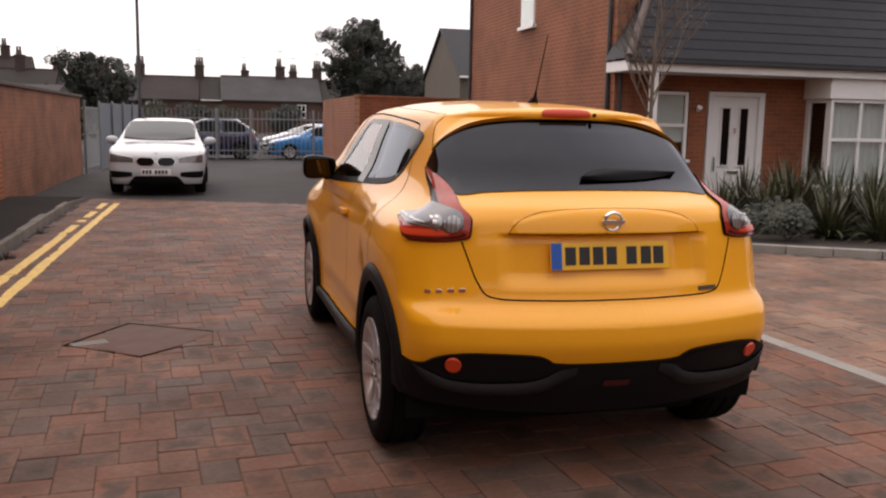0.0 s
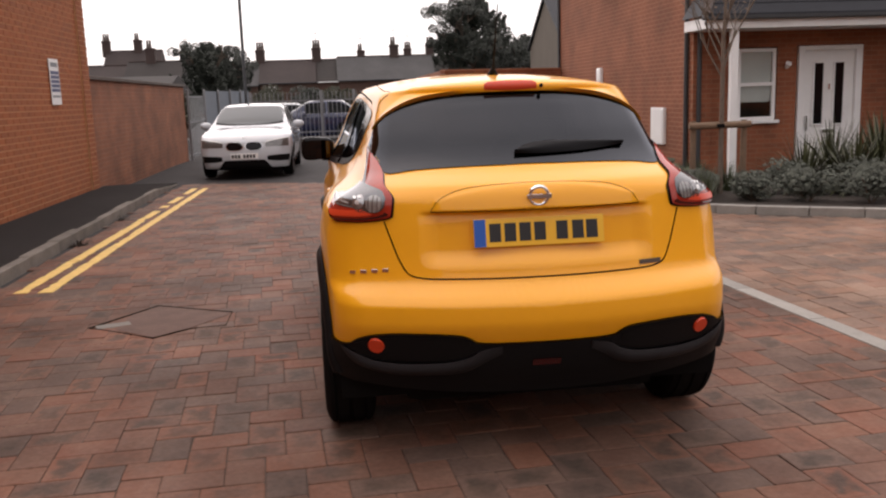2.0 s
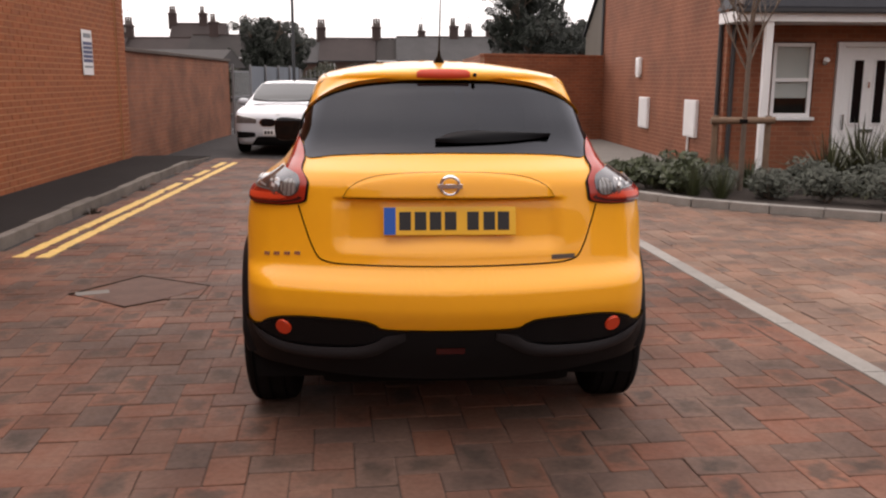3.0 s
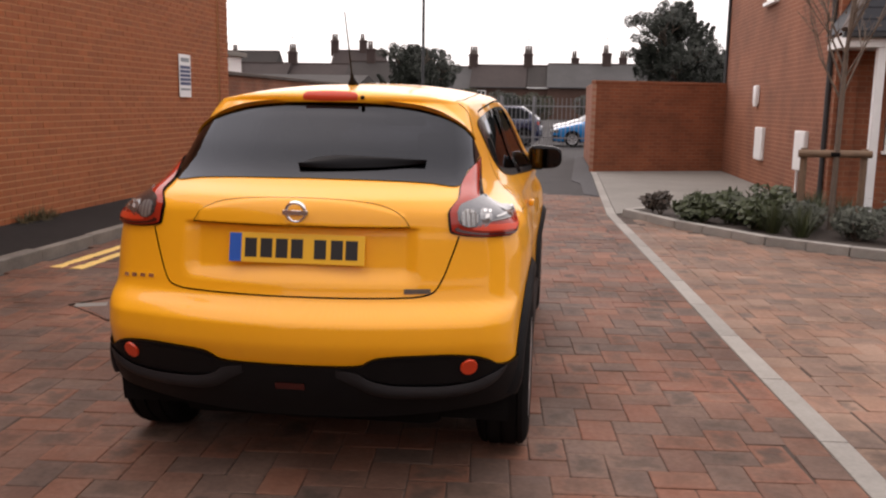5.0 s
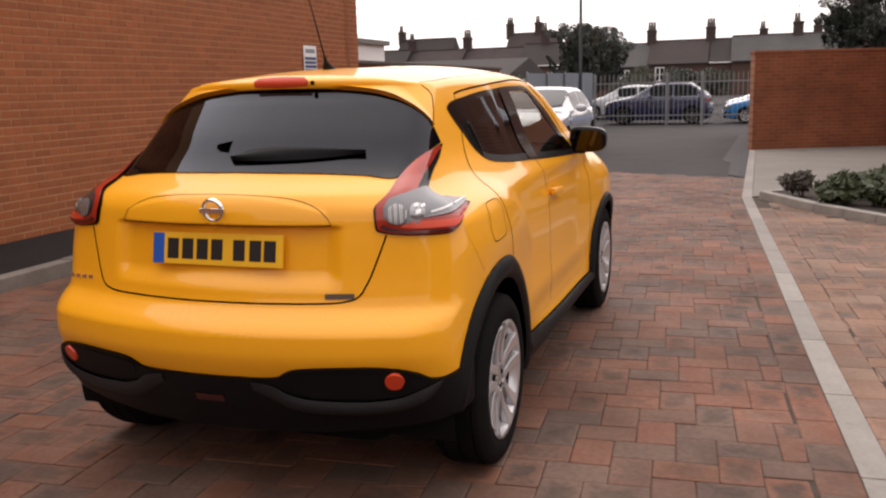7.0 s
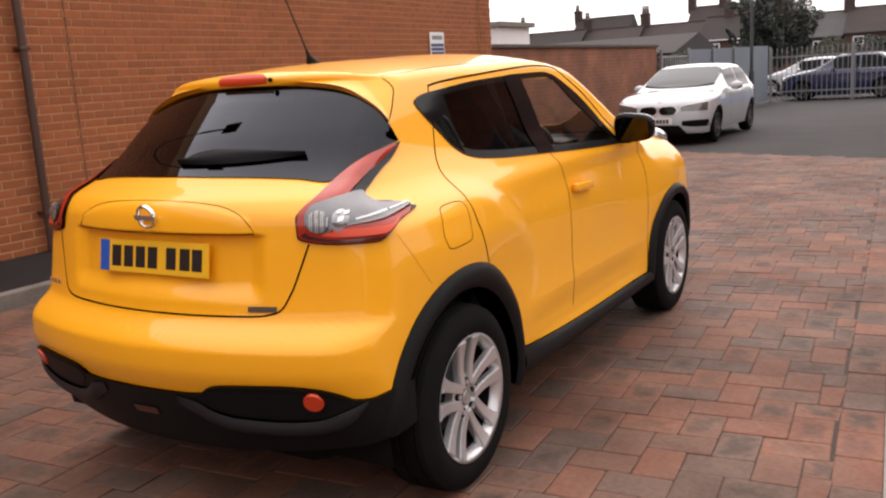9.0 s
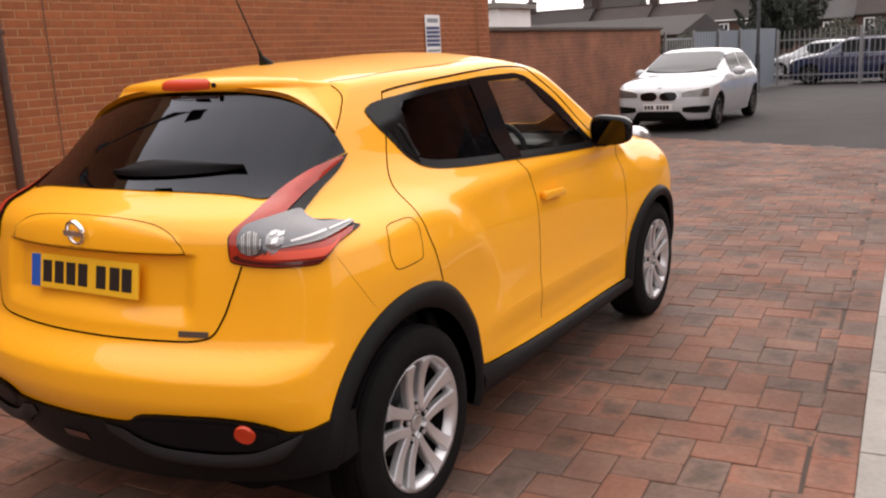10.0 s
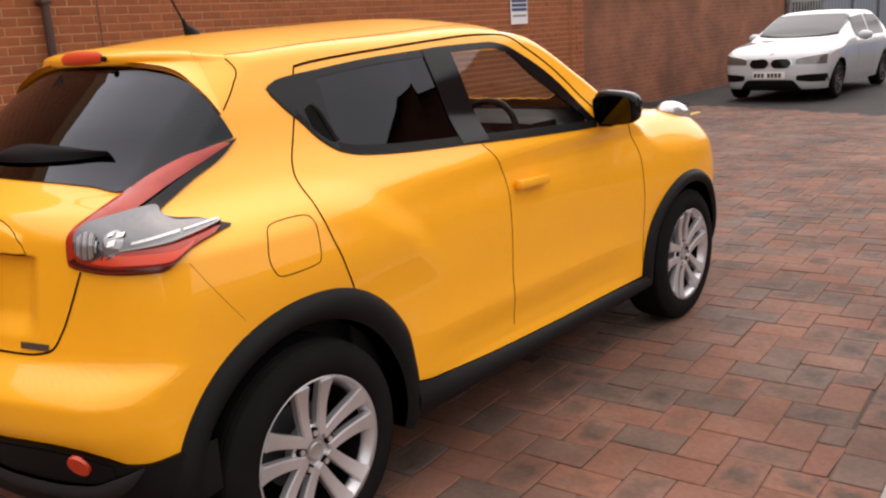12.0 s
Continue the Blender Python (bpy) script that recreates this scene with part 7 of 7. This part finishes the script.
# ---- paving blocks, herringbone ----
def colour_mix(name, stops, island, burnt=(0.048, 0.036, 0.029), dust_sheen=(0.160, 0.100, 0.074)):
    """Blocks of several clay colours, each with its own weathering."""
    mat = bpy.data.materials.new(name)
    mat.use_nodes = True
    n, l = mat.node_tree.nodes, mat.node_tree.links
    p = n["Principled BSDF"]
    p.inputs["Specular IOR Level"].default_value = 0.16
    rnd = n.new("ShaderNodeNewGeometry").outputs["Random Per Island"] if island else n.new("ShaderNodeObjectInfo").outputs["Random"]
    ramp = n.new("ShaderNodeValToRGB")
    ramp.color_ramp.interpolation = "CONSTANT"
    while len(ramp.color_ramp.elements) < len(stops):
        ramp.color_ramp.elements.new(0.5)
    for e, (at, c) in zip(ramp.color_ramp.elements, stops):
        e.position, e.color = at, (*c, 1)
    l.new(rnd, ramp.inputs["Fac"])
    geo = n.new("ShaderNodeNewGeometry")

    def cloud(scale, detail):
        t = n.new("ShaderNodeTexNoise")
        t.inputs["Scale"].default_value, t.inputs["Detail"].default_value = scale, detail
        l.new(geo.outputs["Position"], t.inputs["Vector"])
        return t.outputs["Fac"]

    def ranged(value, a, b, c, d):
        r = n.new("ShaderNodeMapRange")
        for k, v in zip(("From Min", "From Max", "To Min", "To Max"), (a, b, c, d)):
            r.inputs[k].default_value = v
        l.new(value, r.inputs["Value"])
        return r.outputs["Result"]

    def sums(kind, a, b):
        r = n.new("ShaderNodeMath")
        r.operation = kind
        for k, v in enumerate((a, b)):
            if isinstance(v, float):
                r.inputs[k].default_value = v
            else:
                l.new(v, r.inputs[k])
        return r.outputs[0]

    def blend(a, b, factor):
        r = n.new("ShaderNodeMix")
        r.data_type = "RGBA"
        for k, v in (("A", a), ("B", b)):
            if isinstance(v, tuple):
                r.inputs[k].default_value = (*v, 1)
            else:
                l.new(v, r.inputs[k])
        l.new(factor, r.inputs["Factor"])
        return r.outputs["Result"]

    # a burnt heart in about half of the blocks, ragged at its rim
    core = n.new("ShaderNodeAttribute")
    core.attribute_name = "core"
    lot = sums("FRACT", sums("MULTIPLY", rnd, 17.31), 0.0)
    heart = ranged(sums("ADD", core.outputs["Fac"], ranged(cloud(16, 4), 0.3, 0.7, -0.35, 0.35)), 0.10, 0.62, 0.0, 1.0)
    heart = sums("MULTIPLY", heart, ranged(lot, 0.35, 0.85, 0.0, 0.80))
    colour = blend(ramp.outputs["Color"], burnt, heart)
    # pale blotches: dust, and the blocks' blotchy sheen put into their colour
    colour = blend(colour, dust_sheen, ranged(cloud(5, 5), 0.42, 0.72, 0.0, 0.45))
    sc = n.new("ShaderNodeVectorMath")
    sc.operation = "SCALE"
    l.new(colour, sc.inputs[0])
    l.new(sums("MULTIPLY", ranged(cloud(1.2, 5), 0.3, 0.7, 0.74, 1.46), ranged(cloud(40, 3), 0.3, 0.7, 0.88, 1.10)), sc.inputs["Scale"])
    l.new(sc.outputs["Vector"], p.inputs["Base Color"])
    l.new(sums("ADD", ranged(cloud(1.7, 4), 0.3, 0.7, 0.60, 0.76), ranged(cloud(22, 3), 0.3, 0.7, -0.05, 0.07)), p.inputs["Roughness"])
    b = n.new("ShaderNodeBump")
    b.inputs["Strength"].default_value, b.inputs["Distance"].default_value = 0.35, 0.004
    l.new(cloud(90, 5), b.inputs["Height"])
    l.new(b.outputs["Normal"], p.inputs["Normal"])
    return mat


CLAYS = [(0.0, (0.149, 0.066, 0.044)), (0.16, (0.112, 0.06, 0.044)), (0.32, (0.127, 0.067, 0.048)), (0.48, (0.092, 0.06, 0.048)), (0.6, (0.14, 0.066, 0.044)), (0.74, (0.108, 0.069, 0.054)), (0.86, (0.158, 0.072, 0.047)), (0.95, (0.094, 0.063, 0.051))]
PALE = [(0.0, (0.185, 0.106, 0.076)), (0.2, (0.158, 0.102, 0.078)), (0.45, (0.195, 0.127, 0.094)), (0.65, (0.13, 0.091, 0.073)), (0.78, (0.19, 0.110, 0.077))]
CLAY_ONE, CLAY_MANY = colour_mix("clay_block", CLAYS, False), colour_mix("clay_blocks", CLAYS, True)
PALE_MANY = colour_mix("pale_clay_blocks", PALE, True, (0.085, 0.062, 0.050), (0.18, 0.122, 0.092))
UNIT = 0.125
# one block size in herringbone, the whole pattern turned a little from the wall's line
WIDE, LONG, TURNED = 0.159, 0.245, 4.2


def block_shape(w, d):
    """A tumbled paving block's corner places and faces: top, worn rim, sides; the last place is the heart of its top."""
    g, e, c = 0.0018, 0.006, 0.008
    v = []
    for inset, z in ((g + e, 0.0), (g, -0.0022), (g, -0.035)):
        x, y, k = w / 2 - inset, d / 2 - inset, c * (0.6 if inset > 0.008 else 1.0)
        v += [(-x + k, -y, z), (x - k, -y, z), (x, -y + k, z), (x, y - k, z), (x - k, y, z), (-x + k, y, z), (-x, y - k, z), (-x, -y + k, z)]
    v.append((0.0, 0.0, 0.0))
    f = [(i, (i + 1) % 8, 24) for i in range(8)]
    for q in (0, 8):
        f += [(q + i, q + 8 + i, q + 8 + (i + 1) % 8, q + (i + 1) % 8) for i in range(8)]
    return v, f


def hearts(me):
    """Marks the middle of each block's top, where the clay is burnt darker."""
    n = len(me.vertices) // 25
    me.attributes.new("core", "FLOAT", "POINT").data.foreach_set("value", ([0.0] * 24 + [1.0]) * n)
    return me


rnd = random.Random(21)
BORDER = 0.166
RUN = (-8.9, -6.0, -3.0, 0.0, 2.0, 4.0, 5.0, 6.4, 7.5, 8.5, 9.5, 11.1)
main_area = [(-1.92, -8.9)] + [(float(STRIP(v)) - 0.10, v) for v in RUN + (12.2, 14.75)] + [(2.2, 15.1), (-0.6, 16.2), (-1.92, 16.6)]
side_area = [(13.4, -8.9), (13.4, 6.95), (11.5, 7.05), (9.0, 7.6), (7.5, 8.2), (6.6, 8.7), (5.65, 9.3), (4.95, 9.85), (4.15, 11.0), (3.70, 12.0)] + [(float(STRIP(v)) + 0.225, v) for v in reversed(RUN)]
near, many, pale = [], ([], []), ([], [])
turn = radians(TURNED)
spots = []
for n_ in range(-95, 110):
    for m_ in range(-50, 60):
        u, w_ = 0.389 + n_ * WIDE + m_ * LONG, 3.897 - n_ * WIDE + m_ * LONG
        if not (-3 < u < 15 and -11 < w_ < 18):
            continue
        spots.append((2, u + WIDE / 2, w_ + LONG / 2))
        spots.append((0, u + WIDE + LONG / 2, w_ + LONG - WIDE / 2))
for k, u, w_ in spots:
    x, y = u * math.cos(turn) - w_ * math.sin(turn), u * math.sin(turn) + w_ * math.cos(turn)
    tilt = (rnd.gauss(0, 0.4), rnd.gauss(0, 0.4), TURNED + rnd.gauss(0, 0.5))
    z = rnd.gauss(0.0, 0.0011)
    left, right = float(STRIP(y)) - BORDER, float(STRIP(y)) + 0.125 + BORDER
    if inside(x, y, main_area):
        if x < left - 0.16 and (2.55 < x and 3.1 < y < 8.2 or 0.0 < x < 2.4 and 1.9 < y < 3.0):
            near.append((k, x, y, z, tilt))
            continue
        out, low, high = many, -9.0, left
    elif inside(x, y, side_area):
        out, low, high = pale, right, 99.0
    else:
        continue
    m = pose(x, y, z, *tilt)
    v, f = block_shape(LONG, WIDE) if k == 0 else block_shape(WIDE, LONG)
    v = [m @ Vector(c) for c in v]
    if min(c.x for c in v) > high - 0.02 or max(c.x for c in v) < low + 0.02:
        continue
    b = len(out[0])
    # blocks are cut along the border course
    out[0].extend([(min(max(c.x, low), high), c.y, c.z) for c in v])
    out[1].extend([tuple(b + q for q in g) for g in f])
# one border course on each side of the edging strip
for dx, out in ((-BORDER / 2, many), (0.125 + BORDER / 2, pale)):
    y = -5.9
    while y < (14.5 if dx < 0 else 11.2):
        d = rnd.choice((0.21, 0.245, 0.26))
        m = pose(float(STRIP(y + d / 2)) + dx, y + d / 2, rnd.gauss(0.0, 0.001), 0, 0, math.degrees(math.atan2(float(STRIP(y)) - float(STRIP(y + d)), d)))
        v, f = block_shape(BORDER - 0.002, d)
        b = len(out[0])
        out[0].extend([tuple(m @ Vector(c)) for c in v])
        out[1].extend([tuple(b + q for q in g) for g in f])
        y += d
y = -8.8
while y < 16.3:
    m = pose(-1.862, y + UNIT, -0.0035, 0, 0, 0)
    v, f = block_shape(UNIT, 2 * UNIT)
    b = len(many[0])
    many[0].extend([tuple(m @ Vector(c)) for c in v])
    many[1].extend([tuple(b + q for q in g) for g in f])
    y += 2 * UNIT
ob = part("paving_blocks", hearts(mesh_of("paving_blocks", *many, CLAY_MANY)), None, pavement)
ob["kind"] = "stuff"
ob = part("paving_blocks", hearts(mesh_of("paving_blocks", *pale, PALE_MANY)), None, pavement)
ob["kind"] = "stuff"
shapes = {0: hearts(mesh_of("paving_block", *block_shape(LONG, WIDE), CLAY_ONE)), 2: hearts(mesh_of("paving_block", *block_shape(WIDE, LONG), CLAY_ONE))}
near.sort(key=lambda q: q[2] - 0.5 * q[1])
for n_, (k, x, y, z, tilt) in enumerate(near):
    if n_ < 290:
        part("paving_block", shapes[k], None, pavement, m=pose(x, y, z, *tilt))
rest = ([], [])
for k, x, y, z, tilt in near[290:]:
    m = pose(x, y, z, *tilt)
    v, f = block_shape(*((LONG, WIDE) if k == 0 else (WIDE, LONG)))
    b = len(rest[0])
    rest[0].extend([tuple(m @ Vector(c)) for c in v])
    rest[1].extend([tuple(b + q for q in g) for g in f])
if rest[0]:
    ob = part("paving_blocks", hearts(mesh_of("paving_blocks", *rest, CLAY_MANY)), None, pavement)
    ob["kind"] = "stuff"
# inspection cover set cornerwise in the paving
cover = tagged(new("inspection_cover"), "square recessed inspection cover filled with paving blocks", "manhole cover")
GRIME = material("dark_joint_dirt", (0.020, 0.013, 0.010), rough=0.95, vary=0.3, scale=20, spec=0.1)
INFILL = material("brown_mortar_infill", (0.115, 0.066, 0.050), rough=0.85, vary=0.35, scale=7, bump=0.3, bump_scale=120)
prism("infill", [(-0.62, 5.80), (-0.33, 5.54), (-0.13, 5.73), (0.085, 6.03), (0.09, 6.10), (-0.46, 6.43), (-0.60, 6.20)], -0.02, 0.0030, INFILL).parent = cover
part("corner_piece", boxed(-0.12, 0.10, -0.055, 0.055, -0.02, 0.0045, bevel=0.006), CONCRETE_SLAB, cover, "pale mortar corner", m=pose(-0.655, 5.93, 0, 0, 0, 22))
outline = [(-0.81, 5.89), (-0.56, 5.71), (-0.33, 5.52), (-0.12, 5.71), (0.10, 5.74), (0.10, 6.11), (-0.20, 6.29), (-0.47, 6.45), (-0.66, 6.14)]
for i, ((ax, ay), (bx, by)) in enumerate(zip(outline, outline[1:] + outline[:1])):
    d, w = math.hypot(bx - ax, by - ay), (0.004, 0.005, 0.002, 0.002, 0.002, 0.004, 0.005, 0.006, 0.007)[i]
    part("dirt_joint", boxed(-0.004, d + 0.004, -w, w, -0.03, 0.0042), GRIME, cover, m=pose(ax, ay, 0.0001 * i, 0, 0, math.degrees(math.atan2(by - ay, bx - ax))))

# ---- bricks of the near wall ----
part("pier", boxed(-2.966, -2.937, 14.335, 14.715, -0.1, 5.1), MORTAR, wall_west)
BRICK_ONE = material("red_brick_one", (0.295, 0.085, 0.026), rough=0.85, vary=0.25, scale=11, bump=0.35, bump_scale=110, spread=0.13)
single = mesh_of("brick", [(x, y, z) for x in (-0.01, 0.0045) for y in (-0.1055, 0.1055) for z in (-0.0308, 0.0308)], [(4, 6, 7, 5), (0, 4, 5, 1), (2, 3, 7, 6), (1, 5, 7, 3), (0, 2, 6, 4)], BRICK_ONE)
wall_v, wall_f = [], []
rnd = random.Random(4)
count = 0
for r in range(2, 62):
    z = 0.04 + 0.075 * r
    for c in range(-40, 66):
        y = 0.2 + 0.225 * c + (0.1125 if r % 2 else 0.0)
        y0, y1 = y - 0.1055, min(y + 0.1055, 14.72)
        if y1 - y0 < 0.03:
            continue
        pieces = [(y0, y1, 0.03 if y0 >= 14.33 else 0.0)]
        if y0 < 14.33 < y1:
            pieces = [(y0, 14.332, 0.0), (14.336, max(y1, 14.40), 0.03)]
        elif 14.33 <= y0 < 14.42:
            pieces = [(14.336, y1, 0.03)]
        for y0, y1, proud in pieces:
            x = -2.965 + rnd.uniform(-0.001, 0.002) + proud
            if 6.2 < y < 9.0 and 1.0 < z < 2.85 and count < 290:
                part("brick", single, None, wall_west, m=pose(x, y, z))
                count += 1
                continue
            b = len(wall_v)
            wall_v += [(x + xx, yy, zz) for xx in (-0.01, 0.0045) for yy in (y0, y1) for zz in (z - 0.0308, z + 0.0308)]
            wall_f += [(b + 4, b + 6, b + 7, b + 5), (b, b + 4, b + 5, b + 1), (b + 2, b + 3, b + 7, b + 6), (b + 1, b + 5, b + 7, b + 3), (b, b + 2, b + 6, b + 4)]
ob = part("bricks", mesh_of("bricks", wall_v, wall_f, BRICK_RED), None, wall_west)
ob["kind"] = "stuff"
